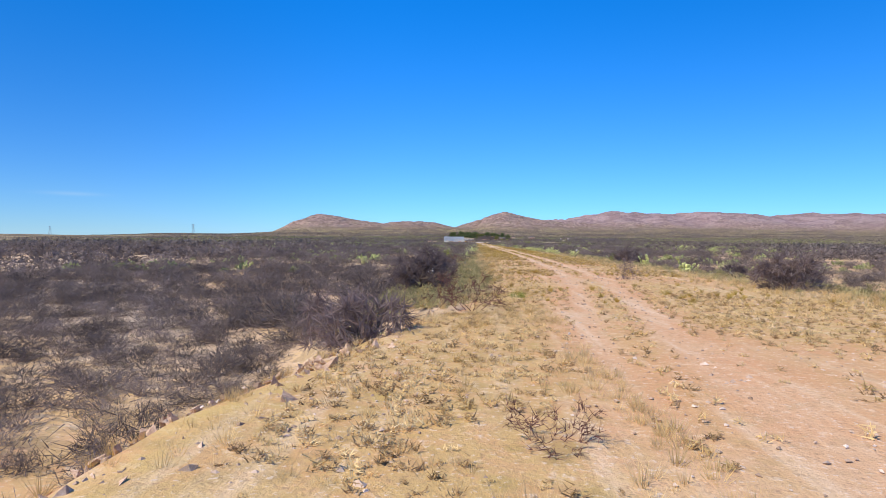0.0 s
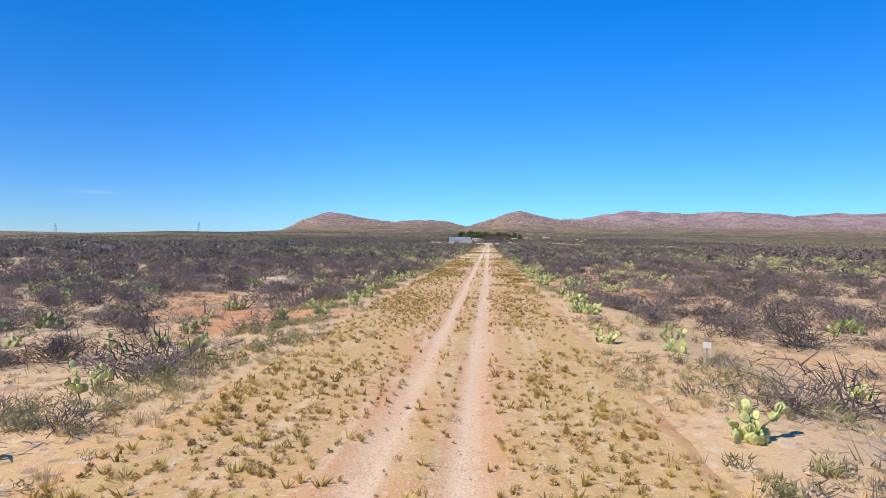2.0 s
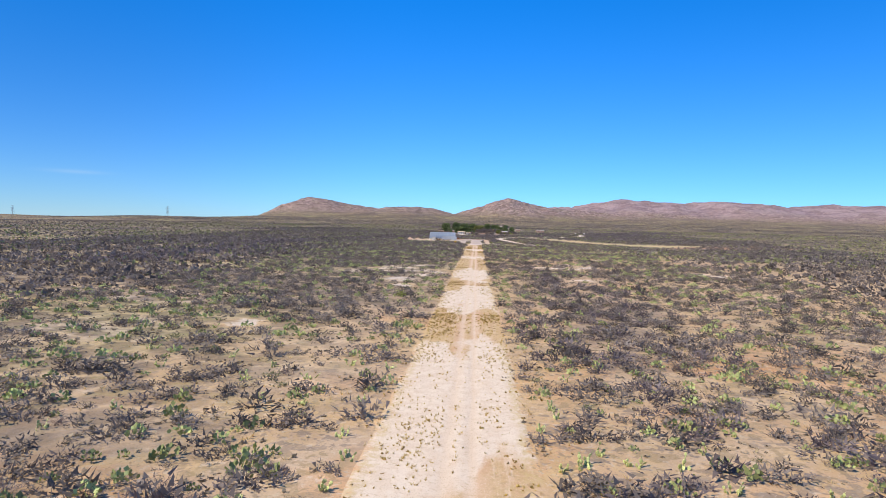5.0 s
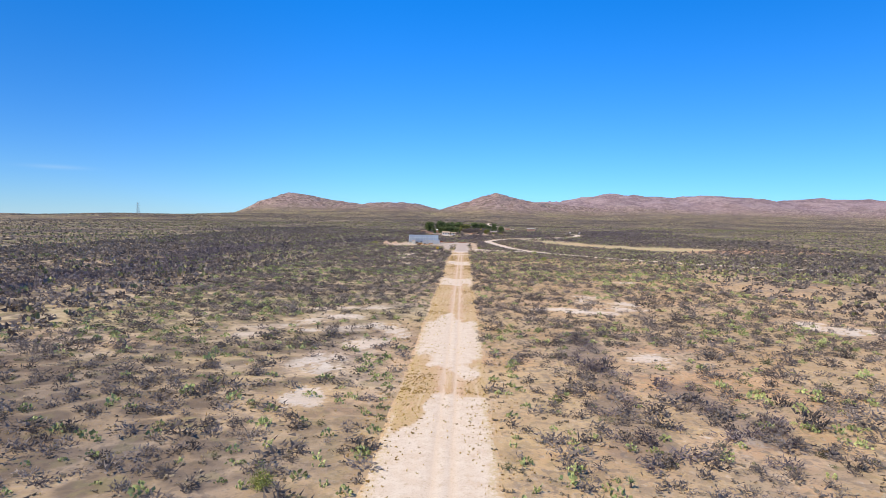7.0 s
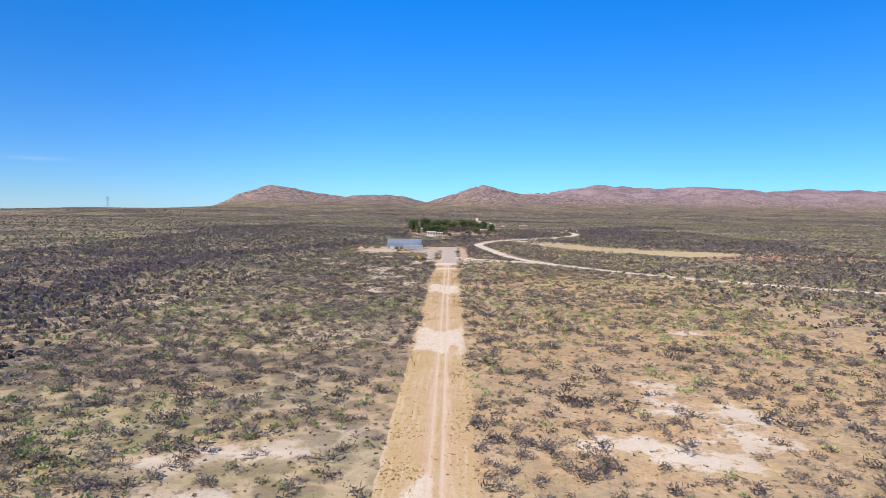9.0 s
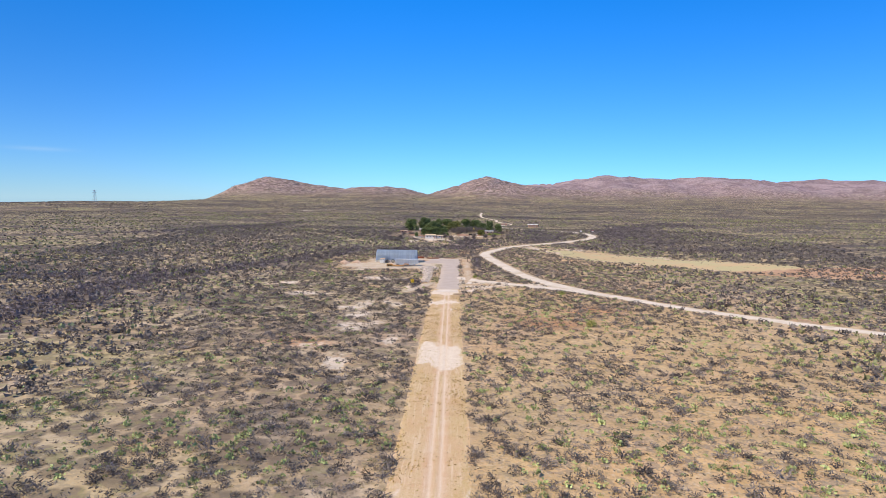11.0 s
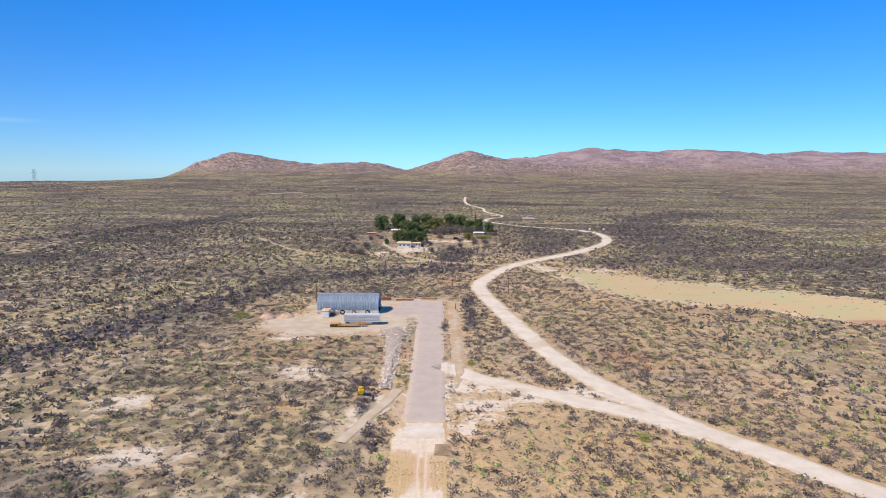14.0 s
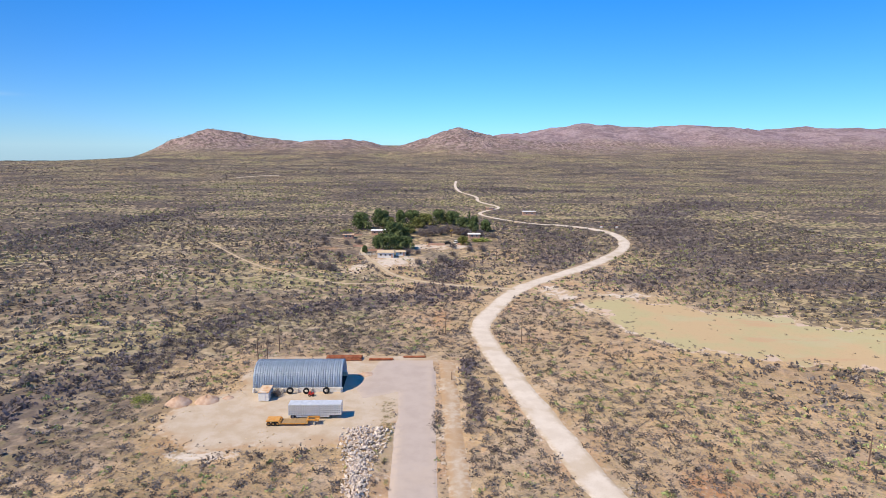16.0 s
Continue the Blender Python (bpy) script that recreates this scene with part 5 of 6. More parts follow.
for x, r in ((-28.6, 0.85), (-24.7, 0.75), (-19.9, 0.82)):
    small_tyre(x, 643.3, r, 0.5, "large black tyre leaning by the barn wall", 0.1)
red = root("red_implement", -23.3, 642.2, "small red farm implement beside black tyres", "implement")
part("body", box(1.3, 0.7, 0.5, 0, 0, 0.25, 0.08), REDPAINT, red)
part("hood", box(0.5, 0.6, 0.3, -0.3, 0, 0.76, 0.06), REDPAINT, red)
for sx in (-0.45, 0.45):
    for sy in (-0.4, 0.4):
        part("wheel", tyre_shape(0.26, 0.16), RUBBER, red, at=Matrix.Translation((sx, sy, 0.26)))

shed = root("storage_shed", -33.9, 641.4, "white metal storage container with a rust-stained roof", "shed")
part("body", box(2.4, 4.2, 2.0, 0, 0, 0.08, 0.04), WHITEPAINT, shed)
part("roof", box(2.6, 4.4, 0.14, 0, 0, 2.085, 0.03), RUSTROOF, shed)
part("door", box(0.9, 0.05, 1.75, 0.0, -2.128, 0.12, 0.01), WHITEPAINT, shed)
for sy in (-1.5, 1.5):
    part("skid", box(2.2, 0.25, 0.1, 0, sy, -0.03), WOOD, shed)

# cattle trailer
tr = root("cattle_trailer", -20.3, 631.4, "long slatted aluminium cattle trailer parked on dirt", "trailer")
TL, TW, TZ, TH = 11.6, 2.5, 0.95, 2.35
part("roof", box(TL, TW, 0.07, 0, 0, TZ + TH, 0.02), ALUM, tr)
part("floor", box(TL, TW, 0.12, 0, 0, TZ - 0.02, 0.02), ALUM, tr)
part("belly", box(TL * 0.62, TW * 0.94, 0.5, -0.5, 0, TZ - 0.52, 0.03), ALUM, tr)
part("front_wall", box(0.06, TW - 0.12, TH - 0.1, TL / 2 - 0.03, 0, TZ + 0.1, 0.01), ALUM, tr)
part("rear_gate", box(0.06, TW - 0.12, TH - 0.1, -TL / 2 + 0.03, 0, TZ + 0.1, 0.01), ALUM, tr)
slat = part("side_slat", box(TL, 0.05, 0.30, 0, -TW / 2 + 0.03, TZ + 0.1, 0.01), ALUM, tr)
post = part("side_post", box(0.16, 0.05, TH - 0.12, -TL / 2 + 0.1, -TW / 2 - 0.024, TZ + 0.11, 0.01), ALUM, tr)
for sy in (0, TW - 0.06):
    for k in range(5):
        if sy or k:
            share("side_slat", slat, Matrix.Translation((0, sy, k * 0.485)))
for k in range(24):
    for sy in (0, TW + 0.048):
        if k or sy:
            share("side_post", post, Matrix.Translation((k * (TL - 0.2) / 23, sy, 0)))
for x in (-4.9, -3.85):
    for sy in (-0.95, 0.95):
        w = part("wheel", tyre_shape(0.5, 0.32), RUBBER, tr, at=Matrix.Translation((x, sy, 0.5)))
        hub = part("rim", lathe([(0.02, -0.06), (0.29, -0.06), (0.29, 0.06), (0.02, 0.06)], 14), STEEL, w)
for sy in (-0.8, 0.8):
    part("landing_leg", box(0.14, 0.14, TZ - 0.02, 3.9, sy, 0.0, 0.01), STEEL, tr)

# lowboy trailer
lb = root("lowboy_trailer", -24.5, 628.2, "faded orange lowboy flatbed trailer with a gooseneck", "trailer")
part("deck_frame", box(6.2, 2.3, 0.22, 0.1, 0, 0.42, 0.03), ORANGE, lb)
plank = part("deck_plank", box(6.1, 0.26, 0.05, 0.1, -0.98, 0.645, 0.01), PLANK, lb)
for k in range(1, 8):
    share("deck_plank", plank, Matrix.Translation((0, k * 0.28, 0)))
part("rear_deck", box(2.8, 2.3, 0.24, -4.3, 0, 0.98, 0.03), ORANGE, lb)
part("ramp_step", box(0.5, 2.3, 0.42, -2.85, 0, 0.62, 0.03), ORANGE, lb)
for sy in (-0.75, 0.75):
    part("neck_beam", box(2.6, 0.22, 0.3, 4.2, sy, 1.05, 0.03), ORANGE, lb)
part("neck_riser", box(0.35, 2.1, 0.75, 3.05, 0, 0.5, 0.03), ORANGE, lb)
part("kingpin_plate", box(1.0, 1.7, 0.1, 5.0, 0, 0.945, 0.02), ORANGE, lb)
part("support_leg", box(0.2, 1.4, 0.99, 4.6, 0, 0.0, 0.02), STEEL, lb)
for x in (-5.2, -4.25, -3.3):
    for sy in (-0.95, 0.95):
        w = part("wheel", tyre_shape(0.46, 0.36), RUBBER, lb, at=Matrix.Translation((x, sy, 0.46)))
        part("rim", lathe([(0.02, -0.07), (0.26, -0.07), (0.26, 0.07), (0.02, 0.07)], 14), ORANGE, w)

# heaps of tipped earth at the yard's edge
EARTH = mat("pinkish_tipped_earth", [(0.40, 0.25, 0.16), (0.50, 0.335, 0.225), (0.58, 0.42, 0.30)], 0.8, 0.95, 0.6, 9)


def earth_heap(x, y, w, h, seed):
    n, rings = 22, 7
    r = np.random.default_rng(seed)
    a = np.arange(n) * 2 * np.pi / n
    v, f = [], []
    for k in range(rings):
        q = 1 - k / (rings - 1)
        rad = w / 2 * q * (1 + 0.18 * (fbm(3 * np.cos(a) + seed, 3 * np.sin(a) + k * 0.3, 1.3, 3, seed) - 0.5) * 2)
        z = h * (1 - q**1.4) * (1 + 0.15 * r.normal(size=n)) - 0.15 * (k == 0)
        v += list(np.stack([rad * np.cos(a), rad * np.sin(a) * 0.8, z], 1))
    for k in range(rings - 1):
        f += [(k * n + j, k * n + (j + 1) % n, (k + 1) * n + (j + 1) % n, (k + 1) * n + j) for j in range(n)]
    ob = new("earth_heap", mesh_from("earth_heap", np.array(v), np.array(f), EARTH, True))
    ob.location = (x, y, height(x, y))
    return tagged(ob, "heap of pinkish tipped earth at the yard's edge", "earth heap", "earth heaps")


for x, y, w, h, k in ((-53.5, 639, 6.5, 1.6, 1), (-47.2, 640, 6.0, 1.4, 2), (-42.8, 641.5, 3.0, 0.5, 3), (-11.5, 655.0, 4.6, 0.5, 4)):
    earth_heap(x, y, w, h, 900 + k)

# pipe stacks
for x0, x1, y, rows, n, r in ((-23.2, -13.6, 666.0, 3, 9, 0.16), (-11.3, -4.8, 665.2, 2, 5, 0.12), (-1.8, 4.3, 667.2, 1, 6, 0.11)):
    st = root("pipe_stack", (x0 + x1) / 2, y, "stack of rusty brown steel pipes on the ground", "pipes", "pipe stacks")
    ln = x1 - x0
    one = None
    for row in range(rows):
        for k in range(n - row):
            off = float(rng.uniform(-0.3, 0.3))
            at = Matrix.Translation((off, (k - (n - row - 1) / 2) * 2 * r, r + row * 1.74 * r))
            if one is None:
                one = part("pipe", rod((-ln / 2, 0, 0), (ln / 2, 0, 0), r, seg=10), RUST, st, at=at)
            else:
                share("pipe", one, at)

# rubble heap
heap = tagged(new("rubble_heap"), "long heap of broken pale concrete chunks", "rubble")
chunk_meshes = []
for k in range(7):
    bm = box(1, 0.75, 0.45, 0, 0, -0.22, 0.06)
    for v in bm.verts:
        v.co += Vector(rng.normal(size=3) * 0.07)
    me = bpy.data.meshes.new("chunk")
    bm.to_mesh(me)
    bm.free()
    me.materials.append(CHUNK)
    chunk_meshes.append(me)
for k in range(300):
    t = float(rng.uniform(0, 1)) ** 0.9
    y = 573.5 + 52.5 * t
    hw = float(np.interp(y, (573, 600, 612, 618, 626), (1.3, 1.8, 2.4, 4.0, 4.4)))
    cx = float(np.interp(y, (573, 600, 612, 618, 626), (-8.4, -8.3, -9.0, -9.0, -8.2)))
    u = float(np.clip(rng.normal(0, 0.55), -1.1, 1.1))
    s = float(rng.uniform(0.3, 0.8))
    x = cx + u * hw
    ob = new("chunk", chunk_meshes[k % 7])
    ob.matrix_world = Matrix.LocRotScale((x, y, height(x, y) + 0.10 + (1 - u * u) * 0.75 * float(rng.uniform(0, 1))), Euler(rng.uniform(-0.9, 0.9, 3) + np.array([0, 0, rng.uniform(0, 6)])), (s, s, s))
    ob.parent = heap

m = 1700  # the small stuff between the chunks
yy = 573.5 + 52.5 * rng.uniform(0, 1, m) ** 0.9
uu = np.clip(rng.normal(0, 0.6, m), -1.2, 1.2)
xx = np.interp(yy, (573, 600, 612, 618, 626), (-8.4, -8.3, -9.0, -9.0, -8.2)) + uu * np.interp(yy, (573, 600, 612, 618, 626), (1.3, 1.8, 2.4, 4.0, 4.4))
cube = np.array([(x, y, z) for x in (-0.5, 0.5) for y in (-0.4, 0.4) for z in (-0.25, 0.25)])
cf = np.array([(0, 1, 3), (0, 3, 2), (4, 6, 7), (4, 7, 5), (0, 4, 5), (0, 5, 1), (2, 3, 7), (2, 7, 6), (0, 2, 6), (0, 6, 4), (1, 5, 7), (1, 7, 3)])
rv = []
for k in range(m):
    rot = np.array(Euler(rng.uniform(-1.2, 1.2, 3)).to_matrix())
    rv.append((cube * rng.uniform(0.7, 1.3, (8, 3)) * rng.uniform(0.18, 0.55)) @ rot.T + [xx[k], yy[k], 0])
rv = np.array(rv)
rv[:, :, 2] += (land(xx, yy) + 0.1 + (1 - np.clip(uu, -1, 1) ** 2) * 0.75 * rng.uniform(0, 1, m))[:, None]
lo = new("small_rubble", mesh_from("small_rubble", rv.reshape(-1, 3), (np.arange(m)[:, None, None] * 8 + cf[None]).reshape(-1, 3), CHUNK))
lo.parent = heap
tagged(lo, kind="stuff")

# yellow machine
ym = root("yellow_compressor", -13.3, 570.5, "small yellow towable machine parked in the scrub", "machine", "", 0.2)
part("body", box(1.3, 1.9, 0.9, 0, 0, 0.45, 0.12), YELLOW, ym)
part("hood", box(1.1, 1.0, 0.45, 0, 0.2, 1.355, 0.1), YELLOW, ym)
part("exhaust", rod((0.3, 0.4, 1.8), (0.3, 0.4, 2.15), 0.05), RUBBER, ym)
for sx in (-0.7, 0.7):
    part("wheel", tyre_shape(0.38, 0.2), RUBBER, ym, at=Matrix.Translation((sx, 0, 0.38)) @ Matrix.Rotation(math.pi / 2, 4, "Z"))
part("tow_bar", box(0.12, 1.2, 0.1, 0, -1.5, 0.5, 0.01), YELLOW, ym)


def pole(x, y, h, arm=True, turn=0.0):
    ob = root("utility_pole", x, y, "weathered wooden utility pole with a crossarm" if arm else "bare weathered wooden pole", "pole", "utility poles", turn)
    part("shaft", rod((0, 0, -0.2), (0, 0, h), 0.15, 0.10), WOOD, ob)
    if arm:
        part("crossarm", box(2.0, 0.1, 0.12, 0, 0.16, h - 0.6, 0.01), WOOD, ob)
        for k in (-0.85, 0, 0.85):
            part("insulator", rod((k, 0.16, h - 0.478), (k, 0.16, h - 0.3), 0.05, 0.03), WHITEPAINT, ob)
    return ob


for x, y, h, arm in ((-41.5, 663, 8.0, True), (-39.2, 664, 6.0, False), (-37.8, 672, 8.0, False), (10.9, 686, 8.0, True), (33.6, 678, 8.0, True), (41.7, 802, 7.5, True), (-2.5, 777, 7.5, True), (12, 742, 6.5, True),
                     (90, 610, 6.5, False), (11.0, 651, 2.2, False)):
    pole(x, y, h, arm, 0.2)


def fence_post(x, y, h, w=0.09):
    ob = root("fence_post", x, y, "weathered wooden fence post in the scrub", "post", "fence posts")
    part("post", box(w, w, h + 0.3, 0, 0, -0.3, 0.012), WOOD, ob)


for x, y, h in ((-10.7, 97.0, 1.15), (-12.0, 94.5, 0.8), (-14.6, 91.0, 0.8), (-10.9, 112.5, 0.9), (-11.2, 121.5, 1.0), (-9.2, 131.0, 1.0), (-16.5, 120.5, 0.9), (-11.5, 150.0, 1.0)):
    fence_post(x, y, h, 0.11 if h > 1.1 else 0.06)


def marker(x, y, top, turn=0.0):
    ob = root("marker_sign", x, y, "small blank white marker board on a stake", "sign", "marker signs", turn)
    g = -height(x, y) - 0.04
    part("stake", rod((0, 0, -0.1), (0, 0, g + top), 0.02), STEEL, ob)
    part("board", box(0.22, 0.025, 0.17, 0, -0.035, g + top - 0.14, 0.006), WHITEPAINT, ob)


marker(-6.9, 23.6, 0.55, 0.3)
marker(-10.0, 70.0, 0.55, 0.2)
marker(7.7, 74.5, 0.7, -0.2)


# trees round the ranch house
def tree_crown(n, tall, seed, pointed=0.0):
    """Leaves lying over the outside of many lobes, so that the crown is rounded and has lit and shaded sides."""
    r = np.random.default_rng(seed)
    m = 30
    a, zz = r.uniform(0, 6.28, m), r.uniform(0.12, 0.9, m)
    wide = np.sqrt(np.clip(1 - ((zz - 0.45) / 0.58) ** 2, 0.03, 1)) * (1 - pointed * zz) * r.uniform(0.3, 0.8, m)
    lobe = np.stack([np.cos(a) * wide, np.sin(a) * wide, zz * tall], 1)
    k = r.integers(0, m, n)
    out = unit(r.normal(size=(n, 3)) + [0, 0, 0.25])
    c = lobe[k] + out * (r.uniform(0.26, 0.44, m)[k] * (1 - 0.5 * pointed * zz[k]) * r.uniform(0.75, 1.05, n))[:, None]
    c[:, 2] = np.maximum(c[:, 2], 0.08)
    d = unit(np.cross(unit(out + r.normal(size=(n, 3)) * 0.35), r.normal(size=(n, 3))))
    side = np.cross(unit(out + r.normal(size=(n, 3)) * 0.35), d)
    ln, w = 0.085 * r.uniform(0.6, 1.4, (n, 1)), 0.075 * r.uniform(0.7, 1.3, (n, 1))
    t = np.stack([c - d * ln - side * w, c - d * ln + side * w, c + d * ln], 1)
    return mesh_from("crown", t.reshape(-1, 3), np.arange(3 * n).reshape(-1, 3), PINE, tone=np.repeat(r.uniform(0, 1, n), 3))


CROWNS = [tree_crown(2200, 1.5, 500 + k, 0.0 if k < 3 else 0.55) for k in range(5)]
BROAD = [mesh_from("crown", (lv := leafy(800, np.random.default_rng(520 + k), 1.0, 0.16)).reshape(-1, 3), np.arange(2400).reshape(-1, 3), GREEN, tone=np.repeat(np.random.default_rng(k).uniform(0, 1, 800), 3)) for k in range(2)]


def trunk_mesh():
    bm = rod((0, 0, -0.1), (0.03, 0.02, 0.75), 0.09, 0.05)
    for a in range(5):
        rod((0.02, 0.01, 0.25 + 0.1 * a), (0.45 * math.cos(a * 2.4), 0.45 * math.sin(a * 2.4), 0.65 + 0.12 * a), 0.035, 0.012, 6, bm)
    me = bpy.data.meshes.new("trunk")
    bm.to_mesh(me)
    bm.free()
    me.materials.append(BARK)
    return me


TRUNK = trunk_mesh()


def tree(x, y, w, h, crown, label, category="tree", group="ranch trees"):
    ob = root("tree", x, y, label, category, group)
    for nm, me, s in (("trunk", TRUNK, (w, w, h * 0.6)), ("crown", crown, (w * 1.25, w * 1.25, h / 1.85))):
        o = new(nm, me)
        o.parent = ob
        o.matrix_local = Matrix.Diagonal((*s, 1))
    o.location.z = h * 0.03
    return ob


OLIVE = mat("olive_tree_leaf", [(0.105, 0.11, 0.03), (0.175, 0.175, 0.05), (0.26, 0.24, 0.08)], 0.6, 0.85, 0, 8, tone=0.35)
OLIVE_CROWNS = []
for k in range(2):
    me = CROWNS[k].copy()
    me.materials[0] = OLIVE
    OLIVE_CROWNS.append(me)
# x, y, width, height, crown
for x, y, w, h, k in ((-36, 903, 12.6, 12.5, 0), (-24, 912, 10.5, 13.3, 1), (-11, 917, 8.7, 12.4, 3), (-3, 917, 9.5, 11.6, 2), (-13, 862, 10.8, 12.3, 1), (-20, 831, 7.2, 8.4, 0), (-14, 831, 7.2, 9.0, 2), (-9, 831, 6.6, 8.8, 1), (-4, 832, 7.2, 7.8, 0), (-27, 820, 3.8, 4.8, 3),
                      (16, 922, 8.0, 11.6, 2), (26, 920, 12.0, 11.0, 0), (37, 917, 2.2, 11.2, 4), (38, 893, 8.6, 11.2, 4), (46, 893, 8.6, 9.2, 3), (32, 905, 7.0, 8.6, 1), (-7, 868, 7.0, 7.2, 2), (-19, 846, 6.4, 7.6, 1)):
    tree(x, y, w / 2.1, h, CROWNS[k], "dark green evergreen tree by the ranch house")
for x, y, w, h, k in ((-18, 912, 7.4, 7.4, 0), (-5, 884, 9.6, 6.6, 1), (7, 917, 13.4, 9.0, 0), (2, 903, 8.0, 8.4, 1), (28, 844, 6.6, 5.8, 0), (41, 857, 8.8, 3.0, 1), (-46, 893, 8.0, 3.7, 0), (36, 855, 5.0, 3.2, 1), (-9, 876, 5.0, 7.0, 0)):
    tree(x, y, w / 2.1, h, OLIVE_CROWNS[k] if h > 4 else BROAD[k], "olive green leafy tree near the ranch house")
BARE = []
for k in range(3):
    br = np.random.default_rng(560 + k)
    tw = np.concatenate([twiggy(50, 90, br, 1.0, 0.026), lobed(520, br, 0.042, 0.26, 1.0, 8)])
    tw[:, :, 2] += 0.18
    BARE.append((bush_meshes(540 + k, BARE_TREE, stems=5, levels=2, length=0.5, lean=1.1, rad=0.035, twigs=2)[0], mesh_from("crown", tw.reshape(-1, 3), np.arange(len(tw) * 3).reshape(-1, 3), BARE_TREE)))
for i, (x, y, w) in enumerate(((4, 872, 5.0), (10, 874, 5.6), (16, 878, 5.6), (21, 883, 5.6), (27, 878, 5.2), (11, 884, 5.4), (31, 876, 5.0), (-4, 815, 3.6), (1, 818, 2.6), (-31.6, 642.2, 1.7), (40, 871, 4.4), (8, 851, 3.2), (21, 834, 3.0), (30, 826, 3.2), (37, 826, 3.4),
                               (-33, 846, 3.0), (-43, 869, 4.6), (-40, 845, 2.8), (-52, 845, 3.0), (-39, 809, 3.4), (-39, 777, 4.0), (-44, 780, 3.2), (48, 868, 3.2), (-56, 862, 2.8), (-47, 806, 2.6), (-52, 815, 2.4), (-50, 790, 3.0), (14, 800, 3.4), (2, 790, 3.2), (20, 812, 3.0))):
    place_bush("bare_tree", BARE[i % 3], x, y, w, w * 1.0, i * 1.3, "grey leafless tree near buildings", "tree", "bare trees", 0.05)
palm = root("palm_tree", 22, 868, "short palm with a yellowed drooping crown", "palm tree")
part("trunk", rod((0, 0, -0.1), (0, 0, 4.2), 0.28, 0.22), WOOD, palm)
fr = []
for k in range(40):
    a, e = float(rng.uniform(0, 6.28)), float(rng.uniform(-0.9, 1.3))
    d = np.array([math.cos(a) * math.cos(e), math.sin(a) * math.cos(e), math.sin(e)])
    fr.append(blades(np.array([[0, 0, 4.2]]), np.array([[0, 0, 4.2]]) + d[None] * 1.5, np.array([0.5]), rng)[0])
fo = new("fronds", mesh_from("fronds", np.array(fr).reshape(-1, 3), np.arange(120).reshape(-1, 3), TUFT, tone=np.full(120, 0.5)))
fo.parent = palm


def house(name, x, y, sx, sy, h, wall, roof_mat, label, pitch=0.7, turn=0.0, windows=3):
    hs = root(name, x, y, label, "building", "", turn)
    part("wall", box(sx, sy, h + 0.5, 0, 0, -0.5, 0.02), wall, hs)
    bm = bmesh.new()
    o = 0.5
    a = [bm.verts.new(p) for p in ((-sx / 2 - o, -sy / 2 - o, h), (sx / 2 + o, -sy / 2 - o, h), (sx / 2 + o, sy / 2 + o, h), (-sx / 2 - o, sy / 2 + o, h))]
    b = [bm.verts.new((p.co.x, p.co.y, p.co.z + 0.15)) for p in a]
    r0, r1 = bm.verts.new((-sx / 2 - o + min(1.5, pitch), 0, h + 0.15 + pitch)), bm.verts.new((sx / 2 + o - min(1.5, pitch), 0, h + 0.15 + pitch))
    bm.faces.new(a[::-1])
    for k in range(4):
        bm.faces.new((a[k], a[(k + 1) % 4], b[(k + 1) % 4], b[k]))
    bm.faces.new((b[0], b[1], r1, r0))
    bm.faces.new((b[2], b[3], r0, r1))
    bm.faces.new((b[1], b[2], r1))
    bm.faces.new((b[3], b[0], r0))
    part("roof", bm, roof_mat, hs)
    for k in range(windows):
        wx = -sx / 2 + (k + 0.7) * sx / (windows + 0.4)
        fm = part("window", box(1.1, 0.06, 1.0, wx, -sy / 2 - 0.02, 1.0, 0.01), WHITEPAINT, hs)
        part("pane", box(0.9, 0.05, 0.8, wx, -sy / 2 - 0.06, 1.1), GLASS, fm)
    part("door", box(0.9, 0.06, 2.0, sx / 2 - 0.8, -sy / 2 - 0.03, 0.0, 0.01), ADOBE, hs)
    return hs


house("ranch_house", -15.2, 810, 8.2, 7.0, 2.6, WHITEPAINT, TANROOF, "white ranch house with a tan hipped roof")
house("outbuilding", -7.6, 814, 5.0, 5.0, 2.0, WHITEPAINT, TANROOF, "small white lean-to building beside the house", 0.4, 0, 1)
house("long_house", -23.5, 881, 9.5, 5.0, 2.6, ADOBE, WHITEPAINT, "adobe building with a long white roof among trees", 0.5, 0, 3)
house("adobe_house", -41.5, 868, 6.0, 5.0, 2.3, ADOBE, RUSTROOF, "small adobe building with a flat rusty roof", 0.2, 0, 2)
house("courtyard_house", 36, 868, 7.0, 5.0, 2.4, ADOBE, WHITEPAINT, "adobe cottage with a pale roof under trees", 0.4, 0, 2)
house("far_cottage", 90, 977, 10, 5, 2.8, ADOBE, WHITEPAINT, "distant cottage with a pale roof on a rise", 0.4, 0, 2)
house("far_shack", 62, 1010, 6, 4, 2.2, ADOBE, RUSTROOF, "distant reddish shack in the scrub", 0.3, 0, 1)
for x, y, sx in ((-22, 826, 9), (-32, 838, 7), (-38, 878, 8), (12, 843, 10), (28, 843, 8)):
    wl = root("garden_wall", x, y, "low adobe garden wall round the ranch yard", "wall", "garden walls")
    part("wall", box(sx, 0.35, 1.5, 0, 0, -0.4, 0.03), ADOBE, wl)
rail = root("corral_fence", -25.0, 813.5, "white rail corral fence beside the house", "fence")
for k in range(7):
    part("post", box(0.12, 0.12, 1.5, -4.5 + 1.5 * k, 0, -0.2, 0.01), WHITEPAINT, rail)
for k in range(3):
    part("rail", box(9.1, 0.06, 0.12, 0, -0.085, 0.35 + 0.4 * k, 0.01), WHITEPAINT, rail)


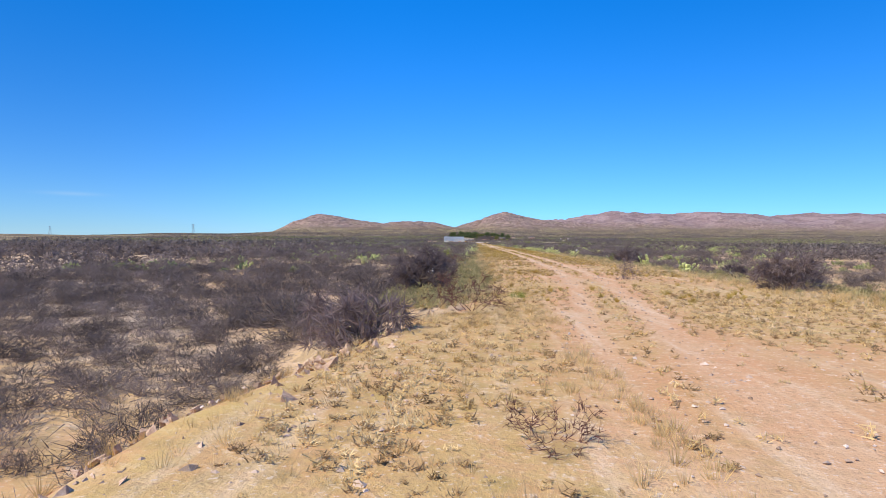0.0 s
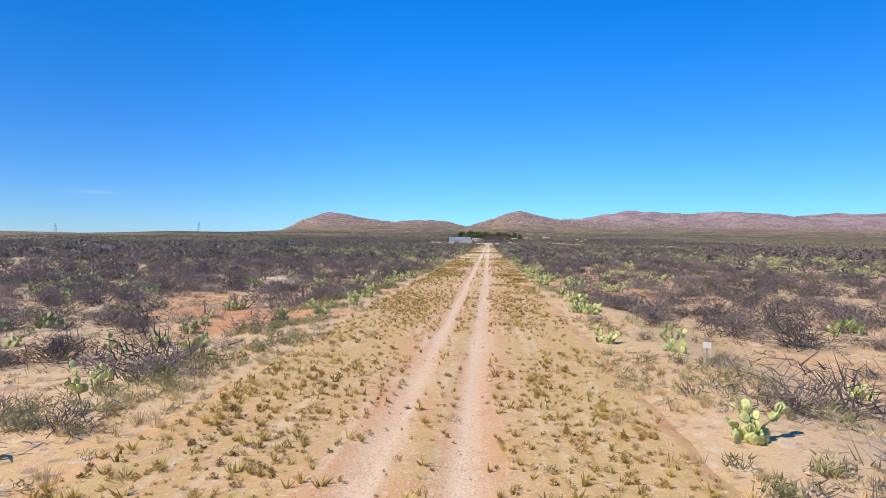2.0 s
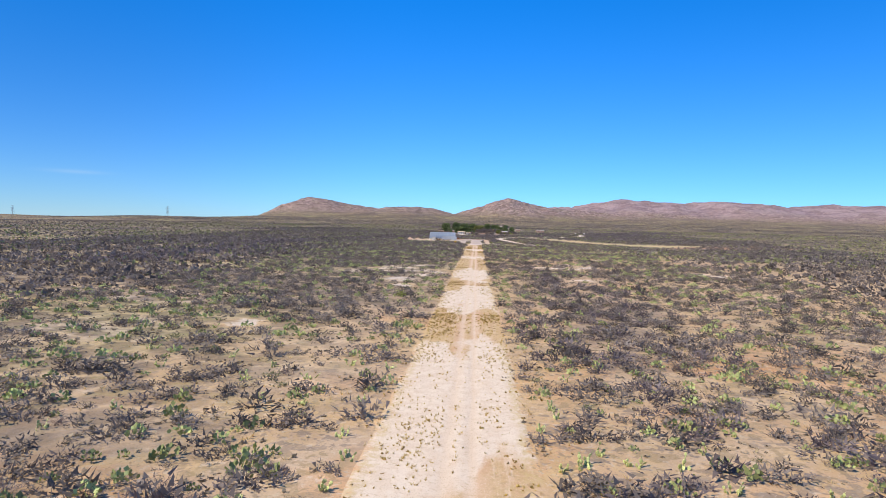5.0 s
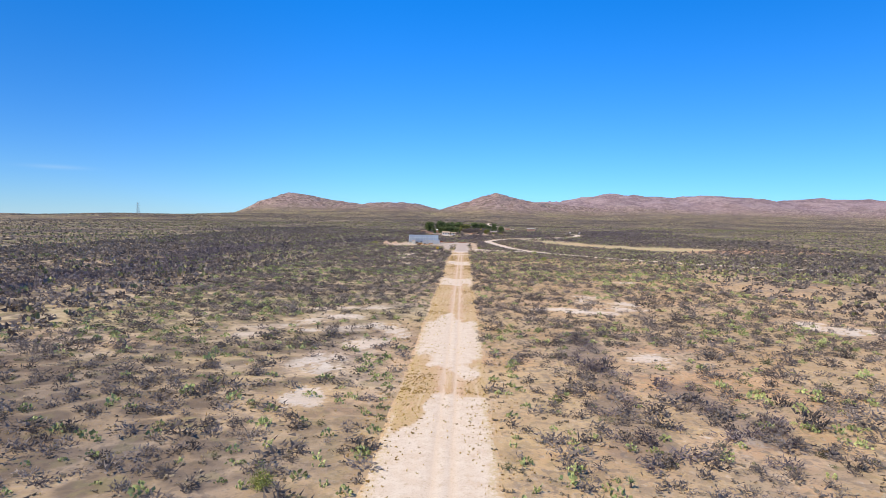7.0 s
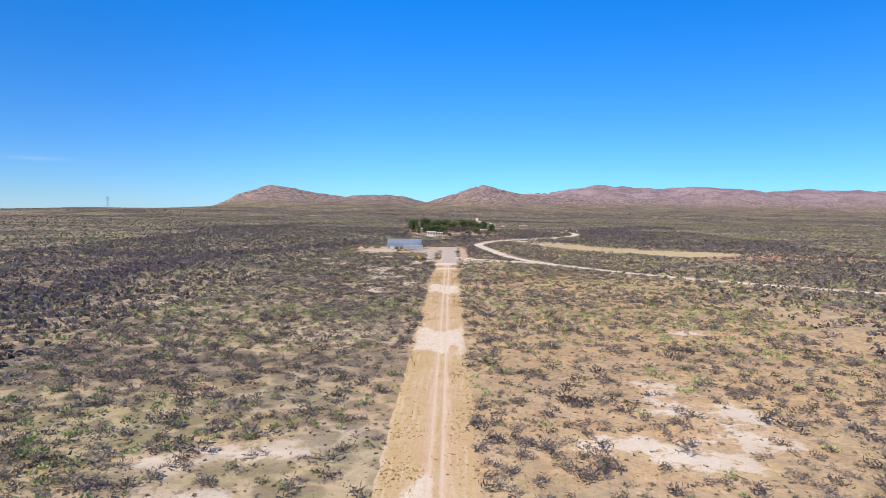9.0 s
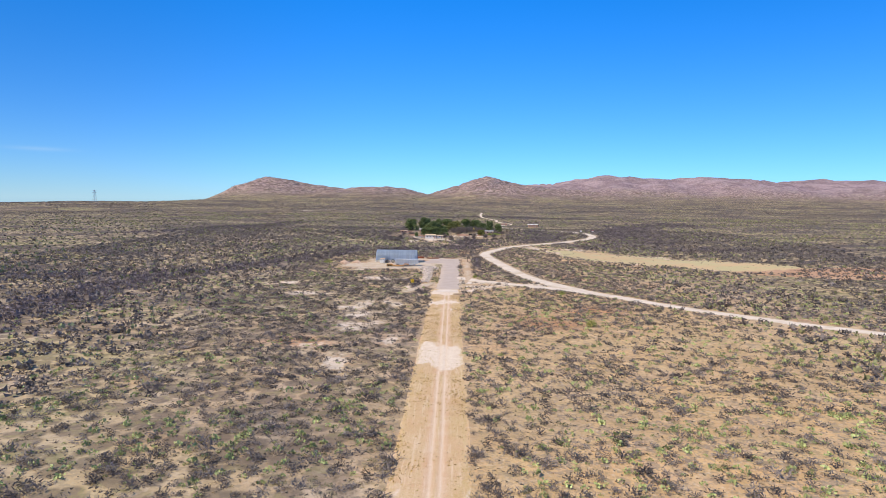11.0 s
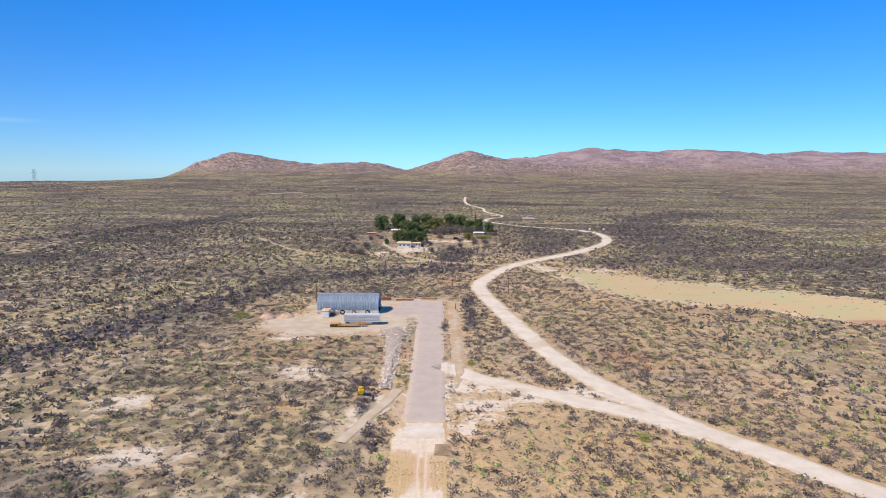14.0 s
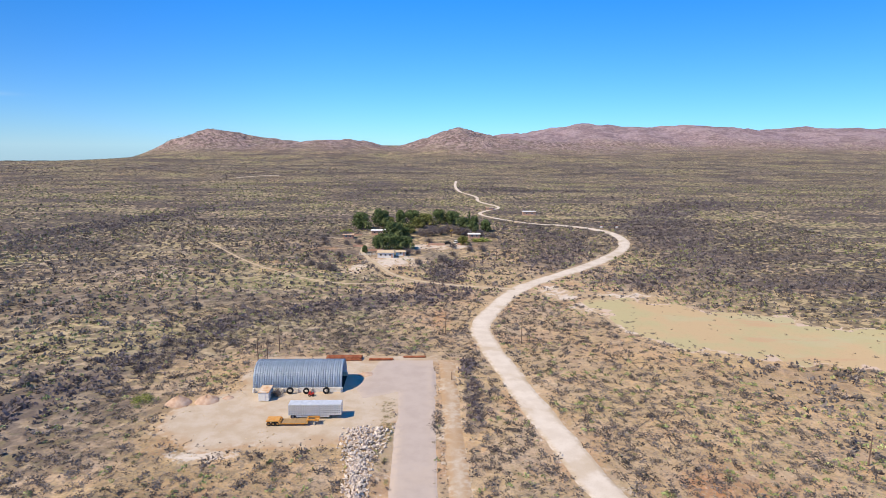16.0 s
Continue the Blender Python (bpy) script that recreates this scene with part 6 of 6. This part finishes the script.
def car(x, y, paint, label, turn=0.0):
    c = root("parked_car", x, y, label, "car", "parked cars", turn)
    part("body", box(4.4, 1.8, 0.7, 0, 0, 0.38, 0.15), paint, c)
    part("cabin", box(2.3, 1.6, 0.6, -0.2, 0, 1.075, 0.18), GLASS, c)
    part("roof", box(1.9, 1.5, 0.06, -0.2, 0, 1.66, 0.02), paint, c)
    for sx in (-1.4, 1.4):
        for sy in (-0.8, 0.8):
            part("wheel", tyre_shape(0.33, 0.2), RUBBER, c, at=Matrix.Translation((sx, sy, 0.33)))


car(18.5, 846, RUBBER, "dark car parked by the ranch trees", 0.2)
car(23.5, 848, WHITEPAINT, "white car parked under bare trees", 1.2)

# roadside boards by the far bend
for x, y in ((127, 905), (138, 905)):
    sg = root("road_board", x, y, "blank white board with red edge beside the road", "sign", "road boards")
    for k in (-0.6, 0.6):
        part("leg", rod((k, 0, -0.2), (k, 0, 1.6), 0.06), WOOD, sg)
    part("board", box(1.9, 0.08, 1.3, 0, -0.1, 1.0, 0.02), WHITEPAINT, sg)
    part("edge", box(2.0, 0.05, 0.25, 0, -0.12, 2.305, 0.01), REDPAINT, sg)


def pylon(x, y, h):
    ob = root("transmission_tower", x, y, "distant grey steel lattice transmission tower", "tower", "transmission towers")
    bm = bmesh.new()
    for sx in (-1, 1):
        for sy in (-1, 1):
            rod((sx * 3.2, sy * 3.2, -1), (sx * 1.2, sy * 1.2, h), 0.22, 0.16, 5, bm)
    part("legs", bm, STEEL, ob)
    bm = bmesh.new()
    n = 6
    for k in range(n):
        z0, z1 = h * k / n, h * (k + 1) / n
        w0, w1 = 3.2 - 2.0 * k / n, 3.2 - 2.0 * (k + 1) / n
        for sy in (-1, 1):
            rod((-w0, sy * w0, z0), (w1, sy * w1, z1), 0.12, seg=4, bm=bm)
            rod((w0, sy * w0, z0), (-w1, sy * w1, z1), 0.12, seg=4, bm=bm)
    part("bracing", bm, STEEL, ob)
    for z in (h * 0.78, h * 0.98):
        part("crossarm", box(13 if z < h * 0.9 else 10, 0.5, 0.5, 0, 0, z), STEEL, ob)


pylon(-835, 1700, 28)
pylon(-1290, 1720, 28)
hill_track = tagged(new("road", ribbon(((-266, 1380), (-250, 1398), (-238, 1412), (-212, 1420)), 2.6, GRAVEL, 0.4, 4)), "short pale stretch of dirt road on a rise", "dirt road", kind="structure")
KEEP_OUT += [(-8.5, 574 + 4 * k, 2.6) for k in range(14)] + [(-13.3, 570.5, 2.2), (-250, 1398, 22)]

# ---- scrub too thick to count ----
sr = np.random.default_rng(21)
SHRUB_FINE = [np.concatenate([twiggy(16, 20, sr, 0.85, 0.012), lobed(220, sr, 0.017, 0.34, 0.82, 7)]) for _ in range(6)]
SHRUB_NEAR = [np.concatenate([twiggy(7, 8, sr, 0.8, 0.016), lobed(235, sr, 0.0175, 0.27, 0.75, 9)]) for _ in range(9)]
SHRUB = [lobed(62, sr, 0.082, 0.28, 0.75, 7) for _ in range(9)]
SHRUB_MID = [lobed(31, sr, 0.15, 0.30, 0.75, 6) for _ in range(9)]
SHARD = [lobed(11, sr, 0.32, 0.42, 0.75, 4) for _ in range(9)]
TUFTY = [lobed(7, sr, 0.46, 0.55, 0.75, 3) for _ in range(9)]
SMALL_NEAR = [lobed(30, sr, 0.085, 0.42, 0.8, 3) for _ in range(7)]


def corridor(x, y):
    return np.abs(x - 8) < 62 + 0.03 * y


def shrub_sizes(n, lo, hi):
    """Mostly middling, with some large ones."""
    return sr.uniform(lo, hi, n) * (1 + 0.45 * (sr.uniform(0, 1, n) > 0.8))


def open_near(x, y):
    return (0.15 + 0.8 * growth(x, y)) * (1 - 0.5 * pale_at(x, y)) * (1 - 0.8 * redness(x, y)) * (off_strip(x, y) > 1.5 + 1.5 * (1 - smooth(y, 45, 75)))


p = scatter(5600, -42, 42, 20, 175, open_near, sr)
s = shrub_sizes(len(p), 0.65, 1.7) * (0.55 + 0.45 * smooth(off_strip(p[:, 0], p[:, 1]), 1.0, 3.0))
spread_out("near_shrubs", SHRUB_NEAR, p, s, s * sr.uniform(0.65, 1.0, len(p)), TWIG_NEAR, "dense grey leafless desert shrubs", "shrubs", sr)
p = scatter(10500, -130, 130, 25, 175, lambda x, y: open_near(x, y) * (np.abs(x) > 42), sr)
s = shrub_sizes(len(p), 1.0, 2.2)
spread_out("flat_shrubs", SHRUB, p, s, s * sr.uniform(0.65, 1.0, len(p)), TWIG_NEAR, "grey leafless shrubs on the low flats", "shrubs", sr)
p = scatter(11000, -42, 42, 3, 175, lambda x, y: (off_strip(x, y) > 0.8) * 0.75 * (1 - 0.6 * pale_at(x, y)), sr)
s = sr.uniform(0.18, 0.5, len(p))
spread_out("near_weeds", SMALL_NEAR, p, s, s * sr.uniform(0.6, 1.0, len(p)), WEED, "low grey-tan dead weeds among shrubs", "weeds", sr)
p = scatter(4300, -44, 34, 4, 58, lambda x, y: (off_strip(x, y) > 3.4 + 0.8 * (y > 14)) * (0.3 + 0.7 * (x < 0)), sr)
s = sr.uniform(0.5, 1.25, len(p))
spread_out("tall_shrubs", SHRUB_FINE, p, s, s * sr.uniform(0.6, 0.95, len(p)), TWIG_NEAR, "tall leafless brown shrubs below the strip", "shrubs", sr)


def scrub_chance(x, y):
    return np.clip(0.12 + 0.85 * growth(x, y), 0, 1) * (bare(x, y) > 0.6) * corridor(x, y) * (1 - 0.5 * pale_at(x, y))


def weed_chance(x, y):
    return (bare(x, y) > 0.3) * corridor(x, y) * (0.45 + 0.4 * fbm(x, y, 8, 3, 201)) * (1 - 0.7 * pale_at(x, y))


p = scatter(12500, -85, 105, 165, 430, scrub_chance, sr)
s = shrub_sizes(len(p), 0.75, 1.9)
spread_out("scrub", SHRUB, p, s, s * sr.uniform(0.6, 0.95, len(p)), TWIG, "grey-brown leafless scrub over the flats", "shrubs", sr)
p = scatter(40000, -85, 105, 165, 430, weed_chance, sr)
s = sr.uniform(0.22, 0.6, len(p))
spread_out("flat_weeds", TUFTY, p, s, s * sr.uniform(0.6, 1.0, len(p)), WEED, "low grey-tan weeds between shrubs", "weeds", sr)
p = scatter(21000, -85, 105, 430, 725, scrub_chance, sr)
s = shrub_sizes(len(p), 0.7, 1.75)
spread_out("upland_scrub", SHRUB_MID, p, s, s * sr.uniform(0.6, 0.95, len(p)), TWIG, "thick grey-brown scrub round the barn", "shrubs", sr)
p = scatter(42000, -85, 105, 430, 725, weed_chance, sr)
s = sr.uniform(0.25, 0.65, len(p))
spread_out("upland_weeds", [lobed(5, sr, 0.55, 0.65, 0.75, 2) for _ in range(7)], p, s, s * sr.uniform(0.6, 1.0, len(p)), WEED, "low grey-tan weeds over the upland", "weeds", sr)
def thicket(x, y):
    return washes(x, y) ** 1.5 * (bare(x, y) > 1.2)


p = np.concatenate([scatter(3400, -60, 60, 85, 310, thicket, sr), scatter(2500, -30, 30, 540, 670, thicket, sr)])
s = shrub_sizes(len(p), 0.9, 1.9)
spread_out("wash_thicket", SHRUB, p, s, s * sr.uniform(0.65, 1.0, len(p)), MESQ, "thick purple-grey leafless mesquite along a wash", "shrubs", sr)
p = np.concatenate([scatter(26000, -210, 60, 310, 800, thicket, sr), scatter(30000, -280, 300, 740, 1210, lambda x, y: thicket(x, y) * houses_clear(x, y), sr)])
s = shrub_sizes(len(p), 1.2, 2.4)
spread_out("far_thicket", SHARD, p, s, s * sr.uniform(0.65, 1.0, len(p)), MESQ, "dark belts of leafless mesquite along far washes", "shrubs", sr)
p = scatter(5000, -85, 105, 120, 725, lambda x, y: scrub_chance(x, y) * 0.6, sr)
s = shrub_sizes(len(p), 0.4, 1.1)
spread_out("olive_shrubs", SHRUB, p, s, s * sr.uniform(0.6, 0.9, len(p)), SAGE, "dark olive leafy shrubs among grey scrub", "shrubs", sr)
p = scatter(64000, -230, 270, 150, 950, lambda x, y: np.clip(0.15 + growth(x, y), 0, 1) * (bare(x, y) > 1.0) * (~corridor(x, y) | (y > 725)) * houses_clear(x, y) * (1 - 0.8 * pale_at(x, y)), sr)
s = shrub_sizes(len(p), 1.0, 2.2)
spread_out("open_scrub", SHARD, p, s, s * sr.uniform(0.6, 0.95, len(p)), TWIG, "grey scrub on open desert", "shrubs", sr)
p = scatter(56000, -750, 850, 200, 1500, lambda x, y: np.clip(0.15 + growth(x, y), 0, 1) * (bare(x, y) > 1.5) * houses_clear(x, y) * ((np.abs(x - 20) > 235) | (y > 940)), sr)
s = sr.uniform(1.0, 2.2, len(p))
spread_out("far_scrub", [lobed(5, sr, 0.75, 0.8, 0.7, 2) for _ in range(7)], p, s, s * sr.uniform(0.5, 0.85, len(p)), TWIG, "distant grey scrub", "shrubs", sr)
p = scatter(420, 62, 220, 652, 732, lambda x, y: 0.35 * (to_poly(x, y, POND_POLY) < -1), sr)
s = sr.uniform(0.4, 1.2, len(p))
spread_out("pond_shrubs", SHRUB, p, s, s * 0.8, WEED, "scattered shrubs on the dry pond floor", "shrubs", sr)
p = scatter(34000, -1300, 1600, 1450, 2300, lambda x, y: np.clip(0.1 + growth(x, y), 0, 1) * (1 - 0.6 * smooth(y, 1500, 2300)) * (np.abs(x) < 0.78 * (y - 200)), sr)
s = sr.uniform(1.4, 3.0, len(p))
spread_out("distant_scrub", [leafy(5, sr, 0.6, 1.0)[:4] for _ in range(5)], p, s, s * 0.55, TWIG, "scrub dotting the plain below the hills", "shrubs", sr)
p = scatter(1900, -62, 58, 795, 905, lambda x, y: 0.6 * ~houses_clear(x, y) * (to_line(x, y, HOUSE_ROAD) > 2.5) * (1 - 0.8 * pale_at(x, y)) * (np.hypot(x + 13, y - 811) > 9), sr)
s = sr.uniform(0.6, 1.6, len(p))
spread_out("ranch_scrub", SHRUB_MID, p, s, s * 0.8, TWIG, "grey shrubs round the ranch yard", "shrubs", sr)
CACT = [pads_far(26, sr, 0.115) for _ in range(6)]


def cactus_chance(x, y):
    return np.clip(smooth(fbm(x, y, 18, 3, 111), 0.40, 0.60) + 0.12 + 0.3 * (x > 8) * (y > 420) * (y < 570), 0, 1) * (bare(x, y) > 1) * houses_clear(x, y) * (1 - 0.9 * pale_at(x, y))


p = np.concatenate([scatter(5200, -70, 80, 130, 430, cactus_chance, sr), scatter(900, -45, 45, 50, 140, lambda x, y: cactus_chance(x, y) * (off_strip(x, y) > 14), sr)])
s = sr.uniform(0.5, 1.35, len(p))
spread_out("prickly_pear_patches", CACT, p, s, s * sr.uniform(0.7, 1.0, len(p)), PAD_FAR, "yellow-green prickly pear clumps", "cacti", sr)
p = scatter(12500, -120, 150, 400, 830, cactus_chance, sr)
s = sr.uniform(0.5, 1.35, len(p))
spread_out("upland_cacti", [pads_far(14, sr, 0.15) for _ in range(5)], p, s, s * sr.uniform(0.7, 1.0, len(p)), PAD_FAR, "pale green prickly pear clumps in scrub", "cacti", sr)
p = scatter(24000, -500, 600, 300, 1300, lambda x, y: (~corridor(x, y) | (y > 725)) * smooth(fbm(x, y, 40, 3, 113), 0.42, 0.60) * (bare(x, y) > 1) * houses_clear(x, y), sr)
s = sr.uniform(0.9, 1.7, len(p))
spread_out("far_green_growth", [pads_far(4, sr, 0.3) for _ in range(4)], p, s, s, FAR_GREEN, "distant yellow-green cacti and low growth", "cacti", sr)
FORBS = [tufted(7, sr, 0.9, 0.18) for _ in range(4)]
p = scatter(14000, -90, 100, 150, 620, lambda x, y: (bare(x, y) > 0.3) * np.exp(-np.abs(x) / 60) * 0.9 * houses_clear(x, y), sr)
s = sr.uniform(0.16, 0.40, len(p))
spread_out("dry_forbs", FORBS, p, s, s * sr.uniform(0.7, 1.1, len(p)), GRASS, "small dry grass clumps between shrubs", "grass", sr)
p = scatter(6500, -30, 30, 30, 160, lambda x, y: (off_strip(x, y) > 0.3) * 0.9, sr)
s = sr.uniform(0.10, 0.28, len(p))
spread_out("near_dry_grass", [tufted(15, sr, 1.1, 0.07) for _ in range(4)], p, s, s * sr.uniform(0.6, 1.0, len(p)), GRASS, "small dry grass tufts among shrubs", "grass", sr)

# grass along the strip's edges and on it
TUFTS = [tufted(24, sr, 0.95, 0.06) for _ in range(5)]


def weedy_verge(x, y):
    d = off_strip(x, y)
    return np.where((d > -0.6) & (d < 6.0), np.exp(-((d - 2.4) / 2.2) ** 2), 0) * (0.4 + 0.6 * fbm(x, y, 5, 2, 121))


def verge(x, y):
    d = off_strip(x, y)
    return np.where((d > -1.4) & (d < 5.0), np.exp(-((d - 1.3) / 1.9) ** 2), 0) * (0.35 + 0.65 * fbm(x, y, 5, 2, 121))


p = np.concatenate([scatter(13000, -11, 11, 14, 75, verge, sr), scatter(5000, -10, 10, 75, 150, verge, sr), scatter(9000, -12, 12, 150, 545, verge, sr)])
s = sr.uniform(0.10, 0.27, len(p))
spread_out("verge_grass", TUFTS, p, s, s * sr.uniform(0.9, 1.5, len(p)), GRASS, "pale dry bunch grass along the strip", "grass", sr)
STRAW = [tufted(34, sr, 1.1, 0.03) for _ in range(5)]
p = np.concatenate([scatter(5200, -8.5, -3.4, -1, 19, lambda x, y: (0.2 + 0.8 * smooth(fbm(x, y, 2.5, 2, 131), 0.38, 0.58)) * (off_strip(x, y) < 0.7), sr), scatter(2500, 3, 9, 8, 26, verge, sr)])
s = sr.uniform(0.07, 0.19, len(p))
spread_out("straw_grass", STRAW, p, s, s * sr.uniform(0.8, 1.3, len(p)), GRASS, "straw-yellow bunch grass on the strip's bank", "grass", sr, 0.0)


def on_strip(x, y):
    mid = np.interp(y, (0, 10, 22, 33, 53, 86), (-3.5, -2.5, -0.7, 0.2, 0.65, 0.85))
    off = np.abs(np.abs(x - mid) - 0.68) > 0.28
    return (off_strip(x, y) < 0.4) * off * (0.15 + 0.85 * smooth(fbm(x, y, 6, 3, 77), 0.40, 0.62)) * (0.55 + 0.45 * smooth(np.abs(x - mid), 0.7, 2.5))


p = np.concatenate([scatter(14500, -12, 12, 14, 150, weedy_verge, sr), scatter(900, -6.5, 6.2, 22, 130, on_strip, sr), scatter(900, -8.6, -4.4, 15, 36, lambda x, y: 0.75 + 0 * x, sr), scatter(700, -9, -5, 36, 110, lambda x, y: 0.8 + 0 * x, sr)])
s = sr.uniform(0.18, 0.62, len(p)) * (0.5 + 0.45 * smooth(off_strip(p[:, 0], p[:, 1]), -0.5, 1.5))
spread_out("verge_forbs", [lobed(56, sr, 0.055, 0.36, 0.85, 3) for _ in range(6)], p, s, s * sr.uniform(0.7, 1.2, len(p)), FORB, "grey-green low weeds along the strip", "weeds", sr)


p = np.concatenate([scatter(7000, -7.0, 6.2, 0, 130, on_strip, sr), scatter(6000, -7.0, 6.2, 0, 55, on_strip, sr)])
s = sr.uniform(0.06, 0.17, len(p))
spread_out("brown_tufts", [lobed(22, sr, 0.10, 0.55, 0.9, 2) for _ in range(5)], p, s, s * sr.uniform(0.5, 0.9, len(p)), BROWN_TUFT, "small brown dead tufts on the dirt strip", "grass", sr, -0.045)
p = np.concatenate([scatter(7000, -7.0, 6.2, 0, 130, on_strip, sr), scatter(11000, -7.0, 6.2, 0, 60, on_strip, sr)])
s = sr.uniform(0.06, 0.17, len(p))
spread_out("strip_tufts", [lobed(16, sr, 0.11, 0.6, 0.9, 2) for _ in range(5)], p, s, s * sr.uniform(0.6, 1.1, len(p)), GRASS, "small dry tufts on the dirt strip", "grass", sr, -0.045)
p = scatter(2400, -7.0, 6.2, 15, 130, on_strip, sr)
s = sr.uniform(0.07, 0.20, len(p))
spread_out("golden_tufts", [tufted(60, sr, 0.95, 0.05) for _ in range(4)], p, s, s * sr.uniform(0.8, 1.1, len(p)), TUFT, "round golden grass tufts on the strip", "grass", sr, -0.045)
p = np.concatenate([scatter(9000, -6, 6.5, 120, 545, on_strip, sr), scatter(9000, -6, 6.5, 60, 240, on_strip, sr)])
s = sr.uniform(0.10, 0.24, len(p))
spread_out("strip_tufts_far", [tufted(7, sr, 0.9, 0.2) for _ in range(4)], p, s, s * 0.8, TUFT, "yellow grass tufts on the strip", "grass", sr, -0.045)

BUNCH = mat("brown_gold_bunch_grass", [(0.25, 0.155, 0.05), (0.38, 0.25, 0.075), (0.52, 0.37, 0.12)], 0.5, 0.9, 0, 9, tone=0.35, thin=0.3)


def bunches(x, y):
    white = sum(((y > a - 4) & (y < b + 4)) * 0.92 for a, b in WHITE)
    return on_strip(x, y) * np.clip(0.35 + 0.65 * smooth(np.abs(x - 0.9), 1.2, 2.4), 0, 1) * (1 - white)


p = scatter(9000, -6, 6.5, 24, 100, bunches, sr)
s = sr.uniform(0.06, 0.17, len(p))
spread_out("bunch_grass", [lobed(30, sr, 0.12, 0.6, 0.9, 2) for _ in range(6)], p, s, s * sr.uniform(0.7, 1.1, len(p)), BUNCH, "small brown-gold bunch grass beside the ruts", "grass", sr, -0.045)
p = np.concatenate([scatter(33000, -6, 6.5, 100, 290, bunches, sr), scatter(22000, -6, 6.5, 290, 545, bunches, sr), scatter(3600, -9, 9, 100, 300, verge, sr)])
s = sr.uniform(0.07, 0.19, len(p))
spread_out("far_bunch_grass", [lobed(6, sr, 0.65, 0.9, 0.9, 2) for _ in range(6)], p, s, s * sr.uniform(0.7, 1.1, len(p)), BUNCH, "small brown-gold bunch grass on the strip", "grass", sr, -0.045)

p = scatter(420, 6.6, 8.0, 572, 662, lambda x, y: 0.6 + 0 * x, sr, False)
s = sr.uniform(0.2, 0.5, len(p))
spread_out("lane_weeds", SHRUB, p, s, s * 0.8, TWIG, "weeds between asphalt and dirt lane", "weeds", sr)
p = scatter(300, -5.6, -3.0, 574, 642, lambda x, y: smooth(fbm(x, y, 6, 2, 141), 0.35, 0.55), sr, False)
s = sr.uniform(0.3, 1.0, len(p))
spread_out("edge_weeds", SHRUB, p, s, s * 0.7, FORB, "olive weeds along the asphalt edge", "weeds", sr)
p = scatter(160, -7, -2.6, 574, 640, lambda x, y: 0.3 * (x > -5), sr, False)
s = sr.uniform(0.5, 1.2, len(p))
spread_out("edge_shrubs", SHRUB, p, s, s * 0.8, TWIG, "grey shrubs along the asphalt edge", "shrubs", sr)

p = scatter(700, -52, -4, 618, 668, lambda x, y: (to_poly(x, y, YARD_POLY) < -0.5) * smooth(fbm(x, y, 7, 3, 161), 0.42, 0.6) * ((x < -39) | (y < 640) | (y > 656)) * (np.hypot((x + 24) / 16, (y - 634) / 7) > 1), sr, False)
s = sr.uniform(0.15, 0.5, len(p))
spread_out("yard_grass", FORBS, p, s, s * 0.8, GRASS, "dry grass tufts on the trampled yard", "grass", sr)
p = scatter(3000, -60, 2, 610, 676, lambda x, y: (np.abs(to_poly(x, y, YARD_POLY) + 1.2) < 2.2) * (x < -6) * 0.8, sr, False)
s = sr.uniform(0.15, 0.6, len(p))
spread_out("yard_edge_weeds", TUFTY, p, s, s * 0.8, TWIG, "dead weeds round the edge of the yard", "weeds", sr)
p = scatter(2600, 60, 230, 645, 740, lambda x, y: (np.abs(to_poly(x, y, POND_POLY) + 1) < 5) * 0.7, sr, False)
s = sr.uniform(0.3, 1.2, len(p))
spread_out("pond_edge_shrubs", SHARD, p, s, s * 0.8, TWIG, "grey shrubs round the dry pond", "shrubs", sr)
# loose stones
def chip(r):
    """A rough six-sided stone."""
    v = unit(np.array([(1, 0, 0), (-1, 0, 0), (0, 1, 0), (0, -1, 0), (0, 0, 1), (0, 0, -0.6)]) + r.normal(size=(6, 3)) * 0.25) * r.uniform(0.7, 1.1, (6, 1))
    f = [(0, 2, 4), (2, 1, 4), (1, 3, 4), (3, 0, 4), (2, 0, 5), (1, 2, 5), (3, 1, 5), (0, 3, 5)]
    return v[np.array(f)]


p = scatter(14000, -8, 8, 0, 90, lambda x, y: (off_strip(x, y) < 2.0) * np.exp(-y / 45.0), sr)
s = sr.uniform(0.012, 0.045, len(p)) * (1 + 1.2 * (sr.uniform(0, 1, len(p)) > 0.96))
spread_out("loose_pebbles", [chip(sr) for _ in range(6)], p, s, s * 0.7, PEBBLE, "loose pinkish pebbles on the dirt", "pebbles", sr, -0.045)

# rocks down the bank at the start of the strip
bank = tagged(new("rock_bank"), "broken pinkish rocks tipped down the strip's bank", "rocks", "")
rock_meshes = []
for k in range(6):
    c = chip(np.random.default_rng(300 + k))
    rock_meshes.append(mesh_from("rock", c.reshape(-1, 3), np.arange(24).reshape(-1, 3), STONE))
for k in range(420):
    y = float(rng.uniform(-2, 13))
    edge = float(strip_mid(y) - strip_half(y))
    x = edge + float(rng.normal(0.05, 0.45))
    if y > 9 and rng.uniform() < 0.5:
        continue
    sz = float(rng.uniform(0.03, 0.09)) * (1.6 if k % 17 == 0 else 1)
    ob = new("rock", rock_meshes[k % 6])
    ob.matrix_world = Matrix.LocRotScale((x, y, height(x, y) + sz * 0.2), Euler(rng.uniform(0, 6.28, 3)), (sz * 1.3, sz, sz * 0.9))
    ob.parent = bank
